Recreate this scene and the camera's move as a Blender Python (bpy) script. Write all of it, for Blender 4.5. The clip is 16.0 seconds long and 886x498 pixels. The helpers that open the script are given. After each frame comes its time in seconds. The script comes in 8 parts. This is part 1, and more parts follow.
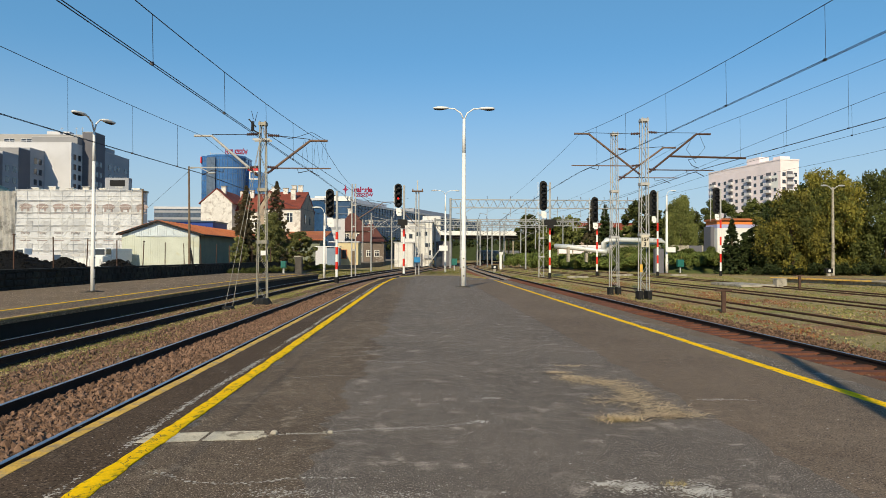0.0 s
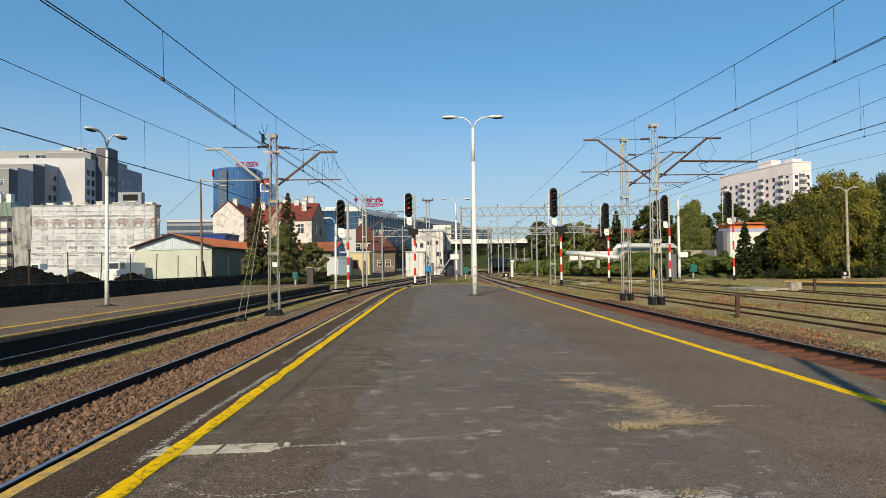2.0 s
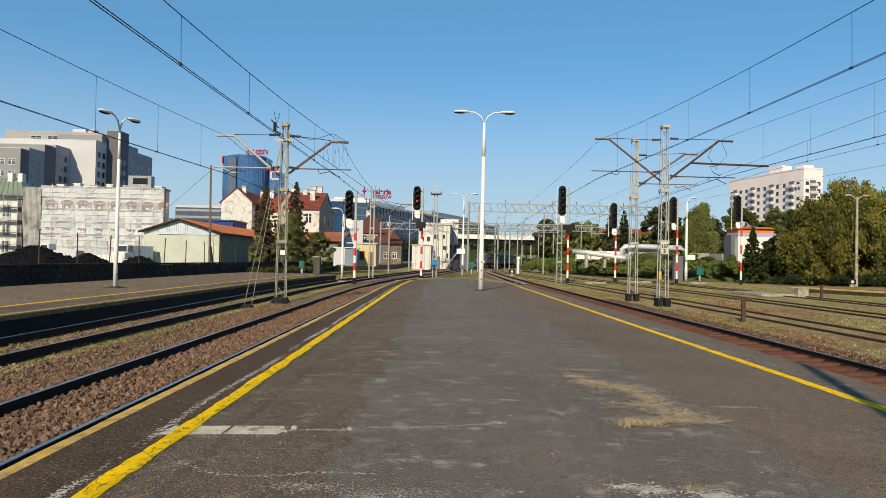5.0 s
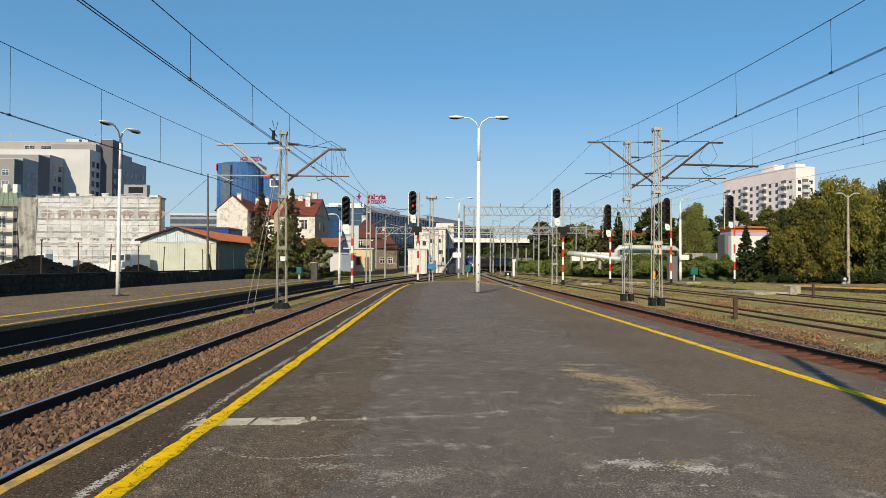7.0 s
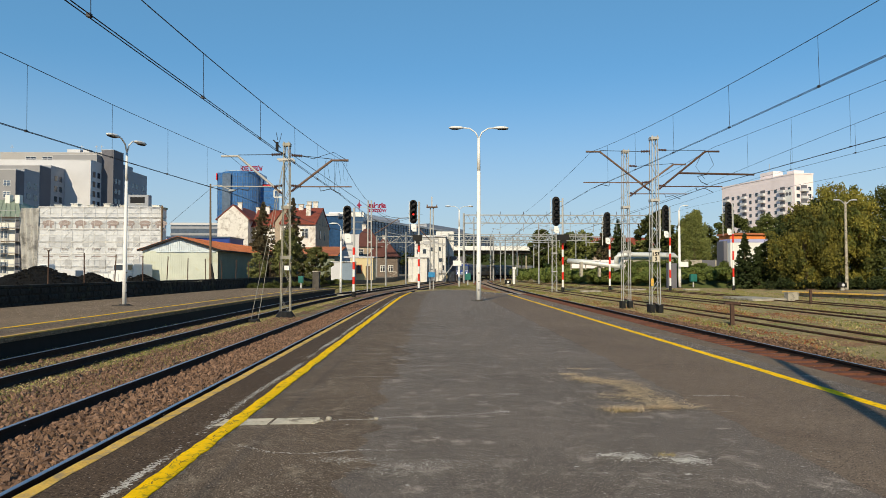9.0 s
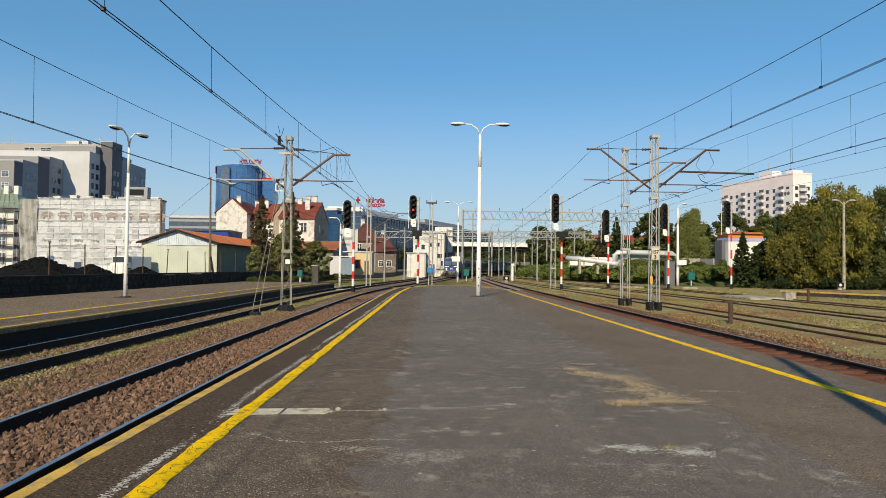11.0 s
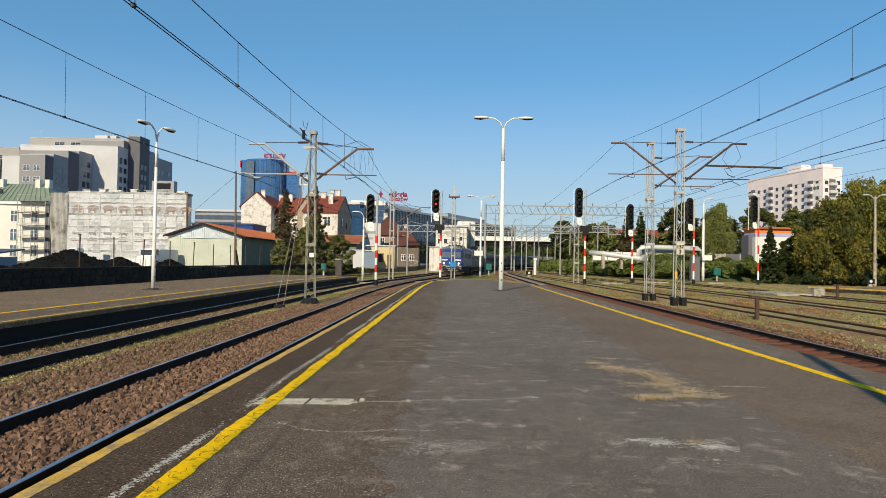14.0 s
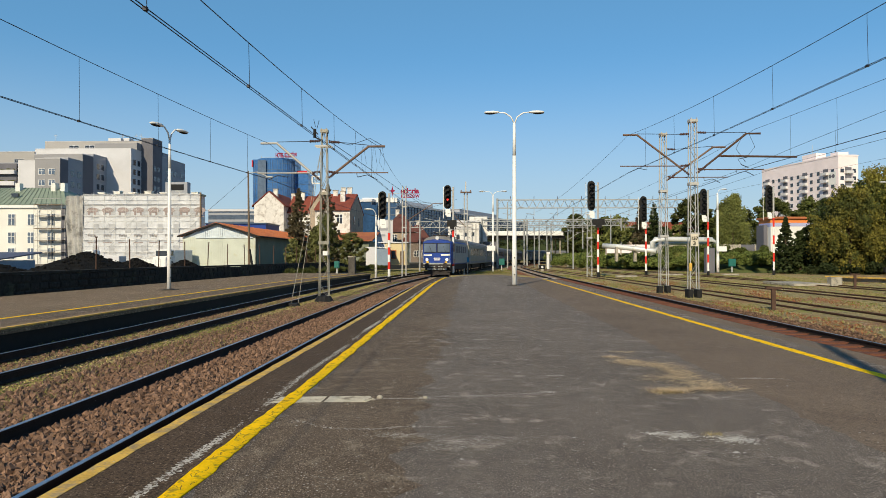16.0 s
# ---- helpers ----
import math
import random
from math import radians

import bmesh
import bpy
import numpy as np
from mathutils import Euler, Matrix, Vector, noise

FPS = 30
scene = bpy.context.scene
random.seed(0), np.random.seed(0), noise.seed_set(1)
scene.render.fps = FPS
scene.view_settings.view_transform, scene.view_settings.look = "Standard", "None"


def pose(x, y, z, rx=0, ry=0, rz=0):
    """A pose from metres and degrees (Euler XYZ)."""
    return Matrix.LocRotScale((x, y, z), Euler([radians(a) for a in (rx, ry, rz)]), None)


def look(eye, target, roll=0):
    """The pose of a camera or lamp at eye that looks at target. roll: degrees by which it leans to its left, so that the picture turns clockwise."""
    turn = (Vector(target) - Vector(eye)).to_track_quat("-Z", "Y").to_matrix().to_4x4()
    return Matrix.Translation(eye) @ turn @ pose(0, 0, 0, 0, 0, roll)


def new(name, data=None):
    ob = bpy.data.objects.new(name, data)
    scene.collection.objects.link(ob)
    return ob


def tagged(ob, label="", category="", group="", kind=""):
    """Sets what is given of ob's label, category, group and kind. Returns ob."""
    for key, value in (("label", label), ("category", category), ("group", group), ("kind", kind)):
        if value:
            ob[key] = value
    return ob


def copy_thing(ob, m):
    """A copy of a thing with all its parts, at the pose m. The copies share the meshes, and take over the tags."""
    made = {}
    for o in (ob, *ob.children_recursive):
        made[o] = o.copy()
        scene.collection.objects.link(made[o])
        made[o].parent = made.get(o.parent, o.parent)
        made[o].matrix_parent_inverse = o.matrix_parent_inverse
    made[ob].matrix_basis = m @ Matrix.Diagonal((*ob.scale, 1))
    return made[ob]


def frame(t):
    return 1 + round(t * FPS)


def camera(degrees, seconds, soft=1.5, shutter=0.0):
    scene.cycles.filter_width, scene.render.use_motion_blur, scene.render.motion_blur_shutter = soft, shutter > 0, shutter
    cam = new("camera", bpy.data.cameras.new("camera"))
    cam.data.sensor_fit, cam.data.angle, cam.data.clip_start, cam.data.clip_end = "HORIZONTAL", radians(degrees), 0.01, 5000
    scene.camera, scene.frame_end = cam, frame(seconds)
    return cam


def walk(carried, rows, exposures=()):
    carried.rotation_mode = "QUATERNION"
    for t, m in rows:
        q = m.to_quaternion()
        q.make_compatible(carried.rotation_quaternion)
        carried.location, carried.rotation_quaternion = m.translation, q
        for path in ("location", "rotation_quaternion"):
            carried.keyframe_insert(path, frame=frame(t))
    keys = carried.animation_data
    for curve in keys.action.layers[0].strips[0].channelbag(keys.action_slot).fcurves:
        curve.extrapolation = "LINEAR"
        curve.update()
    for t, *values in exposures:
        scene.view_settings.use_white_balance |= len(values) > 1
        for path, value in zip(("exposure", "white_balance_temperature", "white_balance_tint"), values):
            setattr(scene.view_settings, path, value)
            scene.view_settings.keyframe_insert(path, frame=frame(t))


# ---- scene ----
cam = camera(67.1, 16.0, soft=0.5)
PATH = [
    (0, (-0.148, 0.976, 1.568), (-0.082, 2.975, 1.591), 0.2),
    (0.5, (-0.143, 0.964, 1.571), (-0.073, 2.963, 1.588), 0.2),
    (1, (-0.147, 0.976, 1.564), (-0.093, 2.975, 1.594), 0.2),
    (1.5, (-0.145, 0.97, 1.566), (-0.109, 2.97, 1.598), -0.3),
    (2, (-0.139, 0.971, 1.576), (-0.106, 2.97, 1.625), -0.7),
    (2.5, (-0.14, 0.93, 1.579), (-0.121, 2.929, 1.641), -0.3),
    (3, (-0.15, 0.945, 1.575), (-0.124, 2.944, 1.644), 0.0),
    (3.5, (-0.171, 0.928, 1.553), (-0.146, 2.927, 1.612), 0.6),
    (4, (-0.179, 0.945, 1.55), (-0.157, 2.944, 1.597), 1.1),
    (6.5, (-0.213, 0.597, 1.547), (-0.207, 2.596, 1.572), 1.2),
    (7, (-0.284, 0.389, 1.527), (-0.256, 2.388, 1.571), 0.4),
    (7.5, (-0.32, 0.197, 1.521), (-0.279, 2.196, 1.539), 1.1),
    (8, (-0.296, 0.066, 1.549), (-0.248, 2.065, 1.583), 0.8),
    (8.5, (-0.266, -0.019, 1.549), (-0.228, 1.98, 1.589), 0.7),
    (9, (-0.347, -0.099, 1.544), (-0.319, 1.899, 1.612), 0.1),
    (11.5, (-0.469, -0.21, 1.515), (-0.441, 1.789, 1.561), 1.0),
    (12, (-0.43, -0.137, 1.493), (-0.444, 1.863, 1.527), 0.6),
    (12.5, (-0.466, -0.236, 1.513), (-0.502, 1.763, 1.54), 0.5),
    (13, (-0.457, -0.222, 1.511), (-0.494, 1.778, 1.539), 0.5),
    (13.5, (-0.466, -0.252, 1.511), (-0.506, 1.747, 1.538), 0.9),
    (14, (-0.479, -0.253, 1.516), (-0.512, 1.746, 1.553), 1.0),
    (14.5, (-0.48, -0.224, 1.516), (-0.527, 1.775, 1.556), 0.6),
    (15, (-0.494, -0.254, 1.519), (-0.549, 1.745, 1.563), 0.3),
    (15.5, (-0.496, -0.252, 1.513), (-0.554, 1.747, 1.545), 0.4),
    (16, (-0.498, -0.264, 1.524), (-0.568, 1.734, 1.548), 0.0),
]
walk(cam, [(t, look(eye, target, roll)) for t, eye, target, roll in PATH])

# ---- light ----
SUN_AZ = math.atan2(-0.283, -0.959)      # heading towards the sun, from +y to the right
SUN_EL = radians(30)
world = bpy.data.worlds.new("sky")
scene.world = world
world.use_nodes = True
wn = world.node_tree
sky = wn.nodes.new("ShaderNodeTexSky")
sky.sky_type = "NISHITA"
sky.sun_disc = False
sky.sun_elevation = SUN_EL
sky.sun_rotation = SUN_AZ
sky.air_density, sky.dust_density, sky.ozone_density = 0.75, 0.0, 3.0
bg = wn.nodes["Background"]
sat = wn.nodes.new("ShaderNodeHueSaturation")
sat.inputs["Saturation"].default_value = 1.2
sat.inputs["Hue"].default_value = 0.496
wn.links.new(sky.outputs[0], sat.inputs["Color"])
haze = wn.nodes.new("ShaderNodeMix")      # an even summer haze over the whole sky
haze.data_type = "RGBA"
haze.inputs[0].default_value = 0.42
haze.inputs[7].default_value = (1.3, 3.2, 4.75, 1)
wn.links.new(sat.outputs[0], haze.inputs[6])
# paler, greyer haze towards the horizon all round
dirs = wn.nodes.new("ShaderNodeTexCoord")
up = wn.nodes.new("ShaderNodeSeparateXYZ")
wn.links.new(dirs.outputs["Generated"], up.inputs[0])
low = wn.nodes.new("ShaderNodeMapRange")
low.interpolation_type = "SMOOTHSTEP"
low.inputs[1].default_value, low.inputs[2].default_value = 0.0, 0.3
low.inputs[3].default_value, low.inputs[4].default_value = 0.85, 0.0
wn.links.new(up.outputs[2], low.inputs[0])
pale = wn.nodes.new("ShaderNodeMix")
pale.data_type = "RGBA"
pale.inputs[7].default_value = (3.35, 4.15, 4.6, 1)
wn.links.new(low.outputs[0], pale.inputs[0])
wn.links.new(haze.outputs[2], pale.inputs[6])
# deeper, darker blue towards the zenith
high = wn.nodes.new("ShaderNodeMapRange")
high.interpolation_type = "SMOOTHSTEP"
high.inputs[1].default_value, high.inputs[2].default_value = 0.36, 0.8
high.inputs[3].default_value, high.inputs[4].default_value = 0.0, 0.75
wn.links.new(up.outputs[2], high.inputs[0])
deep = wn.nodes.new("ShaderNodeMix")
deep.data_type = "RGBA"
deep.inputs[7].default_value = (0.35, 0.95, 2.1, 1)
wn.links.new(high.outputs[0], deep.inputs[0])
wn.links.new(pale.outputs[2], deep.inputs[6])
wn.links.new(deep.outputs[2], bg.inputs[0])
bg.inputs[1].default_value = 0.137
sun_data = bpy.data.lights.new("sun", "SUN")
sun_data.energy = 5.1
sun_data.angle = radians(0.53)
sun_data.color = (1.0, 0.85, 0.6)
sun = new("sun", sun_data)
sun_dir = Vector((math.sin(SUN_AZ) * math.cos(SUN_EL), math.cos(SUN_AZ) * math.cos(SUN_EL), math.sin(SUN_EL)))
sun.matrix_world = look(sun_dir * 100, (0, 0, 0))
scene.view_settings.exposure = 0.0


# ---- materials ----
def material(name, base, rough=0.7, metal=0.0, var=0.25, scale=3.0, fine=40.0, bump=0.25, dist=0.01,
             second=None, second_at=0.55, second_scale=1.2, island=0.0, glow=0.0, glow_col=None, spec=0.22):
    """A principled surface: base colour varied at two scales, an optional second colour in patches, relief."""
    m = bpy.data.materials.new(name)
    m.use_nodes = True
    nt = m.node_tree
    N, L = nt.nodes, nt.links
    b = N["Principled BSDF"]
    b.inputs["Roughness"].default_value = rough
    b.inputs["Metallic"].default_value = metal
    b.inputs["Specular IOR Level"].default_value = spec
    co = N.new("ShaderNodeTexCoord")
    geo = N.new("ShaderNodeNewGeometry")
    n1 = N.new("ShaderNodeTexNoise")
    n1.inputs["Scale"].default_value = scale
    n1.inputs["Detail"].default_value = 6
    n2 = N.new("ShaderNodeTexNoise")
    n2.inputs["Scale"].default_value = fine
    n2.inputs["Detail"].default_value = 4
    L.new(geo.outputs["Position"] if island >= 0 else co.outputs["Object"], n1.inputs[0])
    L.new(geo.outputs["Position"] if island >= 0 else co.outputs["Object"], n2.inputs[0])
    mix = N.new("ShaderNodeMath")
    mix.operation = "ADD"
    L.new(n1.outputs[0], mix.inputs[0])
    L.new(n2.outputs[0], mix.inputs[1])
    ramp = N.new("ShaderNodeMapRange")
    ramp.inputs[1].default_value, ramp.inputs[2].default_value = 0.65, 1.35
    ramp.inputs[3].default_value, ramp.inputs[4].default_value = 1 - var, 1 + var
    L.new(mix.outputs[0], ramp.inputs[0])
    col = N.new("ShaderNodeRGB")
    col.outputs[0].default_value = (*base, 1)
    src = col.outputs[0]
    if second:
        n3 = N.new("ShaderNodeTexNoise")
        n3.inputs["Scale"].default_value = second_scale
        n3.inputs["Detail"].default_value = 8
        n3.inputs["Roughness"].default_value = 0.65
        L.new(geo.outputs["Position"], n3.inputs[0])
        st = N.new("ShaderNodeMapRange")
        st.inputs[1].default_value, st.inputs[2].default_value = second_at - 0.04, second_at + 0.06
        L.new(n3.outputs[0], st.inputs[0])
        mx = N.new("ShaderNodeMix")
        mx.data_type = "RGBA"
        L.new(st.outputs[0], mx.inputs[0])
        L.new(src, mx.inputs[6])
        mx.inputs[7].default_value = (*second, 1)
        src = mx.outputs[2]
    val = ramp.outputs[0]
    if island > 0:
        oi = N.new("ShaderNodeObjectInfo")
        ad = N.new("ShaderNodeMath")
        ad.operation = "ADD"
        L.new(oi.outputs["Random"], ad.inputs[0])
        L.new(geo.outputs["Random Per Island"], ad.inputs[1])
        mr = N.new("ShaderNodeMapRange")
        mr.inputs[2].default_value = 2.0
        mr.inputs[3].default_value, mr.inputs[4].default_value = 1 - island, 1 + island
        L.new(ad.outputs[0], mr.inputs[0])
        mu = N.new("ShaderNodeMath")
        mu.operation = "MULTIPLY"
        L.new(val, mu.inputs[0])
        L.new(mr.outputs[0], mu.inputs[1])
        val = mu.outputs[0]
    vm = N.new("ShaderNodeVectorMath")
    vm.operation = "SCALE"
    L.new(src, vm.inputs[0])
    L.new(val, vm.inputs["Scale"])
    L.new(vm.outputs[0], b.inputs["Base Color"])
    if bump:
        bp = N.new("ShaderNodeBump")
        bp.inputs["Strength"].default_value = bump
        bp.inputs["Distance"].default_value = dist
        L.new(n2.outputs[0], bp.inputs["Height"])
        L.new(bp.outputs[0], b.inputs["Normal"])
    if glow:
        b.inputs["Emission Color"].default_value = (*(glow_col or base), 1)
        b.inputs["Emission Strength"].default_value = glow
    return m


M = {}


def asphalt(name, dark, pale, patch, patch_at, patch_scale, speck):
    """Worn asphalt: broad patches, hand-wide blotches and pale stone chips in a dark binder."""
    m = material(name, dark, 0.8, var=0.3, scale=0.45, fine=7, bump=0)
    nt = m.node_tree
    N, L = nt.nodes, nt.links
    b = N["Principled BSDF"]
    b.inputs["Specular IOR Level"].default_value = 0.1
    src = b.inputs["Base Color"].links[0].from_socket
    geo = N.new("ShaderNodeNewGeometry")

    def ramp(scale, lo, hi, detail=4):
        n = N.new("ShaderNodeTexNoise")
        n.inputs["Scale"].default_value, n.inputs["Detail"].default_value = scale, detail
        n.inputs["Roughness"].default_value = 0.7
        L.new(geo.outputs["Position"], n.inputs[0])
        r = N.new("ShaderNodeMapRange")
        r.inputs[1].default_value, r.inputs[2].default_value = lo, hi
        L.new(n.outputs[0], r.inputs[0])
        return n, r

    def blend(fac, base, colour):
        mx = N.new("ShaderNodeMix")
        mx.data_type = "RGBA"
        L.new(fac, mx.inputs[0])
        L.new(base, mx.inputs[6])
        mx.inputs[7].default_value = (*colour, 1)
        return mx.outputs[2]

    _, r1 = ramp(patch_scale, patch_at, patch_at + 0.12, 8)
    src = blend(r1.outputs[0], src, patch)
    _, rs = ramp(2.6, 0.56, 0.66, 8)
    src = blend(rs.outputs[0], src, pale)
    _, rw = ramp(1.1, 0.62, 0.68, 9)
    src = blend(rw.outputs[0], src, tuple(c * 1.25 for c in pale))
    chips, r2 = ramp(speck, 0.57, 0.66, 3)
    src = blend(r2.outputs[0], src, tuple(min(1, c * 2.3) for c in pale))
    _, r3 = ramp(speck * 0.8, 0.48, 0.38, 3)
    src = blend(r3.outputs[0], src, tuple(c * 0.3 for c in dark))
    L.new(src, b.inputs["Base Color"])
    bp = N.new("ShaderNodeBump")
    bp.inputs["Strength"].default_value, bp.inputs["Distance"].default_value = 0.7, 0.012
    L.new(chips.outputs[0], bp.inputs["Height"])
    L.new(bp.outputs[0], b.inputs["Normal"])
    return m


M["asphalt"] = asphalt("asphalt", (0.153, 0.127, 0.105), (0.35, 0.3, 0.25), (0.128, 0.104, 0.084), 0.52, 0.3, 85)
M["asphalt_pale"] = asphalt("asphalt_pale", (0.178, 0.134, 0.097), (0.205, 0.158, 0.117), (0.155, 0.113, 0.08), 0.55, 0.5, 75)
M["asphalt_brown"] = asphalt("asphalt_brown", (0.085, 0.057, 0.036), (0.13, 0.095, 0.065), (0.065, 0.044, 0.028), 0.52, 0.4, 45)
M["asphalt_warm"] = asphalt("asphalt_warm", (0.2, 0.144, 0.092), (0.32, 0.25, 0.17), (0.17, 0.118, 0.072), 0.52, 0.4, 40)
M["asphalt_worn"] = asphalt("asphalt_worn", (0.138, 0.102, 0.071), (0.265, 0.212, 0.156), (0.112, 0.081, 0.055), 0.5, 0.35, 80)
M["slab_concrete"] = material("slab_concrete", (0.56, 0.5, 0.38), 0.9, var=0.35, scale=5, fine=110, bump=0.7, dist=0.006, second=(0.25, 0.21, 0.155), second_at=0.56, second_scale=7)
M["concrete"] = material("concrete", (0.36, 0.33, 0.27), 0.85, var=0.3, scale=2, fine=60, bump=0.4, dist=0.01, second=(0.2, 0.18, 0.15), second_at=0.55, second_scale=2.5)
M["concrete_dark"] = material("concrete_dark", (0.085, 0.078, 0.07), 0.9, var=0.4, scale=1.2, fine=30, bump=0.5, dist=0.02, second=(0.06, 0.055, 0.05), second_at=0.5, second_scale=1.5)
M["yellow"] = material("yellow", (0.93, 0.57, 0.0), 0.7, var=0.16, scale=4, fine=60, bump=0.6, dist=0.006, second=(0.4, 0.26, 0.02), second_at=0.57, second_scale=11, spec=0.05)
M["ochre"] = material("ochre", (0.62, 0.385, 0.075), 0.75, var=0.3, scale=3, fine=50, bump=0.4, dist=0.006, second=(0.36, 0.26, 0.13), second_at=0.54, second_scale=5)
M["white_worn"] = material("white_worn", (0.5, 0.47, 0.42), 0.85, var=0.35, scale=8, fine=70, second=(0.3, 0.27, 0.23), second_at=0.56, second_scale=9)
M["ballast"] = material("ballast", (0.23, 0.135, 0.088), 0.9, var=0.5, scale=1.5, fine=22, bump=1.0, dist=0.06, second=(0.25, 0.18, 0.1), second_at=0.55, second_scale=0.8)
M["ballast_rust"] = material("ballast_rust", (0.23, 0.085, 0.042), 0.92, var=0.5, scale=1.2, fine=16, bump=1.0, dist=0.06, second=(0.2, 0.13, 0.075), second_at=0.56, second_scale=0.9)
M["stone"] = material("stone", (0.152, 0.092, 0.061), 0.88, var=0.4, scale=9, fine=90, bump=0.4, dist=0.01, island=0.95)
M["sleeper"] = material("sleeper", (0.2, 0.16, 0.125), 0.9, var=0.35, scale=4, fine=40, island=0.25)
M["sleeper_rust"] = material("sleeper_rust", (0.125, 0.052, 0.032), 0.9, var=0.4, scale=3, fine=40, island=0.35)
M["rail_side"] = material("rail_side", (0.03, 0.02, 0.016), 0.85, metal=0.1, var=0.35, scale=4, fine=60)
M["rail_rust"] = material("rail_rust", (0.1, 0.052, 0.034), 0.85, var=0.35, scale=4, fine=40)
M["rail_top"] = material("rail_top", (0.35, 0.37, 0.42), 0.3, metal=0.9, var=0.15, scale=6, fine=40, bump=0.1)
def sidings_ground(name):
    """Gravel and mown weeds: dry olive, green tufts, rust-stained earth, pale grit."""
    m = material(name, (0.31, 0.245, 0.115), 0.95, var=0.35, scale=0.7, fine=9, bump=0)
    nt = m.node_tree
    N, L = nt.nodes, nt.links
    b = N["Principled BSDF"]
    src = b.inputs["Base Color"].links[0].from_socket
    geo = N.new("ShaderNodeNewGeometry")
    last = None
    for scale, lo, hi, colour in ((0.22, 0.5, 0.56, (0.29, 0.15, 0.08)), (0.45, 0.53, 0.6, (0.25, 0.25, 0.07)), (1.6, 0.54, 0.62, (0.42, 0.34, 0.16)),
                                  (3.2, 0.56, 0.62, (0.15, 0.15, 0.045)), (7.0, 0.58, 0.63, (0.5, 0.41, 0.24)), (9.0, 0.6, 0.65, (0.06, 0.055, 0.025))):
        n = N.new("ShaderNodeTexNoise")
        n.inputs["Scale"].default_value, n.inputs["Detail"].default_value, n.inputs["Roughness"].default_value = scale, 7, 0.7
        L.new(geo.outputs["Position"], n.inputs[0])
        r = N.new("ShaderNodeMapRange")
        r.inputs[1].default_value, r.inputs[2].default_value = lo, hi
        L.new(n.outputs[0], r.inputs[0])
        mx = N.new("ShaderNodeMix")
        mx.data_type = "RGBA"
        L.new(r.outputs[0], mx.inputs[0])
        L.new(src, mx.inputs[6])
        mx.inputs[7].default_value = (*colour, 1)
        src, last = mx.outputs[2], n
    L.new(src, b.inputs["Base Color"])
    bp = N.new("ShaderNodeBump")
    bp.inputs["Strength"].default_value, bp.inputs["Distance"].default_value = 1.0, 0.08
    L.new(last.outputs[0], bp.inputs["Height"])
    L.new(bp.outputs[0], b.inputs["Normal"])
    return m


M["grass_ground"] = sidings_ground("grass_ground")
M["yard_ground"] = material("yard_ground", (0.17, 0.15, 0.12), 0.95, var=0.4, scale=0.3, fine=8, bump=0.8, dist=0.05)
M["blade"] = material("blade", (0.2, 0.2, 0.05), 0.8, var=0.3, scale=2, fine=20, bump=0, island=0.5)
M["dry_blade"] = material("dry_blade", (0.6, 0.46, 0.29), 0.85, var=0.25, scale=5, fine=20, bump=0, island=0.4)
M["galv"] = material("galv", (0.4, 0.4, 0.39), 0.6, metal=0.1, var=0.2, scale=3, fine=40, bump=0.1, second=(0.36, 0.33, 0.27), second_at=0.6, second_scale=3)
M["rusty_steel"] = material("rusty_steel", (0.085, 0.05, 0.036), 0.8, metal=0.2, var=0.35, scale=4, fine=40)
M["brown_steel"] = material("brown_steel", (0.16, 0.105, 0.08), 0.7, metal=0.2, var=0.3, scale=3, fine=40)
M["white_paint"] = material("white_paint", (0.72, 0.72, 0.7), 0.45, var=0.1, scale=4, fine=30, bump=0.1, second=(0.62, 0.6, 0.56), second_at=0.62, second_scale=4)
M["grey_paint"] = material("grey_paint", (0.4, 0.41, 0.41), 0.5, var=0.12, scale=4, fine=30, bump=0.1)
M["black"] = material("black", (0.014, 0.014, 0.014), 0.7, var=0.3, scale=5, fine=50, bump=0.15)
M["black_hole"] = material("black_hole", (0.008, 0.008, 0.009), 0.35, var=0.1, bump=0)
M["red_paint"] = material("red_paint", (0.62, 0.035, 0.02), 0.5, var=0.15, scale=5, fine=40, bump=0.1)
M["red_light"] = material("red_light", (0.8, 0.03, 0.02), 0.3, var=0.05, bump=0, glow=0.6, glow_col=(1, 0.03, 0.02))
M["lens"] = material("lens", (0.01, 0.01, 0.012), 0.45, var=0.1, bump=0)
M["wire"] = material("wire", (0.035, 0.037, 0.045), 0.5, metal=0.5, var=0.1, bump=0)
M["insulator"] = material("insulator", (0.09, 0.055, 0.05), 0.3, var=0.2, bump=0)


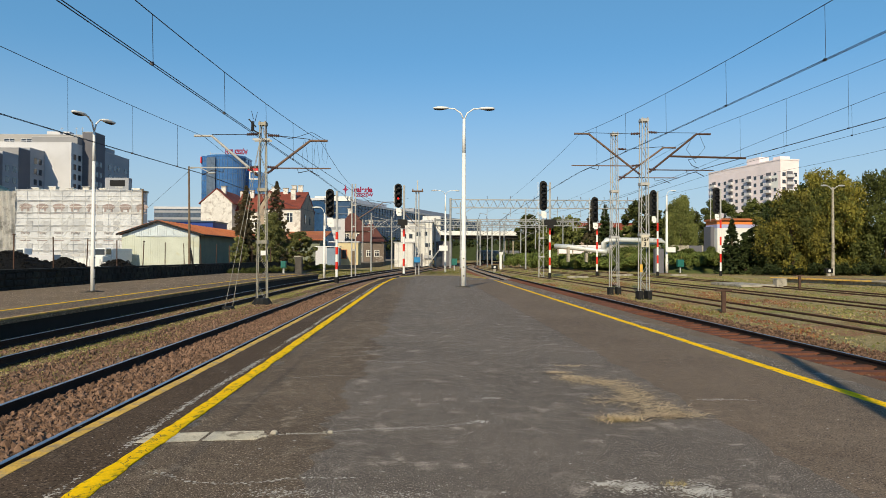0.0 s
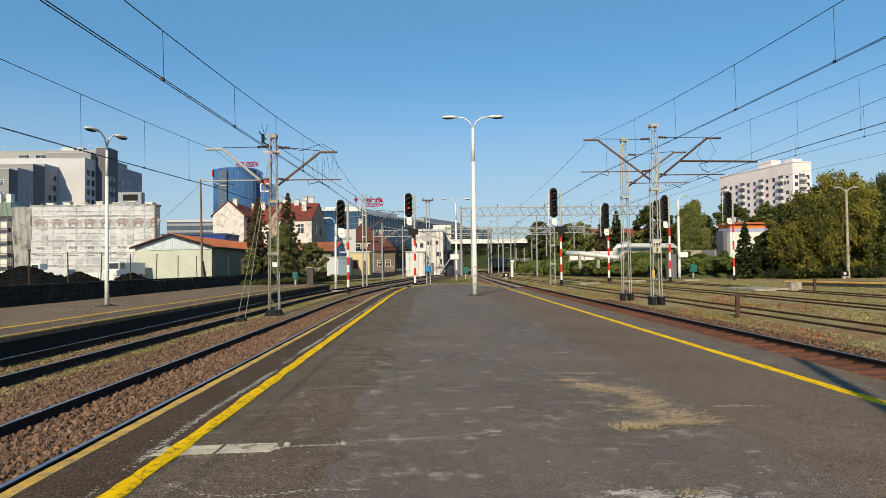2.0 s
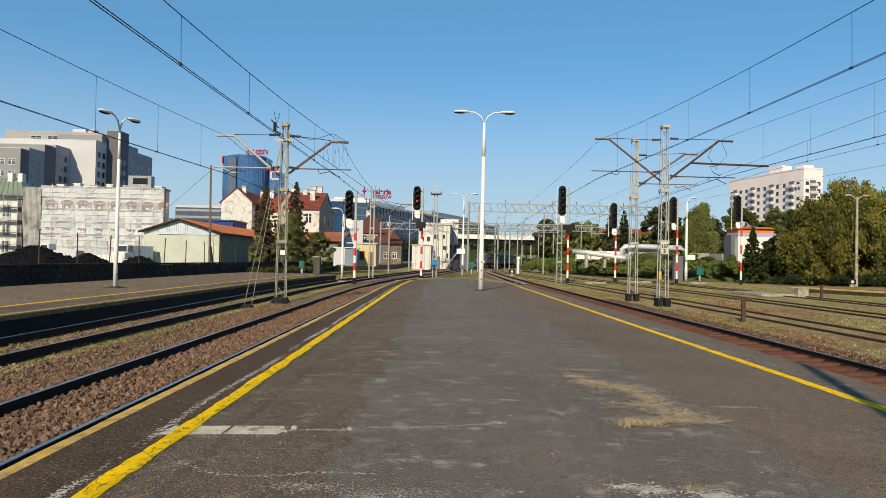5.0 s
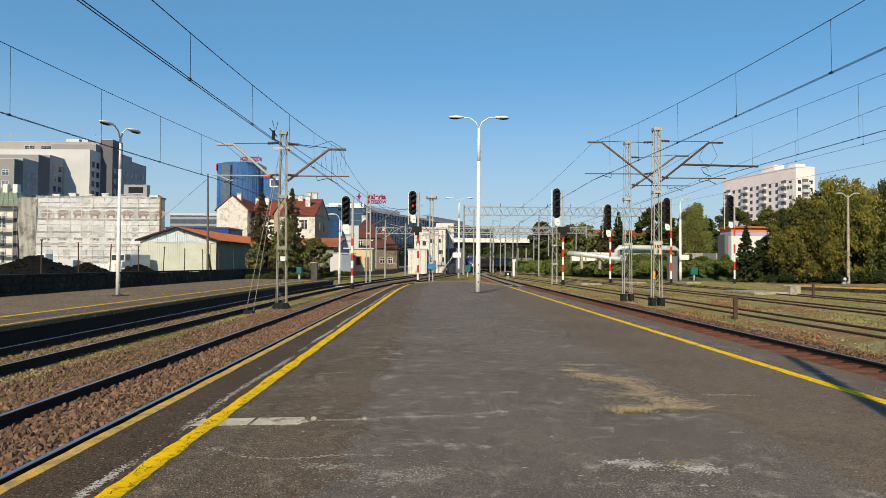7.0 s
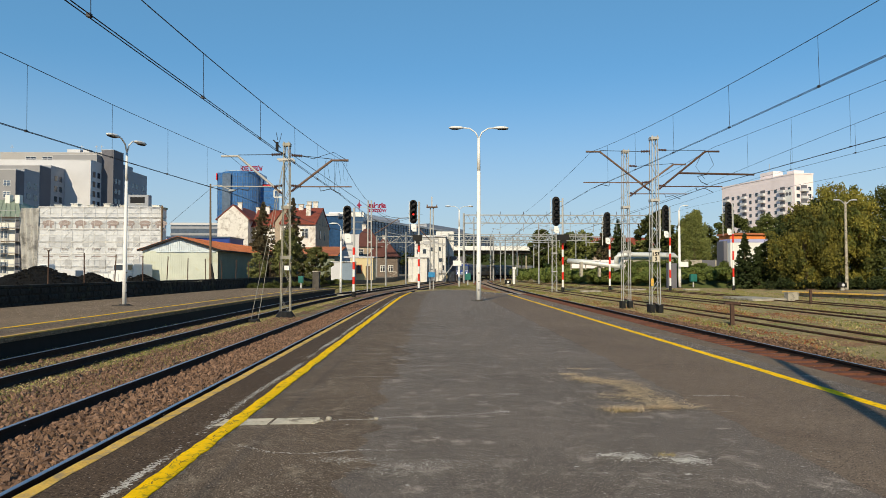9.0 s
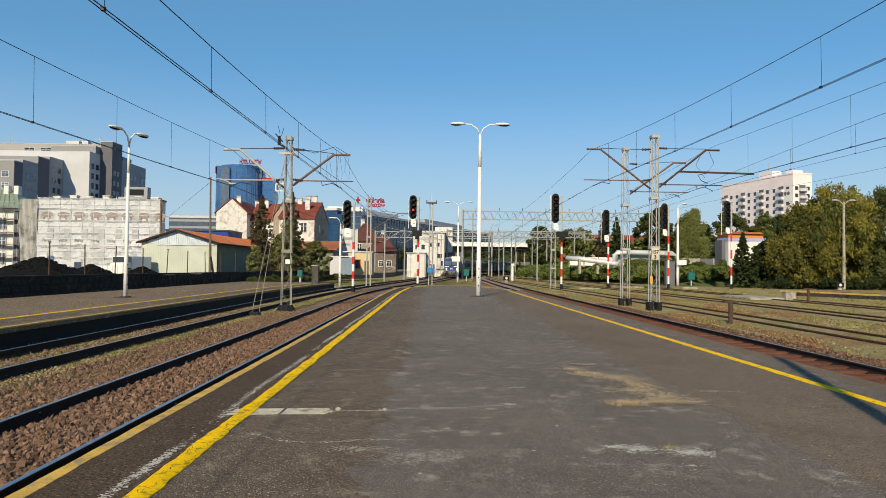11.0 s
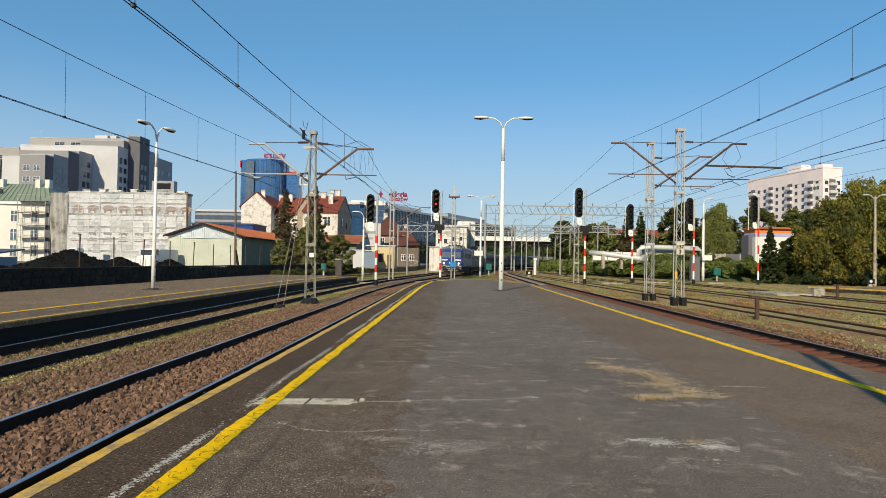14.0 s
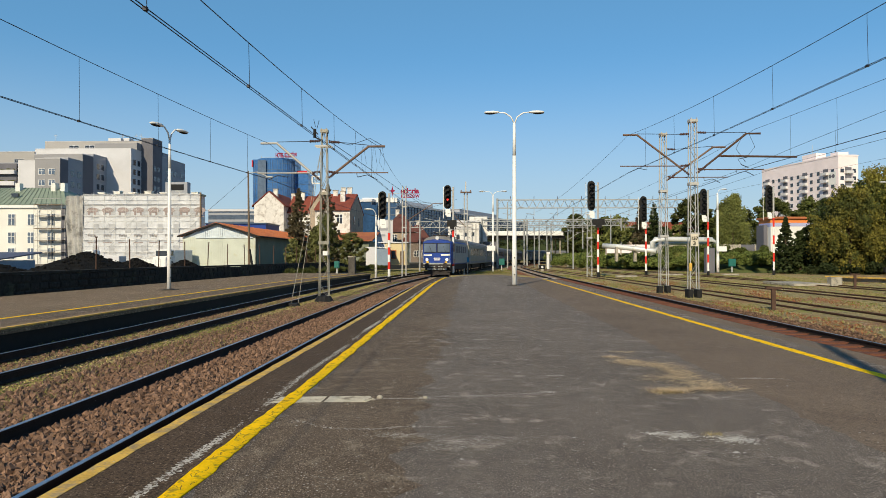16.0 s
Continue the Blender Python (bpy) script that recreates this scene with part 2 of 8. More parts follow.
# ---- building blocks of geometry ----
class Shape:
    """Collects vertices and faces for one mesh."""

    def __init__(self):
        self.v, self.f = [], []

    def quadbox(self, m, sx, sy, sz):
        n = len(self.v)
        for x in (-0.5, 0.5):
            for y in (-0.5, 0.5):
                for z in (-0.5, 0.5):
                    self.v.append(tuple(m @ Vector((x * sx, y * sy, z * sz))))
        self.f += [tuple(n + i for i in q) for q in ((0, 1, 3, 2), (4, 6, 7, 5), (0, 4, 5, 1), (2, 3, 7, 6), (0, 2, 6, 4), (1, 5, 7, 3))]
        return self

    def box(self, x0, x1, y0, y1, z0, z1):
        return self.quadbox(Matrix.Translation(((x0 + x1) / 2, (y0 + y1) / 2, (z0 + z1) / 2)), x1 - x0, y1 - y0, z1 - z0)

    def beam(self, a, b, w, h=None):
        a, b = Vector(a), Vector(b)
        d = b - a
        q = d.to_track_quat("Y", "Z").to_matrix().to_4x4()
        return self.quadbox(Matrix.Translation((a + b) / 2) @ q, w, d.length, h or w)

    def tube(self, pts, r, n=8, closed=True):
        pts = [Vector(p) for p in pts]
        rs = r if isinstance(r, (list, tuple)) else [r] * len(pts)
        base = len(self.v)
        for i, p in enumerate(pts):
            d = (pts[min(i + 1, len(pts) - 1)] - pts[max(i - 1, 0)]).normalized()
            up = Vector((0, 0, 1)) if abs(d.z) < 0.95 else Vector((0, 1, 0))
            s = d.cross(up).normalized()
            u = s.cross(d)
            for k in range(n):
                a = 2 * math.pi * k / n
                self.v.append(tuple(p + (s * math.cos(a) + u * math.sin(a)) * rs[i]))
        for i in range(len(pts) - 1):
            for k in range(n):
                a, b = base + i * n + k, base + i * n + (k + 1) % n
                self.f.append((a, b, b + n, a + n))
        if closed:
            self.f.append(tuple(base + k for k in range(n))[::-1])
            self.f.append(tuple(base + (len(pts) - 1) * n + k for k in range(n)))
        return self

    def prism(self, poly, z0, z1):
        n, k = len(self.v), len(poly)
        for z in (z0, z1):
            self.v += [(x, y, z) for x, y in poly]
        self.f.append(tuple(n + i for i in range(k))[::-1])
        self.f.append(tuple(n + k + i for i in range(k)))
        for i in range(k):
            j = (i + 1) % k
            self.f.append((n + i, n + j, n + k + j, n + k + i))
        return self

    def sweep(self, section, stations):
        """A section [(u, z)] carried along stations [(x, y, heading)]; u is to the right of the heading."""
        n, k = len(self.v), len(section)
        for x, y, h in stations:
            c, s = math.cos(h), math.sin(h)
            self.v += [(x + u * c, y - u * s, z) for u, z in section]
        for i in range(len(stations) - 1):
            for j in range(k):
                a, b = n + i * k + j, n + i * k + (j + 1) % k
                self.f.append((a, a + k, b + k, b))
        self.f.append(tuple(n + j for j in range(k)))
        self.f.append(tuple(n + (len(stations) - 1) * k + j for j in range(k))[::-1])
        return self

    def ball(self, c, rx, ry=None, rz=None, n=10, k=6):
        ry, rz = ry or rx, rz or rx
        base = len(self.v)
        c = Vector(c)
        self.v.append(tuple(c + Vector((0, 0, rz))))
        for i in range(1, k):
            t = math.pi * i / k
            for j in range(n):
                a = 2 * math.pi * j / n
                self.v.append(tuple(c + Vector((rx * math.sin(t) * math.cos(a), ry * math.sin(t) * math.sin(a), rz * math.cos(t)))))
        self.v.append(tuple(c - Vector((0, 0, rz))))
        last = len(self.v) - 1
        for j in range(n):
            self.f.append((base, base + 1 + j, base + 1 + (j + 1) % n))
            self.f.append((last, last - n + (j + 1) % n, last - n + j))
        for i in range(k - 2):
            for j in range(n):
                a, b = base + 1 + i * n + j, base + 1 + i * n + (j + 1) % n
                self.f.append((a, a + n, b + n, b))
        return self

    def face(self, *pts):
        n = len(self.v)
        self.v += [tuple(p) for p in pts]
        self.f.append(tuple(range(n, n + len(pts))))
        return self

    def mesh(self, name, mat, smooth=False):
        me = bpy.data.meshes.new(name)
        me.from_pydata(self.v, [], self.f)
        bm = bmesh.new()
        bm.from_mesh(me)
        if len(bm.faces) < 20000:
            bmesh.ops.recalc_face_normals(bm, faces=bm.faces)
        bm.to_mesh(me)
        bm.free()
        if smooth:
            me.polygons.foreach_set("use_smooth", [len(p.vertices) < 5 for p in me.polygons])
        me.materials.append(M[mat] if isinstance(mat, str) else mat)
        return me


def thing(name, label, category, at=(0, 0, 0), turn=0, group="", kind=""):
    ob = new(name)
    ob.empty_display_size = 0.2
    ob.matrix_basis = pose(*at, 0, 0, turn)
    return tagged(ob, label, category, group, kind)


def part(name, shape, mat, parent=None, label="", smooth=False, bevel=0.0):
    ob = new(name, shape.mesh(name, mat, smooth) if isinstance(shape, Shape) else shape)
    if parent:
        ob.parent = parent
    if bevel:
        mod = ob.modifiers.new("bevel", "BEVEL")
        mod.width, mod.segments, mod.limit_method = bevel, 2, "ANGLE"
    return tagged(ob, label)


def structure(name, shape, mat, label, category, smooth=False, kind="structure"):
    return tagged(part(name, shape, mat, None, "", smooth), label, category, "", kind)


# ---- the tracks' lines ----
RAIL = -0.35
GROUND = -0.62
BED = RAIL - 0.15


def line(x0, ramp0, ramp1, heading, bend_at, radius, start=-40, end=330, step=2.0):
    """Stations (x, y, heading) of a track: straight, a gentle swing, straight, then a bend to the right."""
    out, x, y, h = [], x0, start, 0.0
    while y < end and len(out) < 400:
        out.append((x, y, h))
        if y < ramp0:
            h = 0
        elif y < ramp1:
            h = heading * (y - ramp0) / (ramp1 - ramp0)
        elif y < bend_at:
            h = heading
        else:
            h = min(h + step / radius, 1.35)
        x += math.sin(h) * step
        y += math.cos(h) * step
        if h >= 1.3 and x > 260:
            break
    return out


LINES = {
    "one": line(-4.76, 34, 68, 0.112, 165, 260),
    "two": line(-8.76, 34, 68, 0.105, 160, 270),
    "three": line(7.68, 40, 90, 0.02, 110, 420),
    "four": line(13.7, 30, 80, -0.03, 110, 520),
    "five": line(20.0, 30, 80, -0.03, 105, 520),
    "six": line(26.2, 30, 80, -0.02, 100, 520),
}


def along(stations, s):
    """The station at arc length s from the first."""
    for a, b in zip(stations, stations[1:]):
        d = math.hypot(b[0] - a[0], b[1] - a[1])
        if s <= d:
            f = s / d
            return tuple(a[i] + (b[i] - a[i]) * f for i in range(3))
        s -= d
    return stations[-1]


def at_y(stations, y):
    for a, b in zip(stations, stations[1:]):
        if a[1] <= y <= b[1]:
            f = (y - a[1]) / (b[1] - a[1])
            return tuple(a[i] + (b[i] - a[i]) * f for i in range(3))
    return stations[-1]


def between(stations, y0, y1):
    return [at_y(stations, y0)] + [s for s in stations if y0 < s[1] < y1] + [at_y(stations, y1)]


# ---- ground ----
g = Shape()
g.face((-2500, -600, GROUND - 0.03), (2500, -600, GROUND - 0.03), (2500, 2500, GROUND - 0.03), (-2500, 2500, GROUND - 0.03))
structure("ground", g, "grass_ground", "mown grass and gravel ground between the railway tracks", "ground")

RAIL_SEC = [(-0.075, -0.17), (0.075, -0.17), (0.075, -0.155), (0.012, -0.13), (0.012, -0.04), (0.036, -0.03), (0.036, 0.0), (-0.036, 0.0), (-0.036, -0.03), (-0.012, -0.04), (-0.012, -0.13), (-0.075, -0.155)]
for name, st in LINES.items():
    near = name in ("one", "two", "three")
    top_of_bed = {"one": BED, "two": BED - 0.03}.get(name, RAIL - 0.19)
    bed = Shape().sweep([(-2.1, GROUND - 0.02), (-1.75, top_of_bed - 0.03), (0, top_of_bed), (1.6, top_of_bed - 0.02), (1.75, GROUND - 0.02)] if near else
                        [(-1.7, GROUND - 0.03), (-1.2, GROUND + 0.02), (1.2, GROUND + 0.02), (1.7, GROUND - 0.03)], st)
    structure("track_bed_" + name, bed, "ballast_rust" if name == "three" else "ballast" if near else "grass_ground", "rust-brown crushed stone ballast under the railway track" if near else "weed-grown ballast under an old siding track", "track bed")
    tr = tagged(new("track_" + name), "railway track of steel rails on concrete sleepers", "track", "", "structure")
    top = RAIL if near else GROUND + 0.1
    for side in (-0.753, 0.753):
        part("rail", Shape().sweep([(side + u, top + z) for u, z in RAIL_SEC], st), "rail_side" if near else "rail_rust", tr)
        part("rail_head", Shape().sweep([(side - 0.028, top + 0.001), (side + 0.028, top + 0.001), (side + 0.028, top + 0.004), (side - 0.028, top + 0.004)], st), "rail_top" if near else "rail_rust", tr)
    TOTAL = 330
    sl = Shape().box(-1.25, 1.25, -0.13, 0.13, top - 0.36, top - 0.12).mesh("sleeper", "sleeper_rust")
    y, k = 2.0, 0
    rest = Shape()
    if name != "three":
        y = 62.0 if near else 171.0
    while y < 170:
        x, yy, h = at_y(st, y)
        m = pose(x, yy, 0, 0, 0, -math.degrees(h))
        if y < 62 and name == "three":
            ob = new("sleeper", sl)
            ob.parent = tr
            ob.matrix_basis = m
        else:
            rest.quadbox(m @ Matrix.Translation((0, 0, top - 0.26)), 2.5, 0.26, 0.19)
        y += 0.6 if near else 0.75
    if rest.v:
        tagged(part("sleepers", rest, "sleeper", tr), "", "", "", "stuff")

# ---- platforms ----
END1 = 50.0
left_edge = [(x + 1.55 * math.cos(h), y) for x, y, h in between(LINES["one"], -30, END1)]
right_edge = [(x - 1.92 * math.cos(h), y) for x, y, h in between(LINES["three"], -30, END1 - 4)]


def shifted(edge, d):
    return [(x + d, y) for x, y in edge]


def strip(edge, d0, d1, z0, z1, jitter=0.0, step=0.5):
    """A flat strip between two offsets from an edge line, with an uneven outline."""
    s = Shape()
    ys = np.arange(edge[0][1], edge[-1][1], step)
    xs = np.interp(ys, [p[1] for p in edge], [p[0] for p in edge])
    a = [(x + d0 + jitter * (noise.noise((y * 1.7, d0, 0)) + 0.5 * noise.noise((y * 6, d0, 3))), y) for x, y in zip(xs, ys)]
    b = [(x + d1 + jitter * (noise.noise((y * 1.7, d1, 9)) + 0.5 * noise.noise((y * 6, d1, 5))), y) for x, y in zip(xs, ys)]
    for p, q in zip(a, b):
        s.v += [(*p, z1), (*q, z1), (*q, z0), (*p, z0)]
    for i in range(len(a) - 1):
        n = 4 * i
        s.f += [(n, n + 1, n + 5, n + 4), (n, n + 4, n + 7, n + 3), (n + 1, n + 2, n + 6, n + 5)]
    return s


L_IN, R_IN = shifted(left_edge, 0.42), shifted(right_edge, -0.42)
deck = Shape().prism(L_IN + [(0.3, END1 + 6), (2.5, END1 + 6)] + R_IN[::-1], GROUND, 0.0)
structure("platform_1", deck, "asphalt", "worn dark asphalt railway platform with cracks and stains", "platform")
structure("platform_edge_1", strip(left_edge, 0.0, 0.418, -0.16, 0.0), "asphalt_brown", "dark concrete edge of the platform", "platform edge")
structure("platform_edge_2", strip(right_edge, -0.418, 0.0, -0.16, 0.0), "asphalt_pale", "asphalted edge slabs of the platform", "platform edge")
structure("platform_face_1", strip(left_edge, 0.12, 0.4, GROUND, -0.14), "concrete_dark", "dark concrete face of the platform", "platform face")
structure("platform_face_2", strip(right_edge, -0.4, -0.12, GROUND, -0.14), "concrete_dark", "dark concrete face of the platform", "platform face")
structure("edge_line_1", strip(left_edge, 0.0, 0.118, -0.02, 0.004, 0.016, 0.1), "ochre", "faded ochre paint along the platform edge", "edge line")
structure("yellow_line_1", strip(left_edge, 0.755, 0.915, -0.01, 0.0085, 0.028, 0.06), "yellow", "bright yellow cracked safety line painted on asphalt", "safety line")
structure("yellow_line_2", strip(right_edge, -1.02, -0.86, -0.01, 0.004, 0.015, 0.15), "yellow", "bright yellow safety line painted on asphalt", "safety line")
structure("asphalt_seam", strip(left_edge, 0.405, 0.77, -0.01, 0.0025), "asphalt_brown", "dark brown asphalt seam beside the platform edge", "asphalt patch")
structure("asphalt_strip", strip(left_edge, 0.89, 2.24, -0.01, 0.003, 0.3, 0.1), "asphalt_worn", "browner older asphalt strip beside the yellow line", "asphalt patch")
structure("asphalt_patch", strip(right_edge, -3.02, -1.02, -0.01, 0.003, 0.13, 0.12), "asphalt_pale", "paler smoother asphalt strip beside the safety line", "asphalt patch")

rnd = random.Random(41)
gaps = Shape()
for i in range(150):
    y = 3.4 + 30 * rnd.random() ** 1.6
    x = float(np.interp(y, [p[1] for p in left_edge], [p[0] for p in left_edge])) + rnd.uniform(0.77, 0.9)
    a = rnd.uniform(-0.7, 0.7)
    for k in range(rnd.randint(2, 5)):
        l, w = rnd.uniform(0.025, 0.06), rnd.uniform(0.0015, 0.0045)
        dx, dy = math.sin(a) * l, math.cos(a) * l
        gaps.face((x - w, y, 0.0095), (x + w, y, 0.0095), (x + dx + w, y + dy, 0.0095), (x + dx - w, y + dy, 0.0095))
        x, y, a = x + dx, y + dy, a + rnd.uniform(-0.8, 0.8)
structure("line_cracks", gaps, "asphalt_brown", "fine dark cracks in the yellow safety line", "crack", kind="stuff")

edge2 = [(x - 1.64 * math.cos(h), y) for x, y, h in between(LINES["two"], -30, 62)]
deck2 = Shape().prism(shifted(edge2, -0.4)[::-1] + [(-19.0, -30), (-18.0, 62)], GROUND, 0.0)
structure("platform_2", deck2, "asphalt_warm", "neighbouring asphalt railway platform", "platform")
structure("platform_edge_3", strip(edge2, -0.398, 0.0, -0.14, 0.0), "asphalt_warm", "brown weathered edge slabs of the neighbouring platform", "platform edge")
# shade on this face is put into its near-black colour
structure("platform_face_3", strip(edge2, -0.38, -0.1, GROUND, -0.12), "black", "neighbouring platform's face, coloured near-black for its shade", "platform face")
structure("edge_line_3", strip(edge2, -0.13, 0.005, -0.03, 0.005, 0.012), "ochre", "pale worn paint along the neighbouring platform edge", "edge line")
structure("asphalt_seam_3", strip(edge2, -1.5, -0.41, -0.01, 0.003, 0.04), "asphalt_worn", "dark brown asphalt beside the neighbouring platform edge", "asphalt patch")
structure("yellow_line_3", strip(edge2, -1.66, -1.5, -0.01, 0.004, 0.02), "yellow", "yellow safety line on the neighbouring platform", "safety line")


# ---- more materials ----
def window_glass(name, tint, rough=0.08):
    return material(name, tint, rough, var=0.35, scale=0.35, fine=1.2, bump=0.04, dist=0.05, spec=0.9)


M["glass_dark"] = window_glass("glass_dark", (0.03, 0.035, 0.045))
M["glass_blue"] = window_glass("glass_blue", (0.035, 0.12, 0.32))
M["glass_mall"] = window_glass("glass_mall", (0.022, 0.06, 0.135), 0.2)
M["hotel_band"] = material("hotel_band", (0.055, 0.115, 0.22), 0.5, var=0.12, scale=0.5, fine=6, bump=0)
M["mall_band"] = material("mall_band", (0.09, 0.12, 0.17), 0.6, var=0.12, scale=0.5, fine=6, bump=0)
M["glass_grey"] = window_glass("glass_grey", (0.09, 0.12, 0.17))
M["render_pale"] = material("render_pale", (0.53, 0.535, 0.56), 0.85, var=0.1, scale=0.2, fine=6, bump=0.1)
M["render_grey"] = material("render_grey", (0.4, 0.4, 0.415), 0.85, var=0.12, scale=0.2, fine=6, bump=0.1)
M["render_dark"] = material("render_dark", (0.13, 0.13, 0.15), 0.85, var=0.15, scale=0.2, fine=6, bump=0.1)
M["render_mid"] = material("render_mid", (0.3, 0.315, 0.35), 0.85, var=0.12, scale=0.2, fine=6, bump=0.1)
M["render_cream"] = material("render_cream", (0.66, 0.66, 0.62), 0.85, var=0.1, scale=0.3, fine=8, bump=0.1)
M["render_pink"] = material("render_pink", (0.8, 0.71, 0.72), 0.85, var=0.1, scale=0.2, fine=6, bump=0.1)
M["render_old"] = material("render_old", (0.64, 0.615, 0.575), 0.9, var=0.2, scale=0.9, fine=7, bump=0.3, dist=0.05, second=(0.4, 0.365, 0.33), second_at=0.55, second_scale=0.8)
M["house_white"] = material("house_white", (0.64, 0.635, 0.61), 0.85, var=0.18, scale=0.5, fine=6, bump=0.15, second=(0.4, 0.385, 0.36), second_at=0.56, second_scale=0.5)
M["galv_mid"] = material("galv_mid", (0.31, 0.32, 0.32), 0.6, metal=0.1, var=0.2, scale=2, fine=20, bump=0)
M["wall_old"] = material("wall_old", (0.36, 0.29, 0.22), 0.9, var=0.3, scale=0.4, fine=4, bump=0.3, dist=0.05, second=(0.2, 0.17, 0.14), second_at=0.55, second_scale=0.4)
M["yellow_wall"] = material("yellow_wall", (0.56, 0.47, 0.28), 0.85, var=0.12, scale=0.5, fine=8)
M["net"] = material("net", (0.55, 0.565, 0.59), 0.85, var=0.14, scale=0.35, fine=2.2, bump=0.6, dist=0.15, second=(0.43, 0.445, 0.47), second_at=0.53, second_scale=0.3)
M["net_mark"] = material("net_mark", (0.3, 0.25, 0.24), 0.9, var=0.2, scale=0.5, fine=4, bump=0)
M["net_fold"] = material("net_fold", (0.36, 0.355, 0.34), 0.9, var=0.25, scale=0.9, fine=5, bump=0.6, dist=0.15, second=(0.2, 0.195, 0.185), second_at=0.55, second_scale=0.6)
M["net_shade"] = material("net_shade", (0.4, 0.41, 0.43), 0.85, var=0.2, scale=0.5, fine=3, bump=0)
M["net_text"] = material("net_text", (0.36, 0.33, 0.32), 0.9, var=0.2, scale=0.5, fine=4, bump=0)
M["net_grey"] = material("net_grey", (0.5, 0.49, 0.485), 0.9, var=0.2, scale=0.5, fine=4, bump=0)
M["roof_red"] = material("roof_red", (0.2, 0.052, 0.034), 0.8, var=0.3, scale=0.5, fine=6, bump=0.5, dist=0.06, island=0.15)
M["roof_rust"] = material("roof_rust", (0.4, 0.14, 0.06), 0.8, var=0.25, scale=0.4, fine=5, bump=0.5, dist=0.05, second=(0.3, 0.1, 0.05), second_at=0.55, second_scale=0.3)
M["roof_green"] = material("roof_green", (0.25, 0.3, 0.23), 0.6, metal=0.2, var=0.15, scale=0.6, fine=5)
M["roof_dark"] = material("roof_dark", (0.05, 0.05, 0.055), 0.8, var=0.2)
M["shed_wall"] = material("shed_wall", (0.49, 0.52, 0.45), 0.75, var=0.12, scale=0.6, fine=8, bump=0.15, second=(0.46, 0.46, 0.34), second_at=0.6, second_scale=0.8)
M["shed_gable"] = material("shed_gable", (0.5, 0.56, 0.6), 0.5, metal=0.3, var=0.18, scale=0.8, fine=8, second=(0.4, 0.4, 0.38), second_at=0.6, second_scale=0.9)
# dark version of the shed wall, with the shade in its colour
M["shed_shade"] = material("shed_shade", (0.17, 0.19, 0.14), 0.8, var=0.2, scale=0.6, fine=8)
M["coal"] = material("coal", (0.012, 0.012, 0.012), 0.95, var=0.5, scale=1.5, fine=9, bump=1.0, dist=0.12, spec=0.05)
M["wood_pole"] = material("wood_pole", (0.15, 0.11, 0.075), 0.85, var=0.3, scale=3, fine=40)
M["leaf_dark"] = material("leaf_dark", (0.03, 0.043, 0.012), 0.7, var=0.3, scale=0.4, fine=3, bump=0, island=0.55)
M["leaf_mid"] = material("leaf_mid", (0.07, 0.082, 0.02), 0.7, var=0.3, scale=0.4, fine=3, bump=0, island=0.55)
M["leaf_yellow"] = material("leaf_yellow", (0.17, 0.15, 0.024), 0.7, var=0.35, scale=0.35, fine=3, bump=0, island=0.5, second=(0.07, 0.082, 0.018), second_at=0.5, second_scale=0.3)
M["galv_dark"] = material("galv_dark", (0.27, 0.26, 0.22), 0.6, metal=0.3, var=0.25, scale=3, fine=40, bump=0.1, second=(0.2, 0.16, 0.12), second_at=0.58, second_scale=3)
M["taupe"] = material("taupe", (0.255, 0.255, 0.265), 0.85, var=0.1, scale=0.2, fine=6, bump=0.1)
M["taupe_light"] = material("taupe_light", (0.33, 0.32, 0.31), 0.85, var=0.1, scale=0.2, fine=6, bump=0.1)
M["plate_cream"] = material("plate_cream", (0.55, 0.5, 0.4), 0.6, var=0.2, scale=6, fine=30)
M["leaf_fir"] = material("leaf_fir", (0.085, 0.07, 0.038), 0.75, var=0.3, scale=0.5, fine=4, bump=0, island=0.5)
M["leaf_willow"] = material("leaf_willow", (0.15, 0.165, 0.045), 0.7, var=0.3, scale=0.4, fine=3, bump=0, island=0.5)
M["leaf_olive"] = material("leaf_olive", (0.12, 0.125, 0.042), 0.75, var=0.3, scale=0.6, fine=4, bump=0, island=0.55)
M["leaf_bank"] = material("leaf_bank", (0.105, 0.135, 0.032), 0.75, var=0.35, scale=0.5, fine=4, bump=0, island=0.5, second=(0.17, 0.16, 0.05), second_at=0.6, second_scale=0.35)
M["bank_green"] = material("bank_green", (0.1, 0.125, 0.035), 0.95, var=0.45, scale=0.6, fine=8, bump=1.0, dist=0.1, second=(0.16, 0.14, 0.06), second_at=0.57, second_scale=0.4)
M["bark"] = material("bark", (0.09, 0.065, 0.045), 0.9, var=0.4, scale=3, fine=20, bump=0.8, dist=0.05)
M["pipe"] = material("pipe", (0.62, 0.64, 0.62), 0.5, metal=0.3, var=0.15, scale=0.6, fine=6, second=(0.42, 0.4, 0.36), second_at=0.6, second_scale=0.8)
M["loco_blue"] = material("loco_blue", (0.012, 0.045, 0.24), 0.5, var=0.15, scale=1.5, fine=20, bump=0.05)
M["loco_grey"] = material("loco_grey", (0.26, 0.28, 0.28), 0.55, var=0.12, scale=1.5, fine=20, bump=0.05)
M["coach_grey"] = material("coach_grey", (0.22, 0.225, 0.19), 0.6, var=0.12, scale=0.7, fine=10, bump=0.05)
M["coach_dark"] = material("coach_dark", (0.04, 0.07, 0.13), 0.4, var=0.12, scale=0.7, fine=10, bump=0.05)
M["roof_train"] = material("roof_train", (0.17, 0.17, 0.17), 0.7, var=0.25, scale=1, fine=10)
M["under"] = material("under", (0.035, 0.03, 0.028), 0.8, var=0.4, scale=3, fine=20)
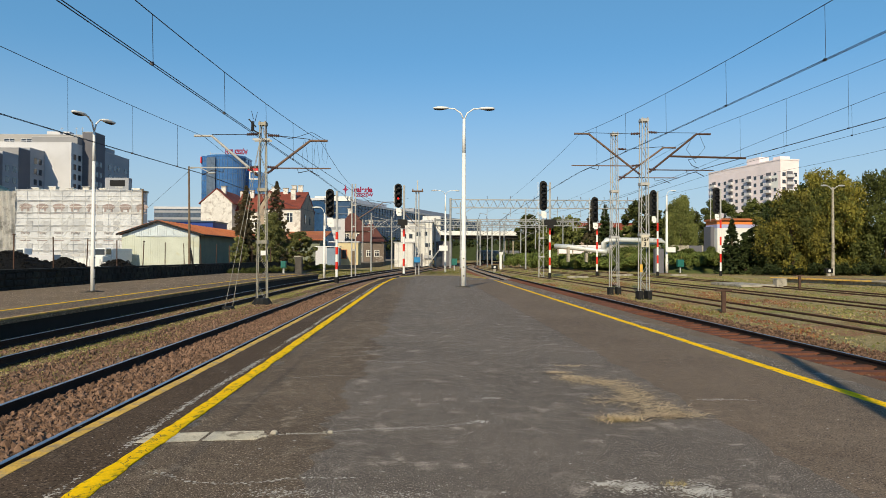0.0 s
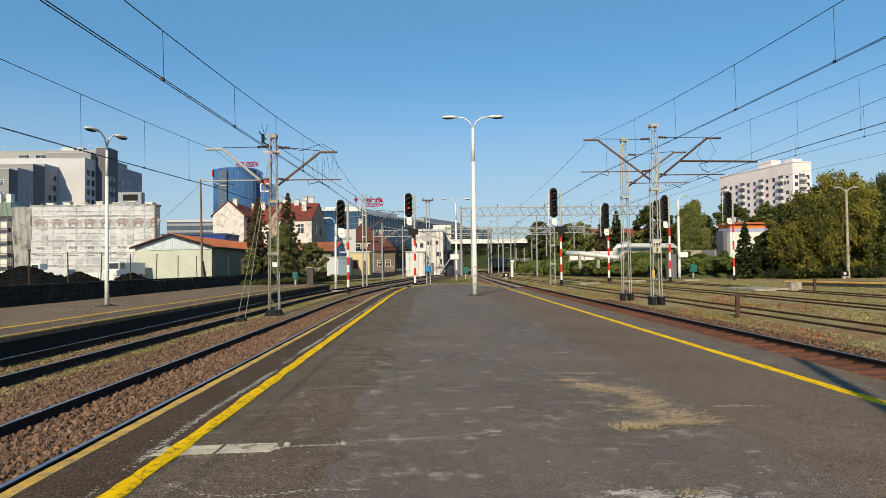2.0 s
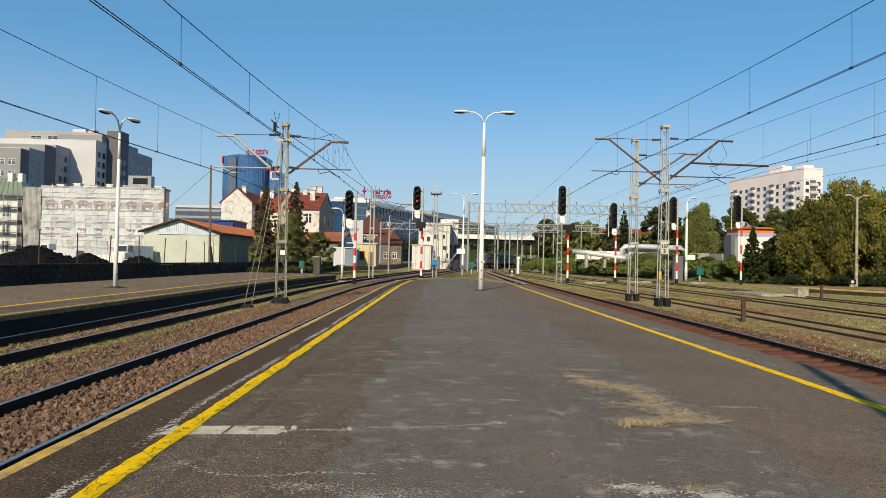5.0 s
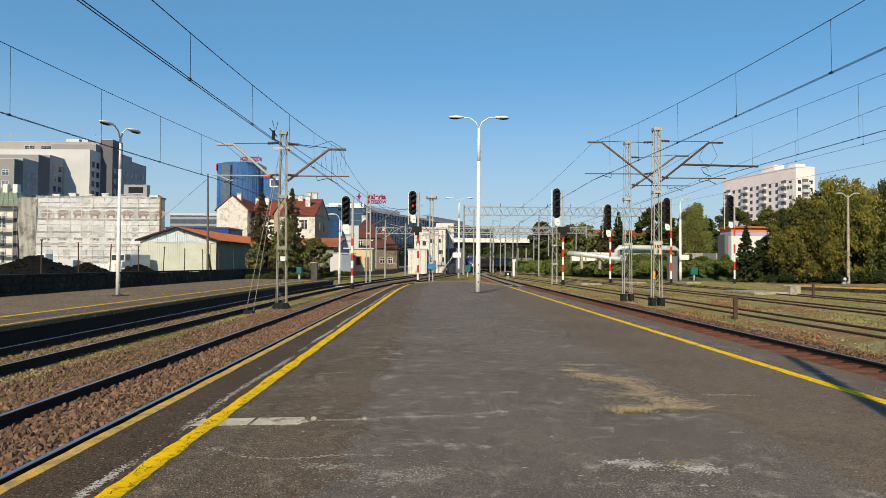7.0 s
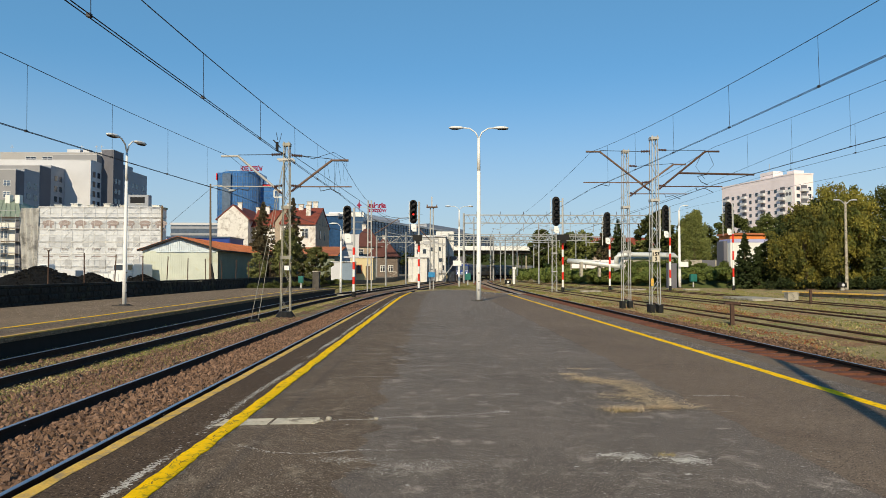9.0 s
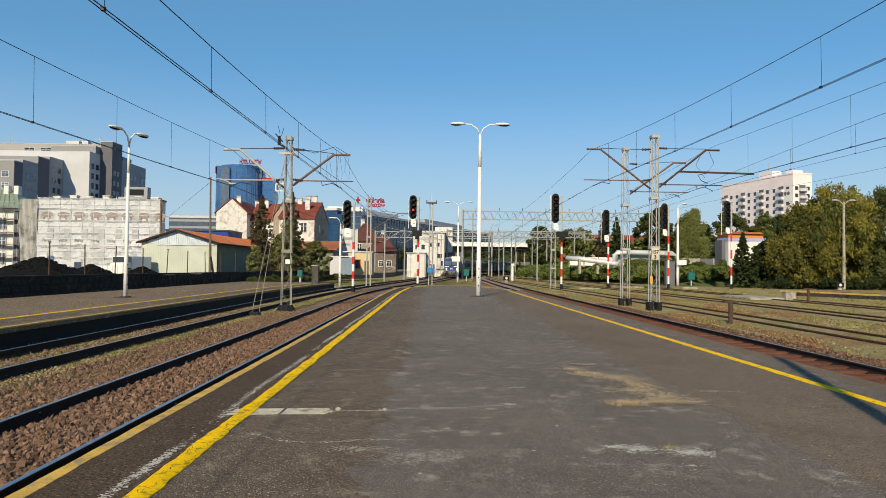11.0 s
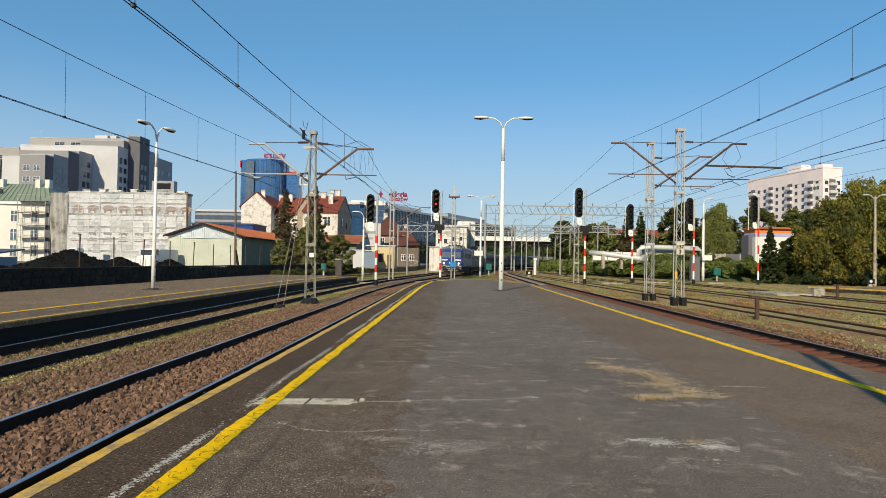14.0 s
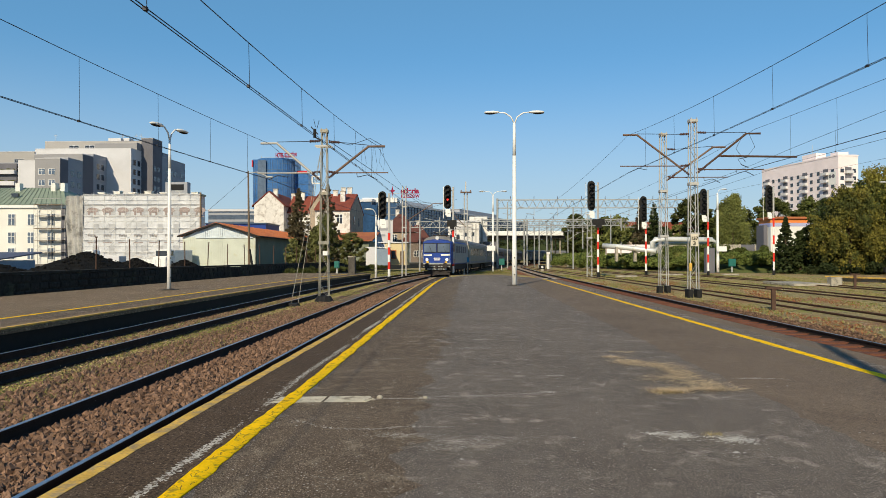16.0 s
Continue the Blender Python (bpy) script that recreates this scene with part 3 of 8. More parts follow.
M["head_lamp"] = material("head_lamp", (1, 0.85, 0.6), 0.2, var=0.02, bump=0, glow=9, glow_col=(1, 0.72, 0.45))
M["buffer_yellow"] = material("buffer_yellow", (0.75, 0.45, 0.02), 0.5, var=0.1)
M["sign_red"] = material("sign_red", (0.6, 0.02, 0.03), 0.5, var=0.05, bump=0)
M["sign_purple"] = material("sign_purple", (0.22, 0.004, 0.04), 0.5, var=0.05, bump=0)
M["green_box"] = material("green_box", (0.02, 0.13, 0.11), 0.5, var=0.15)
M["blue_paint"] = material("blue_paint", (0.03, 0.2, 0.42), 0.5, var=0.15)
M["orange_band"] = material("orange_band", (0.75, 0.23, 0.06), 0.6, var=0.1, scale=0.5, fine=6)
M["sheet_blue"] = material("sheet_blue", (0.09, 0.1, 0.15), 0.6, var=0.2, scale=0.5, fine=6)
M["roof_brown"] = material("roof_brown", (0.1, 0.042, 0.036), 0.85, var=0.3, scale=0.5, fine=6, bump=0.5, dist=0.06)
M["wall_dark"] = material("wall_dark", (0.16, 0.13, 0.11), 0.9, var=0.3, scale=0.4, fine=4, second=(0.45, 0.42, 0.38), second_at=0.6, second_scale=0.5)
M["weed"] = material("weed", (0.19, 0.19, 0.06), 0.85, var=0.3, scale=1, fine=10, bump=0, island=0.45)
M["straw"] = material("straw", (0.31, 0.25, 0.125), 0.85, var=0.3, scale=1, fine=10, bump=0, island=0.4)
M["lilac_band"] = material("lilac_band", (0.38, 0.4, 0.62), 0.6, var=0.1, scale=0.5, fine=6)
M["tarp_blue"] = material("tarp_blue", (0.2, 0.26, 0.33), 0.7, var=0.15, scale=0.6, fine=5)
M["wall_soot"] = material("wall_soot", (0.028, 0.026, 0.022), 0.9, var=0.5, scale=0.8, fine=6, bump=0.8, dist=0.06, second=(0.055, 0.055, 0.035), second_at=0.6, second_scale=0.9)


def letters(body, size, mat, parent, m, name="lettering", label="", align="CENTER"):
    cu = bpy.data.curves.new("lettering", "FONT")
    cu.body, cu.size, cu.extrude, cu.offset, cu.align_x = body, size, 0.03 * size, 0.045 * size if size > 1 else 0.008, align
    ob = new("font_source", cu)
    dg = bpy.context.evaluated_depsgraph_get()
    me = bpy.data.meshes.new_from_object(ob.evaluated_get(dg))
    bpy.data.objects.remove(ob)
    me.materials.clear()
    me.materials.append(M[mat])
    o = new(name, me)
    o.parent = parent
    o.matrix_basis = m
    return tagged(o, label)


# ---- overhead line masts ----
def lattice(parent, x, y, z0, z1, w0, w1, d=0.13, step=0.7, mat="galv", leg=0.07):
    """Two channel legs, drawn together towards the top, and a zigzag of flat bars between them."""
    for s in (-1, 1):
        for e in (-1, 1):
            part("leg", Shape().beam((x + s * w0 / 2, y + e * d, z0), (x + s * w1 / 2, y + e * d, z1), leg, 0.035), mat, parent)
    n = max(3, int((z1 - z0) / step))
    for e in (-1, 1):
        br = Shape()
        for i in range(n):
            f0, f1 = i / n, (i + 1) / n
            wa, wb = w0 + (w1 - w0) * f0, w0 + (w1 - w0) * f1
            s = 1 if i % 2 else -1
            br.beam((x - s * wa / 2, y + e * d, z0 + (z1 - z0) * f0), (x + s * wb / 2, y + e * d, z0 + (z1 - z0) * f1), 0.045, 0.012)
        tagged(part("bracing", br, mat, parent), "", "", "", "stuff")
    for f in (0.33, 0.62, 0.985):
        w = w0 + (w1 - w0) * f + 0.12
        part("plate", Shape().box(x - w / 2, x + w / 2, y - d - 0.02, y + d + 0.02, z0 + (z1 - z0) * f - 0.07, z0 + (z1 - z0) * f + 0.07), mat, parent)


def insulator(parent, a, b):
    a, b = Vector(a), Vector(b)
    s = Shape()
    pts, rs = [], []
    for i in range(13):
        pts.append(a.lerp(b, i / 12))
        rs.append(0.075 if i % 2 else 0.03)
    part("insulator", s.tube(pts, rs, 8), "insulator", parent)


def cantilever(parent, side, x, y, tip, z_tip, z_root, z_tie, z_reg, mat):
    """An arm: raked strut with a level tip, insulated root, tie rod above and registration arm below."""
    r = x + side * 0.2
    knee = tip - side * 0.75
    root = Vector((r, y, z_root))
    kp = Vector((knee, y, z_tip))
    a = root.lerp(kp, 0.18)
    insulator(parent, root, a)
    part("strut", Shape().tube([a, kp, (tip, y, z_tip)], 0.055, 8), mat, parent)
    insulator(parent, (r, y, z_tie), (r + side * 0.5, y, z_tie - 0.02))
    part("tie_rod", Shape().tube([(r + side * 0.5, y, z_tie - 0.02), (knee, y, z_tip + 0.06)], 0.016, 6), "wire", parent)
    insulator(parent, (r, y, z_reg + 0.05), (r + side * 0.45, y, z_reg))
    part("registration_arm", Shape().tube([(r + side * 0.45, y, z_reg), (tip + side * 0.15, y, z_reg)], 0.03, 6), mat, parent)
    part("steady_arm", Shape().tube([(tip - side * 1.3, y, z_reg), (tip - side * 1.25, y, z_reg - 0.2), (tip - side * 0.8, y, z_reg - 0.1), (tip - side * 0.35, y, z_reg - 0.32)], 0.018, 6), "wire", parent)


def mast_left():
    t = thing("catenary_mast", "galvanised lattice overhead line mast with two brown arms between two tracks", "mast")
    x, y = -7.0, 30.1
    part("foundation", Shape().tube([(x, y, GROUND - 0.2), (x, y, -0.5), (x, y, -0.25)], [0.5, 0.46, 0.3], 10), "black", t)
    lattice(t, x, y, -0.4, 7.4, 0.44, 0.22, mat="galv_dark")
    part("cross_bar", Shape().box(x - 0.4, x + 0.34, y - 0.2, y - 0.14, 6.55, 6.63).box(x - 0.4, x + 0.34, y + 0.14, y + 0.2, 6.55, 6.63), "galv", t)
    part("disconnector", Shape().tube([(x - 0.45, y, 7.0), (x - 0.45, y, 7.4)], 0.07, 8).beam((x - 0.5, y, 7.05), (x - 0.1, y, 6.85), 0.06).beam((x - 0.62, y, 7.5), (x - 0.3, y, 7.15), 0.05).tube([(x - 0.42, y, 7.5), (x - 0.5, y, 7.85)], 0.012, 5).tube([(x - 0.35, y, 7.4), (x - 0.25, y, 7.8)], 0.012, 5), "black", t)
    part("ring_bracket", Shape().beam((x - 0.56, y, 4.9), (x - 0.2, y, 4.9), 0.05).beam((x - 0.56, y, 5.22), (x - 0.2, y, 5.22), 0.05).beam((x - 0.56, y, 4.9), (x - 0.56, y, 5.22), 0.05), "white_paint", t)
    cantilever(t, 1, x, y, -4.22, 6.58, 5.15, 6.8, 5.38, "brown_steel")
    cantilever(t, -1, x, y, -9.95, 6.75, 5.05, 6.85, 5.38, "galv")
    for gx in (-7.9, -7.6):
        part("guy_wire", Shape().tube([(x - 0.15, y, 6.5), (gx, 27.7, -0.5)], 0.012, 6), "galv_dark", t)
    part("guy_anchor", Shape().tube([(-7.75, 27.6, GROUND - 0.1), (-7.75, 27.6, -0.42)], [0.36, 0.24], 8), "black", t)
    part("number_plate", Shape().box(x - 0.02, x + 0.2, y - 0.24, y - 0.21, 1.6, 1.8), "white_paint", t)


def mast_right():
    t = thing("catenary_mast", "tall galvanised lattice overhead line mast with rusty arms beside the track", "mast")
    x, y = 11.62, 35.9
    for dx in (-0.23, 0.23):
        part("foundation", Shape().box(x + dx - 0.12, x + dx + 0.12, y - 0.3, y + 0.3, GROUND - 0.1, -0.2), "black", t)
    lattice(t, x, y, -0.3, 8.95, 0.46, 0.3, d=0.2)
    cantilever(t, -1, x, y, 7.92, 8.08, 5.95, 8.12, 6.4, "brown_steel")
    cantilever(t, 1, x, y, 15.2, 8.12, 6.0, 8.2, 6.2, "rusty_steel")
    part("side_tube", Shape().tube([(13.0, y, 6.93), (17.1, y, 6.86)], 0.055, 8), "rusty_steel", t, "long rust-brown tube")
    part("drop_loop", Shape().tube([(14.6, y, 6.88), (14.0, y, 6.75), (14.2, y, 6.45), (14.55, y, 6.3)], 0.02, 6).tube([(14.3, y, 8.1), (13.9, y, 7.3), (14.4, y, 6.6)], 0.012, 5).tube([(14.6, y, 8.1), (14.9, y, 7.4), (14.5, y, 6.9)], 0.012, 5), "wire", t)
    sign = part("distance_sign", Shape().box(x - 0.23, x + 0.15, y - 0.33, y - 0.28, 2.1, 2.74), "plate_cream", t, "white kilometre plate with black numbers")
    letters("157", 0.25, "black", sign, pose(x - 0.04, y - 0.34, 2.43, 90), "number")
    letters("3", 0.28, "black", sign, pose(x - 0.04, y - 0.34, 2.16, 90), "number")
    part("warning_band", Shape().box(x - 0.28, x - 0.14, y - 0.24, y - 0.2, 0.8, 1.2), "ochre", t)
    t2 = thing("catenary_mast", "slender galvanised lattice mast standing behind a taller one", "mast")
    x, y = 11.3, 40.2
    for dx in (-0.23, 0.23):
        part("foundation", Shape().box(x + dx - 0.12, x + dx + 0.12, y - 0.26, y + 0.26, GROUND - 0.1, -0.2), "black", t2)
    lattice(t2, x, y, -0.3, 9.0, 0.46, 0.28, d=0.2)
    cantilever(t2, 1, x, y, 15.0, 8.1, 6.1, 8.0, 6.3, "brown_steel")


mast_left()
mast_right()


def small_mast(name, x, y, top, arm, label):
    t = thing(name, label, "mast")
    for s in (-0.2, 0.2):
        part("pole", Shape().tube([(x + s, y, GROUND), (x + s * 0.8, y, top)], 0.07, 8), "galv", t)
    for z in (2.2, 4.5, 6.6):
        part("tie_plate", Shape().box(x - 0.25, x + 0.25, y - 0.03, y + 0.03, z - 0.06, z + 0.06), "galv", t)
    for a in arm:
        part("strut", Shape().tube([(x, y, 5.0), (x + a * 0.75, y, 6.9), (x + a, y, 6.95)], 0.045, 6), "brown_steel", t)
        part("tie_rod", Shape().tube([(x, y, 7.2), (x + a * 0.75, y, 6.95)], 0.015, 5), "wire", t)
    return t


small_mast("catenary_mast", -6.77, 66.9, 8.7, (3.9,), "twin-pole overhead line mast with a raked arm")
m2 = small_mast("catenary_mast", -0.57, 77.6, 9.1, (-2.4,), "twin-pole mast with a switch platform at the top")
part("platform", Shape().box(-1.2, 0.1, 77.2, 78.0, 9.0, 9.12).beam((-1.1, 77.6, 9.1), (-1.1, 77.6, 9.35), 0.12).beam((0.0, 77.6, 9.1), (0.0, 77.6, 9.35), 0.12), "brown_steel", m2)
part("mast_top", Shape().box(-0.64, -0.5, 77.5, 77.7, 9.1, 10.3), "galv", m2)
part("switch_box", Shape().box(-0.95, -0.2, 77.2, 77.5, 0.9, 1.5), "blue_paint", m2, "small blue switch box")


# ---- wires ----
def wire(name, pts, r, label="dark overhead line wire"):
    o = structure(name, Shape().tube(pts, r, 5), "wire", label, "wire")
    return o


def span(line_name, x0, y_mast, z_mess, k, z0, z_con, con_near, y_next, z_next, gap=0.0, first=0.0, pitch=4.0):
    """One track's carrying wire, its contact wires and droppers: a sagging bay over the platform and a bay ahead."""
    ys = np.arange(-28, y_mast + 0.01, 2.0)
    ys = list(ys) + [y_mast]
    mid = y_mast - 30
    f = lambda y: z0 + k * (y - mid) ** 2
    g = lambda y: con_near + (z_con - con_near) * max(0.0, (y - mid) / 30) ** 1.5
    mess = [(x0, y, f(y)) for y in ys]
    con = [(x0, y, g(y)) for y in ys]
    n = 14
    for i in range(1, n + 1):
        y = y_mast + (y_next - y_mast) * i / n
        x = x0 + at_y(LINES[line_name], y)[0] - at_y(LINES[line_name], y_mast)[0]
        u = i / n
        mess.append((x, y, z_mess + (z_next - z_mess) * u - 1.5 * 4 * u * (1 - u) * 0.6))
        con.append((x, y, z_con + (5.2 - z_con) * u))
    wire("carrying_wire", mess, 0.009, "dark sagging carrying wire of the overhead line")
    for dx in ((-0.03, 0.03) if gap else (0,)):
        wire("contact_wire", [(x + dx, y, z) for x, y, z in con], 0.008, "dark contact wire of the overhead line")
    t = thing("droppers", "thin dropper wires hanging between carrying wire and contact wire", "dropper", kind="structure")
    for y in np.arange(first, y_mast - 2, pitch):
        part("dropper", Shape().tube([(x0, y, f(y)), (x0 + 0.02, y, g(y))], 0.0055, 4), "wire", t)
        part("clamp", Shape().box(x0 - 0.025, x0 + 0.025, y - 0.03, y + 0.03, g(y) - 0.02, g(y) + 0.03), "wire", t)


span("one", -4.55, 30.1, 6.6, 0.00144, 5.31, 5.0, 4.6, 66.9, 6.95, gap=1, first=-4.0)
span("two", -9.55, 30.1, 6.75, 0.00078, 6.03, 5.1, 4.48, 66.9, 6.95, gap=1, first=-1.0)
span("three", 8.2, 35.9, 8.05, 0.00151, 6.71, 6.05, 5.6, 100, 8.0, gap=1, first=1.0, pitch=4.5)
span("four", 14.9, 35.9, 8.35, 0.0005, 7.9, 6.3, 6.0, 100, 8.0, gap=1, first=0.0)
span("five", 17.0, 35.9, 7.38, -0.00063, 7.95, 6.6, 6.25, 100, 8.0, first=2.0, pitch=5.0)
wire("carrying_wire", [(26.2, -28, 8.3), (26.2, 10, 7.7), (26.2, 40, 7.75), (26.0, 66, 8.2), (25.4, 100, 7.7)], 0.009)
for k, (a, b) in enumerate(((-5.2, 0.55), (-4.7, 0.75), (-4.35, 0.4))):
    wire("jumper_loop", [(a, 30.1, 6.6), (a + 0.12, 30.15, 6.1 - b * 0.5), (a + 0.05, 30.2, 5.9 - b), (a - 0.12, 30.15, 6.0 - b * 0.4), (a - 0.05, 30.1, 6.55)], 0.006, "thin hanging jumper wire")
wire("cross_wire", [(-6.9, 30.1, 6.9), (-5.8, 30.1, 6.65), (-4.9, 30.1, 6.95), (-4.3, 30.1, 6.6)], 0.012)
wire("feeder_wire", [(-6.8, 30.1, 6.85), (-4.0, 60, 5.9), (-1.6, 77, 8.2)], 0.014)


# ---- lamps ----
def curved_arm(x, y, z, side, reach, rise):
    return [(x, y, z), (x + side * reach * 0.12, y, z + rise * 0.6), (x + side * reach * 0.35, y, z + rise * 0.95), (x + side * reach * 0.7, y, z + rise)]


def platform_lamp(x, y, z0, h, label, turn=0, reach=1.42, r=0.13, arms=(-1, 1)):
    t = thing("platform_lamp", label, "lamp", (x, y, z0), turn)
    part("base_flange", Shape().tube([(0, 0, 0), (0, 0, 0.06)], 0.24, 10).box(-0.4, 0.35, -0.3, 0.3, 0, 0.02), "concrete_dark", t)
    part("pole", Shape().tube([(0, 0, 0.03), (0, 0, 1.9), (0, 0, 1.95), (0, 0, h * 0.75)], [r, r, r * 0.9, r * 0.72], 14), "white_paint", t, smooth=True)
    part("upper_pole", Shape().tube([(0, 0, h * 0.75), (0, 0, h - 0.55)], [r * 0.72, r * 0.55], 12), "white_paint", t, smooth=True)
    for i, z in enumerate((0.55, 1.0, 1.45)):
        part("hatch", Shape().box(-0.03, 0.03, -r - 0.006, -r + 0.03, z, z + 0.06), "black", t)
    for s in arms:
        a = part("arm", Shape().tube(curved_arm(0, 0, h - 0.6, s, reach, 0.62), 0.035, 8), "white_paint", t, smooth=True)
        xs = s * reach
        shade = Shape().ball((xs * 0.84, 0, h + 0.02), 0.43, 0.16, 0.085, 14, 8)
        part("lamp_head", shade, "white_paint", t, "pale lamp head", smooth=True)
        part("lamp_glass", Shape().ball((xs * 0.9, 0, h - 0.035), 0.31, 0.12, 0.06, 12, 6), "lens", t, smooth=True)
    return t


platform_lamp(2.06, 35.5, 0.0, 9.25, "tall white steel platform lamp with two curved arms")
platform_lamp(1.95, -1.2, 0.0, 9.25, "tall white steel platform lamp with two curved arms", turn=62)
platform_lamp(-14.25, 30.2, 0.0, 7.5, "white steel lamp with two arms on the neighbouring platform", turn=76, reach=1.05, r=0.09)
lb = platform_lamp(3.17, 91.9, GROUND, 11.2, "distant white platform lamp with two slender arms", reach=1.8, r=0.15)
part("sign_board", Shape().box(-0.85, 0.3, -0.25, -0.2, 3.0, 3.7), "white_paint", lb, "blank white board on the lamp post")
platform_lamp(33.8, 92.2, GROUND, 11.4, "white steel lamp with one arm in the sidings", reach=1.1, r=0.2, arms=(1,))
platform_lamp(-9.5, 66, GROUND, 6.9, "white single post lamp beside the track", reach=0.9, r=0.12, arms=(-1,))


# ---- signals ----
def signal(x, y, top, head_h, head_w, dx, stripe_top, red=False, lattice_post=False, face=True, label="", plates=2):
    t = thing("light_signal", label, "signal", (x, y, GROUND), 0, "light signals")
    g0 = GROUND
    part("foundation", Shape().tube([(0, 0, -0.1), (0, 0, 0.55)], 0.17, 8), "black", t)
    z, i = 0.55, 0
    n = 6
    step = (stripe_top - g0 - 0.55) / n
    for i in range(n):
        part("stripe", Shape().tube([(0, 0, z), (0, 0, z + step)], 0.11, 10), "red_paint" if i % 2 == (n - 1) % 2 else "white_paint", t)
        z += step
    part("upper_post", Shape().tube([(0, 0, z), (0, 0, top - g0 - 0.15)], 0.1, 10), "grey_paint", t)
    head_w *= 0.66
    head_h *= 0.87
    zt, zb = top - g0, top - g0 - head_h
    w = head_w / 2
    pts = []
    for k in range(9):
        a = math.pi * k / 8
        pts.append((dx + w * math.cos(a), zt - w + w * math.sin(a)))
    for k in range(9):
        a = math.pi + math.pi * k / 8
        pts.append((dx + w * math.cos(a), zb + w + w * math.sin(a)))
    s = Shape()
    k = len(pts)
    s.v = [(px, -0.3, pz) for px, pz in pts] + [(px, -0.26, pz) for px, pz in pts]
    s.f = [tuple(range(k)), tuple(range(2 * k - 1, k - 1, -1))] + [(a, (a + 1) % k, k + (a + 1) % k, k + a) for a in range(k)]
    board = part("backboard", s, "black", t, "black rounded signal backboard")
    part("lamp_case", Shape().box(dx - w * 0.7, dx + w * 0.7, -0.26, 0.1, zb + 0.25, zt - 0.25), "black", t)
    for j in range(4):
        zc = zt - head_h * (0.17 + 0.22 * j)
        part("hood", Shape().tube([(dx, -0.3, zc + 0.04), (dx, -0.62, zc + 0.02)], w * 0.62, 12, closed=False), "black", board)
        on = red and j == 2
        part("lamp_lens", Shape().tube([(dx, -0.305, zc), (dx, -0.33, zc)], w * (0.3 if on else 0.5), 12), "red_light" if on else "lens", board)
    for p in range(plates):
        part("plate", Shape().box(dx - 0.2 + 0.1 * p, dx + 0.22 + 0.1 * p, -0.34 - 0.05 * p, -0.31 - 0.04 * p, zb - 0.62 - 0.15 * p, zb - 0.02 - 0.15 * p), "white_paint", t, "white number plate with bars")
        part("bar", Shape().box(dx - 0.08 + 0.1 * p, dx + 0.1 + 0.1 * p, -0.352 - 0.05 * p, -0.342 - 0.05 * p, zb - 0.31 - 0.15 * p, zb - 0.28 - 0.15 * p), "black", t)
    for zk in (zb + 0.4, zt - 0.5):
        part("bracket", Shape().beam((0, 0, zk), (dx, -0.1, zk), 0.08), "grey_paint", t)
    part("ladder_rail", Shape().beam((dx - w - 0.06, 0.25, zb - 0.9), (dx - w - 0.06, 0.25, zt - 0.1), 0.05), "white_paint", t)
    return t


signal(-6.83, 54.3, 6.9, 2.6, 1.0, -0.52, 3.5, label="dark four-lamp signal on a red and white striped post")
s2 = signal(-1.8, 65.6, 8.6, 2.7, 1.1, -0.55, 4.2, red=True, label="signal showing one red light on a striped post")
part("route_indicator", Shape().box(-0.6, 0.35, -0.5, -0.1, 5.2, 5.75).box(-0.3, 0.1, -0.45, -0.15, 4.9, 5.2), "black", s2, "black box below the signal head")
s3 = signal(13.3, 70.3, 9.5, 3.6, 1.2, -0.75, 4.7, label="tall signal on a striped post beside a lattice mast")
part("route_indicator", Shape().box(-0.6, 0.6, -0.5, -0.1, 5.5, 6.1).box(-0.3, 0.3, -0.45, -0.15, 5.2, 5.5), "black", s3, "black box below the signal head")
lattice(s3, -0.9, 0, 0.0, 6.7, 0.5, 0.4, d=0.2)
signal(20.1, 77.2, 8.5, 3.4, 1.15, -0.35, 5.0, label="dark signal head on a striped post among the sidings")
signal(27.4, 77.9, 9.4, 3.5, 1.15, -0.6, 5.6, label="dark signal head on a striped post among the sidings")
signal(36.3, 81.1, 10.1, 3.7, 1.2, -0.65, 6.2, label="dark signal head on a striped post before the trees")


# ---- portal gantries across the tracks ----
def gantry(x0, x1, y, z0, z1, label, slope=0.0):
    t = thing("gantry", label, "gantry", group="portal gantries")
    for e in (-0.3, 0.3):
        for z in (z0, z1):
            part("chord", Shape().beam((x0, y + e, z), (x1, y + e + slope, z), 0.15), "galv_mid", t)
    n = int((x1 - x0) / 1.5)
    br = Shape()
    for i in range(n):
        a, b = x0 + (x1 - x0) * i / n, x0 + (x1 - x0) * (i + 0.5) / n
        c = x0 + (x1 - x0) * (i + 1) / n
        for e in (-0.3, 0.3):
            br.beam((a, y + e + slope * i / n, z0), (b, y + e + slope * i / n, z1), 0.09, 0.05).beam((b, y + e + slope * i / n, z1), (c, y + e + slope * i / n, z0), 0.09, 0.05)
    tagged(part("web", br, "galv_mid", t), "", "", "", "stuff")
    for x in (x0, x1):
        yy = y + (slope if x == x1 else 0)
        part("column", Shape().tube([(x, yy, GROUND), (x, yy, z1 + 0.3)], 0.2, 8), "galv_mid", t)
    for i in range(int((x1 - x0) / 4.5)):
        x = x0 + 2.5 + i * 4.5
        part("hanger", Shape().beam((x, y, z0), (x, y, z0 - 1.6), 0.08), "galv_mid", t)
        insulator(t, (x, y, z1 + 0.1), (x, y, z1 + 0.7))
        part("steady_arm", Shape().tube([(x, y, z0 - 1.3), (x - 1.5, y, z0 - 1.0)], 0.04, 5), "galv_mid", t)
    return t


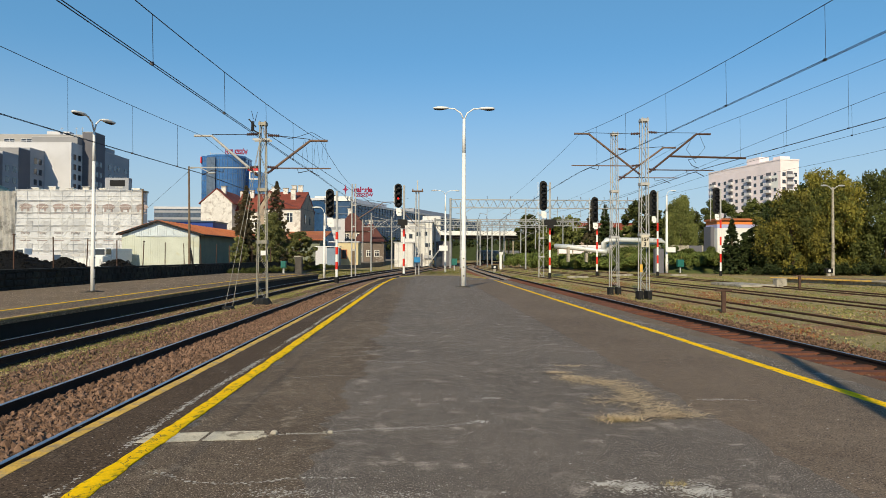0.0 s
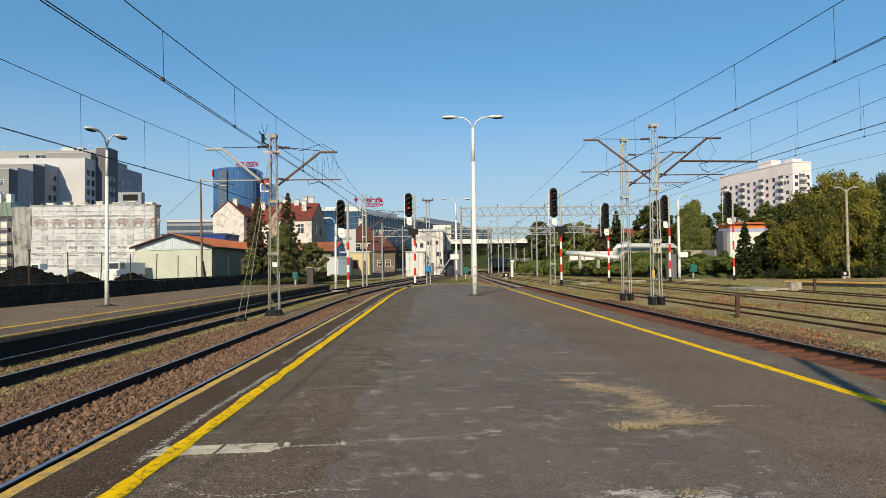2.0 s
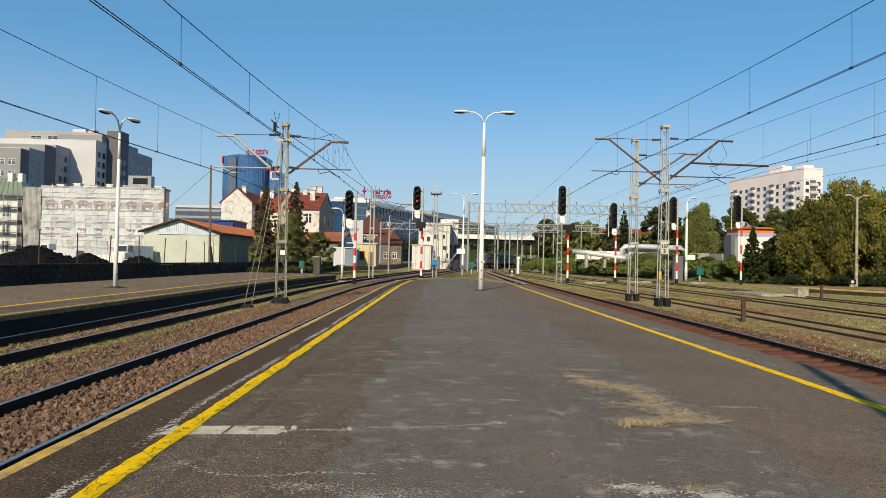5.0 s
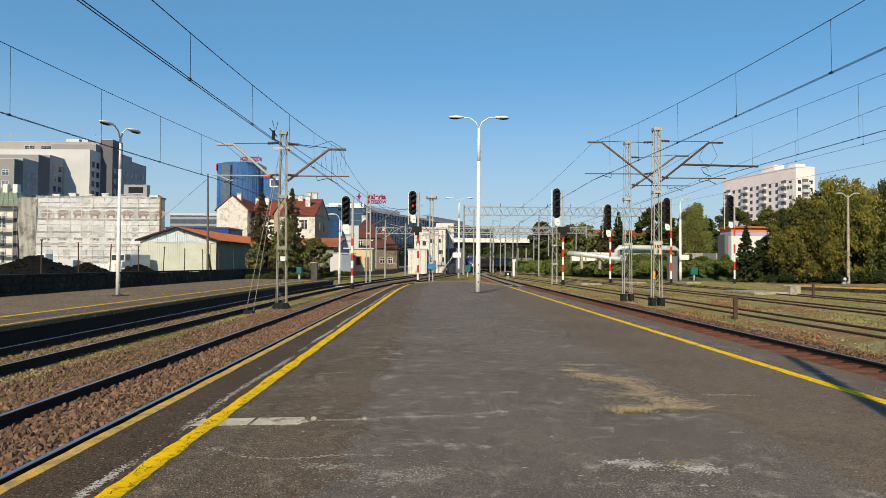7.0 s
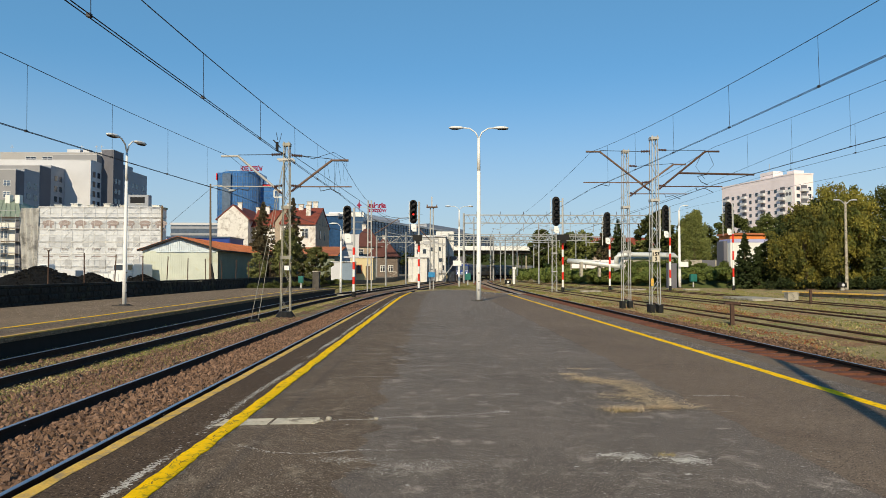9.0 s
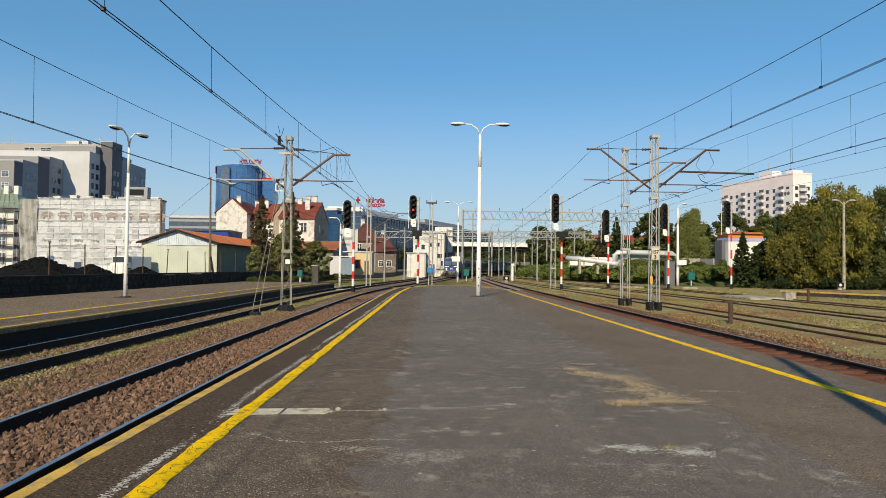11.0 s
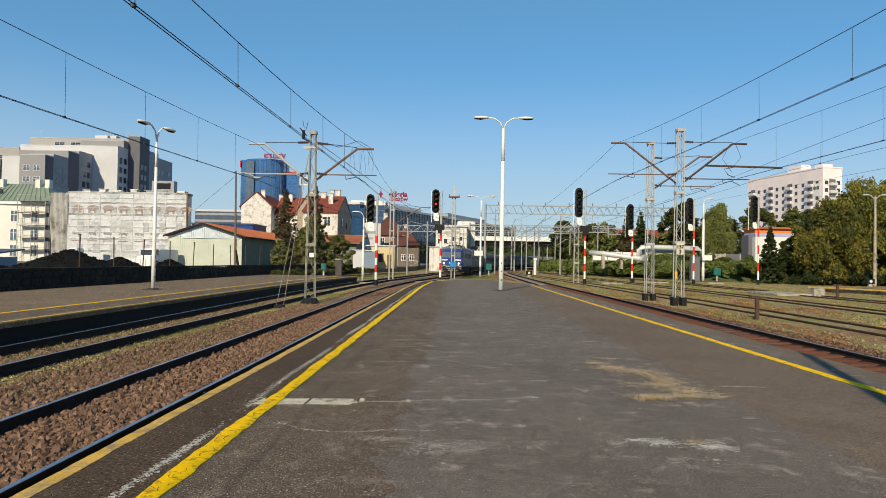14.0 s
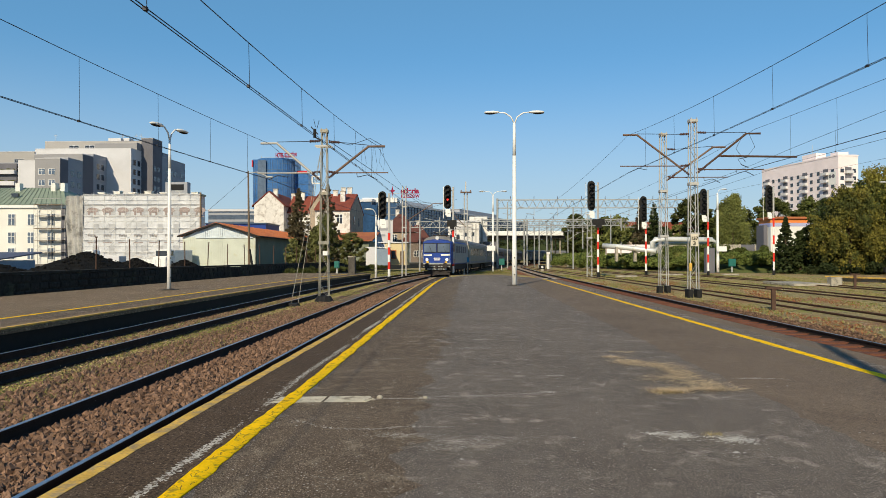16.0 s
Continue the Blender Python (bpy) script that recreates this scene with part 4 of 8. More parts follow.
gantry(5.45, 43.0, 128, 10.9, 12.45, "long lattice portal gantry spanning the tracks")
gantry(3.0, 34, 150, 8.6, 9.9, "lattice portal gantry before the road bridge")
gantry(-14, 14, 160, 8.6, 10.0, "lattice portal gantry before the road bridge")
gantry(14, 48, 168, 9.0, 10.5, "lattice portal gantry by the green embankment")
for i, (x, y, h) in enumerate(((13.4, 128, 8.5), (15.6, 134, 8.8), (17.2, 140, 8.8), (18.6, 120, 10.5), (7.2, 125, 11.8), (14.5, 148, 8), (22.5, 152, 8), (-5.0, 112, 8.2), (-7.5, 100, 8), (25.5, 150, 10), (30.0, 142, 10.5))):
    t = thing("line_pole", "slender galvanised overhead line pole with a short arm", "pole", group="line poles")
    part("pole", Shape().tube([(x, y, GROUND), (x, y, h)], [0.14, 0.1], 8), "galv_mid", t)
    part("arm", Shape().tube([(x, y, h - 2.6), (x + 2.4, y, h - 1.0), (x + 3.0, y, h - 1.0)], 0.05, 6).tube([(x, y, h - 0.5), (x + 2.4, y, h - 1.0)], 0.03, 5), "galv_mid", t)


for name, off, top, low in (("one", 0.2, 7.4, 5.6), ("two", -0.4, 7.4, 5.6), ("three", 0.3, 8.0, 6.2), ("four", 0.6, 8.2, 6.3), ("five", 0.2, 8.4, 6.4)):
    st = between(LINES[name], 67 if name in ("one", "two") else 100, 186)
    n = len(st) - 1
    wire("carrying_wire", [(x + off, y, top - 1.1 * abs(math.sin(3 * math.pi * i / n))) for i, (x, y, h) in enumerate(st)], 0.022, "dark carrying wire over the far tracks")
    wire("contact_wire", [(x + off, y, low) for x, y, h in st], 0.018, "dark contact wire over the far tracks")


# ---- road bridge ----
def road_bridge():
    t = thing("road_bridge", "white concrete road bridge with railings over the tracks", "bridge")
    part("deck", Shape().box(-5, 40, 192, 206, 7.5, 8.2), "concrete_dark", t)
    part("edge_beam", Shape().box(-5, 40, 191.4, 192.2, 7.7, 8.95), "white_paint", t, "white edge beam")
    part("far_edge_beam", Shape().box(-5, 40, 206, 206.8, 7.7, 8.95), "white_paint", t)
    for i in range(10):
        part("girder", Shape().box(-5, 40, 192.6 + i * 1.4, 193.1 + i * 1.4, 6.9, 7.5), "concrete_dark", t)
    for x in (2.0, 24.2, 26.6):
        for y in (194, 204):
            part("pier", Shape().tube([(x, y, GROUND), (x, y, 7.0)], 0.22, 10), "concrete", t)
    part("abutment", Shape().box(30.0, 40.0, 192.3, 206.0, GROUND, 7.4), "concrete", t)
    rail = Shape().box(-5, 40, 191.5, 191.6, 9.95, 10.05).box(-5, 40, 191.5, 191.6, 9.5, 9.55)
    for i in range(23):
        rail.box(-5 + i * 2, -4.92 + i * 2, 191.5, 191.6, 8.95, 10.05)
    part("railing", rail, "galv", t)


road_bridge()


def white_house():
    t = thing("signal_house", "white rendered building with a flat roof beside the bridge", "building")
    x0, x1, y0, y1 = -4.4, 2.3, 142, 150
    part("wall", Shape().box(x0, x1, y0, y1, GROUND, 8.9), "house_white", t)
    part("roof", Shape().box(x0 - 0.3, x1 + 0.3, y0 - 0.3, y1 + 0.3, 8.9, 9.3), "render_pale", t)
    part("annex_wall", Shape().box(-5.6, -1.7, 139, 142, GROUND, 4.4), "house_white", t)
    part("annex_roof", Shape().box(-5.8, -1.5, 138.8, 142.2, 4.4, 4.6), "render_grey", t)
    for x, z in ((-0.6, 5.9), (1.2, 3.6)):
        w = part("window", Shape().box(x - 0.5, x + 0.5, y0 - 0.05, y0 + 0.1, z, z + 0.8), "glass_dark", t)
    part("stair", Shape().beam((1.5, y0 - 0.8, 0), (4.8, y0 - 0.8, 4.5), 0.9, 0.15), "galv", t)
    part("door", Shape().box(3.0, 4.2, y0 - 0.05, y0 + 0.1, GROUND, 1.6), "glass_dark", t)
    part("upper_volume", Shape().box(0.2, 4.2, 150, 160, 5.0, 10.6), "house_white", t)
    part("passage", Shape().box(3.6, 6.8, 150, 162, GROUND, 5.0), "render_dark", t)
    for z in (7.7, 8.35):
        part("sign_band", Shape().box(-2.6, 0.6, y0 - 0.06, y0 - 0.02, z, z + 0.35), "render_grey", t)
    for x in (-0.2, 0.7, 1.5, 2.2):
        part("down_pipe", Shape().tube([(x, y0 - 0.15, GROUND), (x, y0 - 0.15, 8.6)], 0.07, 6), "galv", t)
    for x in (-4.8, -3.0, -1.95):
        part("annex_joint", Shape().box(x - 0.05, x + 0.05, 138.94, 139, GROUND, 4.4), "render_grey", t)
    part("annex_door", Shape().box(-1.3, 0.2, 141.9, 142, GROUND, 2.2), "render_dark", t)
    for x in (-0.9, 0.9, 1.9):
        part("air_unit", Shape().box(x - 0.4, x + 0.4, y0 - 0.5, y0 - 0.02, 1.2, 1.9), "render_grey", t)
    part("cornice", Shape().box(x0 - 0.1, x1 + 0.1, y0 - 0.1, y0, 7.4, 7.6), "render_grey", t)
    for x, z, w, h in ((-3.6, 5.4, 0.7, 0.9), (-2.3, 5.4, 0.7, 0.9), (-3.2, 2.0, 0.8, 1.0), (0.9, 6.0, 0.6, 0.8), (1.7, 1.2, 0.5, 1.7)):
        wdw = part("window", Shape().box(x - w / 2, x + w / 2, y0 - 0.03, y0 + 0.1, z, z + h), "glass_dark", t)
        part("window_frame", Shape().box(x - w / 2 - 0.08, x + w / 2 + 0.08, y0 - 0.06, y0 - 0.032, z - 0.1, z - 0.02), "render_grey", wdw)


white_house()


# ---- the yard beside the far platform ----
structure("yard_ground", Shape().prism([(-400, -60), (-19.5, -60), (-19.5, 40), (-18.3, 62), (-15.9, 105), (-9, 140), (-9, 400), (-400, 400)], GROUND - 0.02, 0.3), "yard_ground", "packed earth and gravel yard behind the sooty wall", "ground")
wall = Shape()
for i in range(60):
    y0 = -40 + i * 2.4
    y1 = y0 + 2.4
    xa = -19.2 + max(0, y0 - 40) * 0.055
    h = 0.78 + 0.05 * noise.noise((y0, 0, 0))
    n = len(wall.v)
    xb = -19.2 + max(0, y1 - 40) * 0.055
    wall.v += [(xa - 0.4, y0, -0.3), (xa, y0, -0.3), (xa, y0, h), (xa - 0.4, y0, h), (xb - 0.4, y1, -0.3), (xb, y1, -0.3), (xb, y1, h), (xb - 0.4, y1, h)]
    wall.f += [(n, n + 1, n + 2, n + 3), (n + 4, n + 7, n + 6, n + 5), (n + 1, n + 5, n + 6, n + 2), (n + 3, n + 2, n + 6, n + 7), (n, n + 3, n + 7, n + 4)]
structure("wall_yard", wall, "wall_soot", "low soot-black stone retaining wall along the platform", "wall")
yard_wall = bpy.data.objects["wall_yard"]
rnd = random.Random(17)
blocks = []
for k in range(7):
    w, h, d = rnd.uniform(0.5, 0.85), rnd.uniform(0.26, 0.32), rnd.uniform(0.02, 0.06)
    b = Shape()
    j = lambda: rnd.uniform(-0.025, 0.025)
    b.v = [(0, 0.02 + j(), j()), (0, w + j(), j()), (0, w + j(), h + j()), (0, 0.02 + j(), h + j()), (d, 0.07, 0.04), (d, w - 0.05, 0.04), (d, w - 0.05, h - 0.04), (d, 0.07, h - 0.04)]
    b.f = [(4, 5, 6, 7), (0, 1, 5, 4), (1, 2, 6, 5), (2, 3, 7, 6), (3, 0, 4, 7)]
    blocks.append((w, b.mesh("stone_block", "wall_soot")))
for row in range(3):
    y = 26.0 + 0.3 * row
    while y < 66:
        w, me = blocks[rnd.randrange(7)]
        ob = new("stone_block", me)
        ob.parent = yard_wall
        ob.location = (-19.2 + max(0, y - 40) * 0.055 + 0.004, y, -0.22 + row * 0.335)
        y += w + 0.03
coping = Shape()
for i in range(75):
    y0 = -40 + i * 1.9
    xa, xb = (-19.2 + max(0, y - 40) * 0.055 for y in (y0, y0 + 1.86))
    coping.v += [(xa - 0.45, y0, 0.8), (xa + 0.06, y0, 0.8), (xa + 0.06, y0, 0.9), (xa - 0.45, y0, 0.9), (xb - 0.45, y0 + 1.86, 0.8), (xb + 0.06, y0 + 1.86, 0.8), (xb + 0.06, y0 + 1.86, 0.9), (xb - 0.45, y0 + 1.86, 0.9)]
    n = len(coping.v) - 8
    coping.f += [(n, n + 1, n + 2, n + 3), (n + 4, n + 7, n + 6, n + 5), (n + 1, n + 5, n + 6, n + 2), (n + 3, n + 2, n + 6, n + 7)]
structure("wall_coping", coping, "wall_soot", "dark coping slabs on the yard wall", "coping")
for i in range(20):
    y = 33.4 + i * 3.45
    x = -19.5 + max(0, y - 40) * 0.055
    lean = 0.25 * noise.noise((i * 3.1, 1, 2))
    t = thing("fence_post", "thin rusty steel fence post on the yard wall", "fence post", (x, y, 0.8), 0, "fence posts")
    part("post", Shape().tube([(0, 0, 0), (lean * 0.3, lean, 1.75)], 0.035, 6), "rusty_steel", t)
    if i % 4 == 0:
        part("cap", Shape().box(lean * 0.3 - 0.05, lean * 0.3 + 0.05, lean - 0.05, lean + 0.05, 1.72, 1.78), "rusty_steel", t)


def heap(x, y, r, h, seed):
    n, k = 28, 10
    s = Shape()
    s.v.append((0, 0, h))
    for i in range(1, k + 1):
        for j in range(n):
            a = 2 * math.pi * j / n
            q = i / k
            d = r * q * (1 + 0.18 * noise.noise((math.cos(a) * 1.5, math.sin(a) * 1.5, seed)))
            z = h * (1 - q) ** 1.05 + 0.14 * noise.noise((d * math.cos(a) * 1.3, d * math.sin(a) * 1.3, seed + 4)) * (1 - q * 0.6)
            s.v.append((d * math.cos(a), d * math.sin(a), max(z, 0) if i < k else -0.1))
    for j in range(n):
        s.f.append((0, 1 + j, 1 + (j + 1) % n))
        for i in range(k - 1):
            a, b = 1 + i * n + j, 1 + i * n + (j + 1) % n
            s.f.append((a, a + n, b + n, b))
    t = thing("coal_heap", "black heap of loose coal in the yard", "coal heap", (x, y, 0.3), 0, "coal heaps")
    part("mound", s, "coal", t)
    lumps = Shape()
    for i in range(260):
        a, q = random.uniform(0, 2 * math.pi), random.uniform(0.05, 1.08)
        e = random.uniform(0.05, 0.13)
        lumps.ball((r * q * math.cos(a), r * q * math.sin(a), max(0, h * (1 - q)) + 0.02), e, e * 0.8, e * 0.7, 5, 3)
    tagged(part("rubble", lumps, "coal", t), "", "", "", "stuff")


heap(-27.3, 46.0, 4.4, 1.6, 1)
heap(-24.9, 48.2, 2.6, 1.12, 2)
heap(-21.6, 49.0, 2.3, 1.0, 3)
heap(-33.5, 44.5, 3.2, 1.0, 5)
heap(-38.5, 47.5, 4.0, 2.0, 6)


def van(x, y, turn, label, white=True):
    t = thing("van", label, "van", (x, y, 0.3), turn)
    part("body", Shape().box(-0.95, 0.95, -2.6, 1.1, 0.5, 1.35 if not white else 2.1), "white_paint" if white else "render_pale", t, bevel=0.08)
    cab = Shape().prism([(-0.92, 1.1), (0.92, 1.1), (0.92, 2.7), (-0.92, 2.7)], 0.5, 1.25)
    part("bonnet", cab, "white_paint", t, bevel=0.12)
    part("cab", Shape().box(-0.9, 0.9, 1.0, 2.2, 1.2, 2.15), "white_paint", t, bevel=0.15)
    part("windscreen", Shape().box(-0.8, 0.8, 2.16, 2.22, 1.35, 2.0), "glass_dark", t)
    for s in (-1, 1):
        part("side_window", Shape().box(s * 0.9 - 0.02, s * 0.9 + 0.02, 1.2, 2.05, 1.4, 2.0), "glass_dark", t)
        for wy in (-1.7, 1.7):
            w = part("wheel", Shape().tube([(s * 0.95 - 0.1, wy, 0.36), (s * 0.95 + 0.1, wy, 0.36)], 0.36, 14), "black", t)
            part("rim", Shape().tube([(s * 1.06 - 0.01, wy, 0.36), (s * 1.06 + 0.01, wy, 0.36)], 0.2, 10), "galv", w)


van(-49.8, 89, 90, "white pickup truck parked in the yard behind coal", False)
van(-36.9, 81.5, 168, "white delivery van parked beside the shed")

t = thing("fence_board", "white plastic board leaning in the yard", "board", (-28.9, 60, 0.3))
part("panel", Shape().box(-2.3, 0.95, -0.03, 0.03, 0, 1.0), "white_paint", t)
for i in range(8):
    part("batten", Shape().box(-2.3 + i * 0.45, -2.25 + i * 0.45, -0.06, -0.03, 0, 1.0), "render_pale", t)


t = thing("low_shed", "low shed with a blue-grey sheet roof behind coal", "shed", (-45.6, 51, 0.3))
part("wall", Shape().box(-6, 8, 0, 5, 0, 0.95), "tarp_blue", t)
part("roof", Shape().beam((1, -0.6, 0.95), (1, 5.5, 1.6), 14.6, 0.1), "sheet_blue", t, "faded blue sheet roof")
for i in range(9):
    part("wall_post", Shape().box(-6 + i * 1.7, -5.85 + i * 1.7, -0.08, 0, 0, 0.95), "render_dark", t)
t = thing("steel_frame", "black steel frame with a lamp in the yard", "frame", (-36.0, 44, 0.3))
for x in (-1.2, 0.0, 1.0):
    part("upright", Shape().beam((x, 0, 0), (x, 0, 2.4), 0.14), "black", t)
part("cross_beam", Shape().beam((-1.3, 0, 2.2), (1.1, 0, 2.2), 0.12), "black", t)
part("brace", Shape().beam((0, 0, 1.6), (2.2, 0, 0), 0.09), "black", t)
part("lamp_head", Shape().ball((0, 0, 2.75), 0.3, 0.3, 0.22), "black", t)
part("lamp_cone", Shape().tube([(0, 0, 2.9), (0, 0, 3.15)], [0.16, 0.06], 8), "black", t)


def windows(parent, face, at, spans, levels, w, h, mat="glass_dark", frame_mat="white_paint", cross=True):
    """Windows on a wall. face: 'y' looks towards -y, 'x' towards +x; at: the wall's plane; spans: places along it; levels: sill heights."""
    fm = Shape().box(-w / 2 - 0.12, w / 2 + 0.12, -0.05, 0.05, -0.1, h + 0.1).mesh("window", frame_mat)
    pm = Shape().box(-w / 2, w / 2, -0.075, -0.04, 0, h).mesh("pane", mat)
    bm_ = Shape().box(-0.05, 0.05, -0.1, -0.07, 0, h).box(-w / 2, w / 2, -0.1, -0.07, h * 0.62, h * 0.62 + 0.08).mesh("glazing_bar", frame_mat)
    for z in levels:
        for u in spans:
            o = new("window", fm)
            o.parent = parent
            o.matrix_basis = pose(u, at, z) if face == "y" else pose(at, u, z, 0, 0, 90)
            p = new("pane", pm)
            p.parent = o
            if cross:
                b = new("glazing_bar", bm_)
                b.parent = o


# ---- corrugated shed ----
def shed():
    t = thing("storage_shed", "long pale corrugated metal shed with a rusty red roof", "shed")
    x0, x1, y0, y1, xm, ze, zr = -37.2, -27.7, 85, 128, -32.7, 4.25, 5.85
    part("front_wall", Shape().box(x0, x1, y0, y0 + 0.2, 0.2, 4.1), "shed_wall", t, "pale green painted front")
    s = Shape()
    s.v = [(x0, y0 - 0.01, 4.1), (x1, y0 - 0.01, 4.1), (xm, y0 - 0.01, zr - 0.05), (x0, y0 + 0.2, 4.1), (x1, y0 + 0.2, 4.1), (xm, y0 + 0.2, zr - 0.05)]
    s.f = [(0, 1, 2), (3, 5, 4), (0, 2, 5, 3), (1, 4, 5, 2), (0, 3, 4, 1)]
    part("gable", s, "shed_gable", t, "bare metal gable sheets")
    n = 34
    for i in range(n):
        x = x0 + (x1 - x0) * (i + 0.5) / n
        top = 4.1 + (zr - 4.15) * (1 - abs(x - xm) / max(xm - x0, x1 - xm))
        part("gable_rib", Shape().box(x - 0.035, x + 0.035, y0 - 0.06, y0 - 0.012, 4.12, max(top - 0.05, 4.2)), "shed_gable", t)
        part("wall_rib", Shape().box(x - 0.03, x + 0.03, y0 - 0.018, y0, 0.3, 4.0), "shed_wall", t)
    part("side_wall", Shape().box(x1 - 0.2, x1, y0 + 0.2, y1, 0.2, ze), "shed_shade", t, "side wall coloured dark for its shade")
    part("side_wall", Shape().box(x0, x0 + 0.2, y0 + 0.2, y1, 0.2, ze), "shed_wall", t)
    part("back_wall", Shape().box(x0, x1, y1 - 0.2, y1, 0.2, ze), "shed_wall", t)
    for sx, xe in ((-1, x0 - 0.5), (1, x1 + 0.6)):
        r = Shape()
        zl = ze - 0.1
        r.v = [(xm, y0 - 0.5, zr), (xe, y0 - 0.5, zl), (xe, y1 + 0.5, zl), (xm, y1 + 0.5, zr), (xm, y0 - 0.5, zr + 0.12), (xe, y0 - 0.5, zl + 0.12), (xe, y1 + 0.5, zl + 0.12), (xm, y1 + 0.5, zr + 0.12)]
        r.f = [(0, 1, 2, 3), (4, 7, 6, 5), (0, 4, 5, 1), (1, 5, 6, 2), (2, 6, 7, 3)]
        part("roof", r, "roof_rust", t, "rusty red roof sheets")
        ribs = Shape()
        for i in range(30):
            y = y0 - 0.4 + i * 1.48
            ribs.beam((xm, y, zr + 0.14), (xe, y, zl + 0.14), 0.08, 0.06)
        tagged(part("roof_ribs", ribs, "roof_rust", t), "", "", "", "stuff")
        part("fascia", Shape().beam((xm, y0 - 0.53, zr), (xe, y0 - 0.53, zl), 0.05, 0.22), "black", t)
    part("gutter", Shape().tube([(x1 + 0.65, y0 - 0.5, ze - 0.1), (x1 + 0.65, y1, ze - 0.1)], 0.08, 6), "black", t)
    part("downpipe", Shape().tube([(x1 + 0.1, y0 - 0.1, 0.3), (x1 + 0.1, y0 - 0.1, 4.0)], 0.06, 6), "black", t)
    part("door", Shape().box(-31.6, -28.4, y0 - 0.09, y0 - 0.045, 0.3, 3.9), "shed_wall", t)
    part("door_rail", Shape().box(-35.5, -28.0, y0 - 0.14, y0 - 0.1, 3.95, 4.08), "shed_gable", t)
    t2 = thing("lean_to_shed", "low shed with a red roof behind bushes", "shed")
    part("wall", Shape().box(-27.5, -19.6, 130, 140, 0.2, 4.7), "shed_shade", t2)
    r = Shape()
    r.v = [(-28, 129, 4.6), (-18.8, 129, 4.6), (-18.8, 141, 6.6), (-28, 141, 6.6), (-28, 129, 4.8), (-18.8, 129, 4.8), (-18.8, 141, 6.8), (-28, 141, 6.8)]
    r.f = [(0, 3, 2, 1), (4, 5, 6, 7), (0, 1, 5, 4), (1, 2, 6, 5), (2, 3, 7, 6), (3, 0, 4, 7)]
    part("roof", r, "roof_rust", t2)
    part("door", Shape().box(-20, -18.5, 129.9, 130.05, 0.3, 2.5), "render_dark", t2)


shed()

t = thing("wooden_pole", "leaning dark wooden pole with a lamp arm by the wall", "pole", (-19.3, 57, 0.3))
part("pole", Shape().tube([(0, 0, 0), (-0.05, 0, 4), (-0.12, 0, 8.7)], [0.12, 0.095, 0.07], 8), "wood_pole", t)
part("base_prop", Shape().tube([(0.35, 0, 0), (0.02, 0, 1.9)], 0.1, 8), "black", t)
part("lamp_arm", Shape().tube([(-0.12, 0, 8.5), (0.7, 0.0, 8.6), (1.6, 0.0, 8.2)], 0.04, 6), "galv", t)
part("lamp_head", Shape().ball((1.75, 0, 8.15), 0.35, 0.14, 0.09), "grey_paint", t)
wire("yard_wire", [(-19.4, 57, 8.6), (-30, 75, 6.8), (-45.2, 109.5, 9.6)], 0.014)


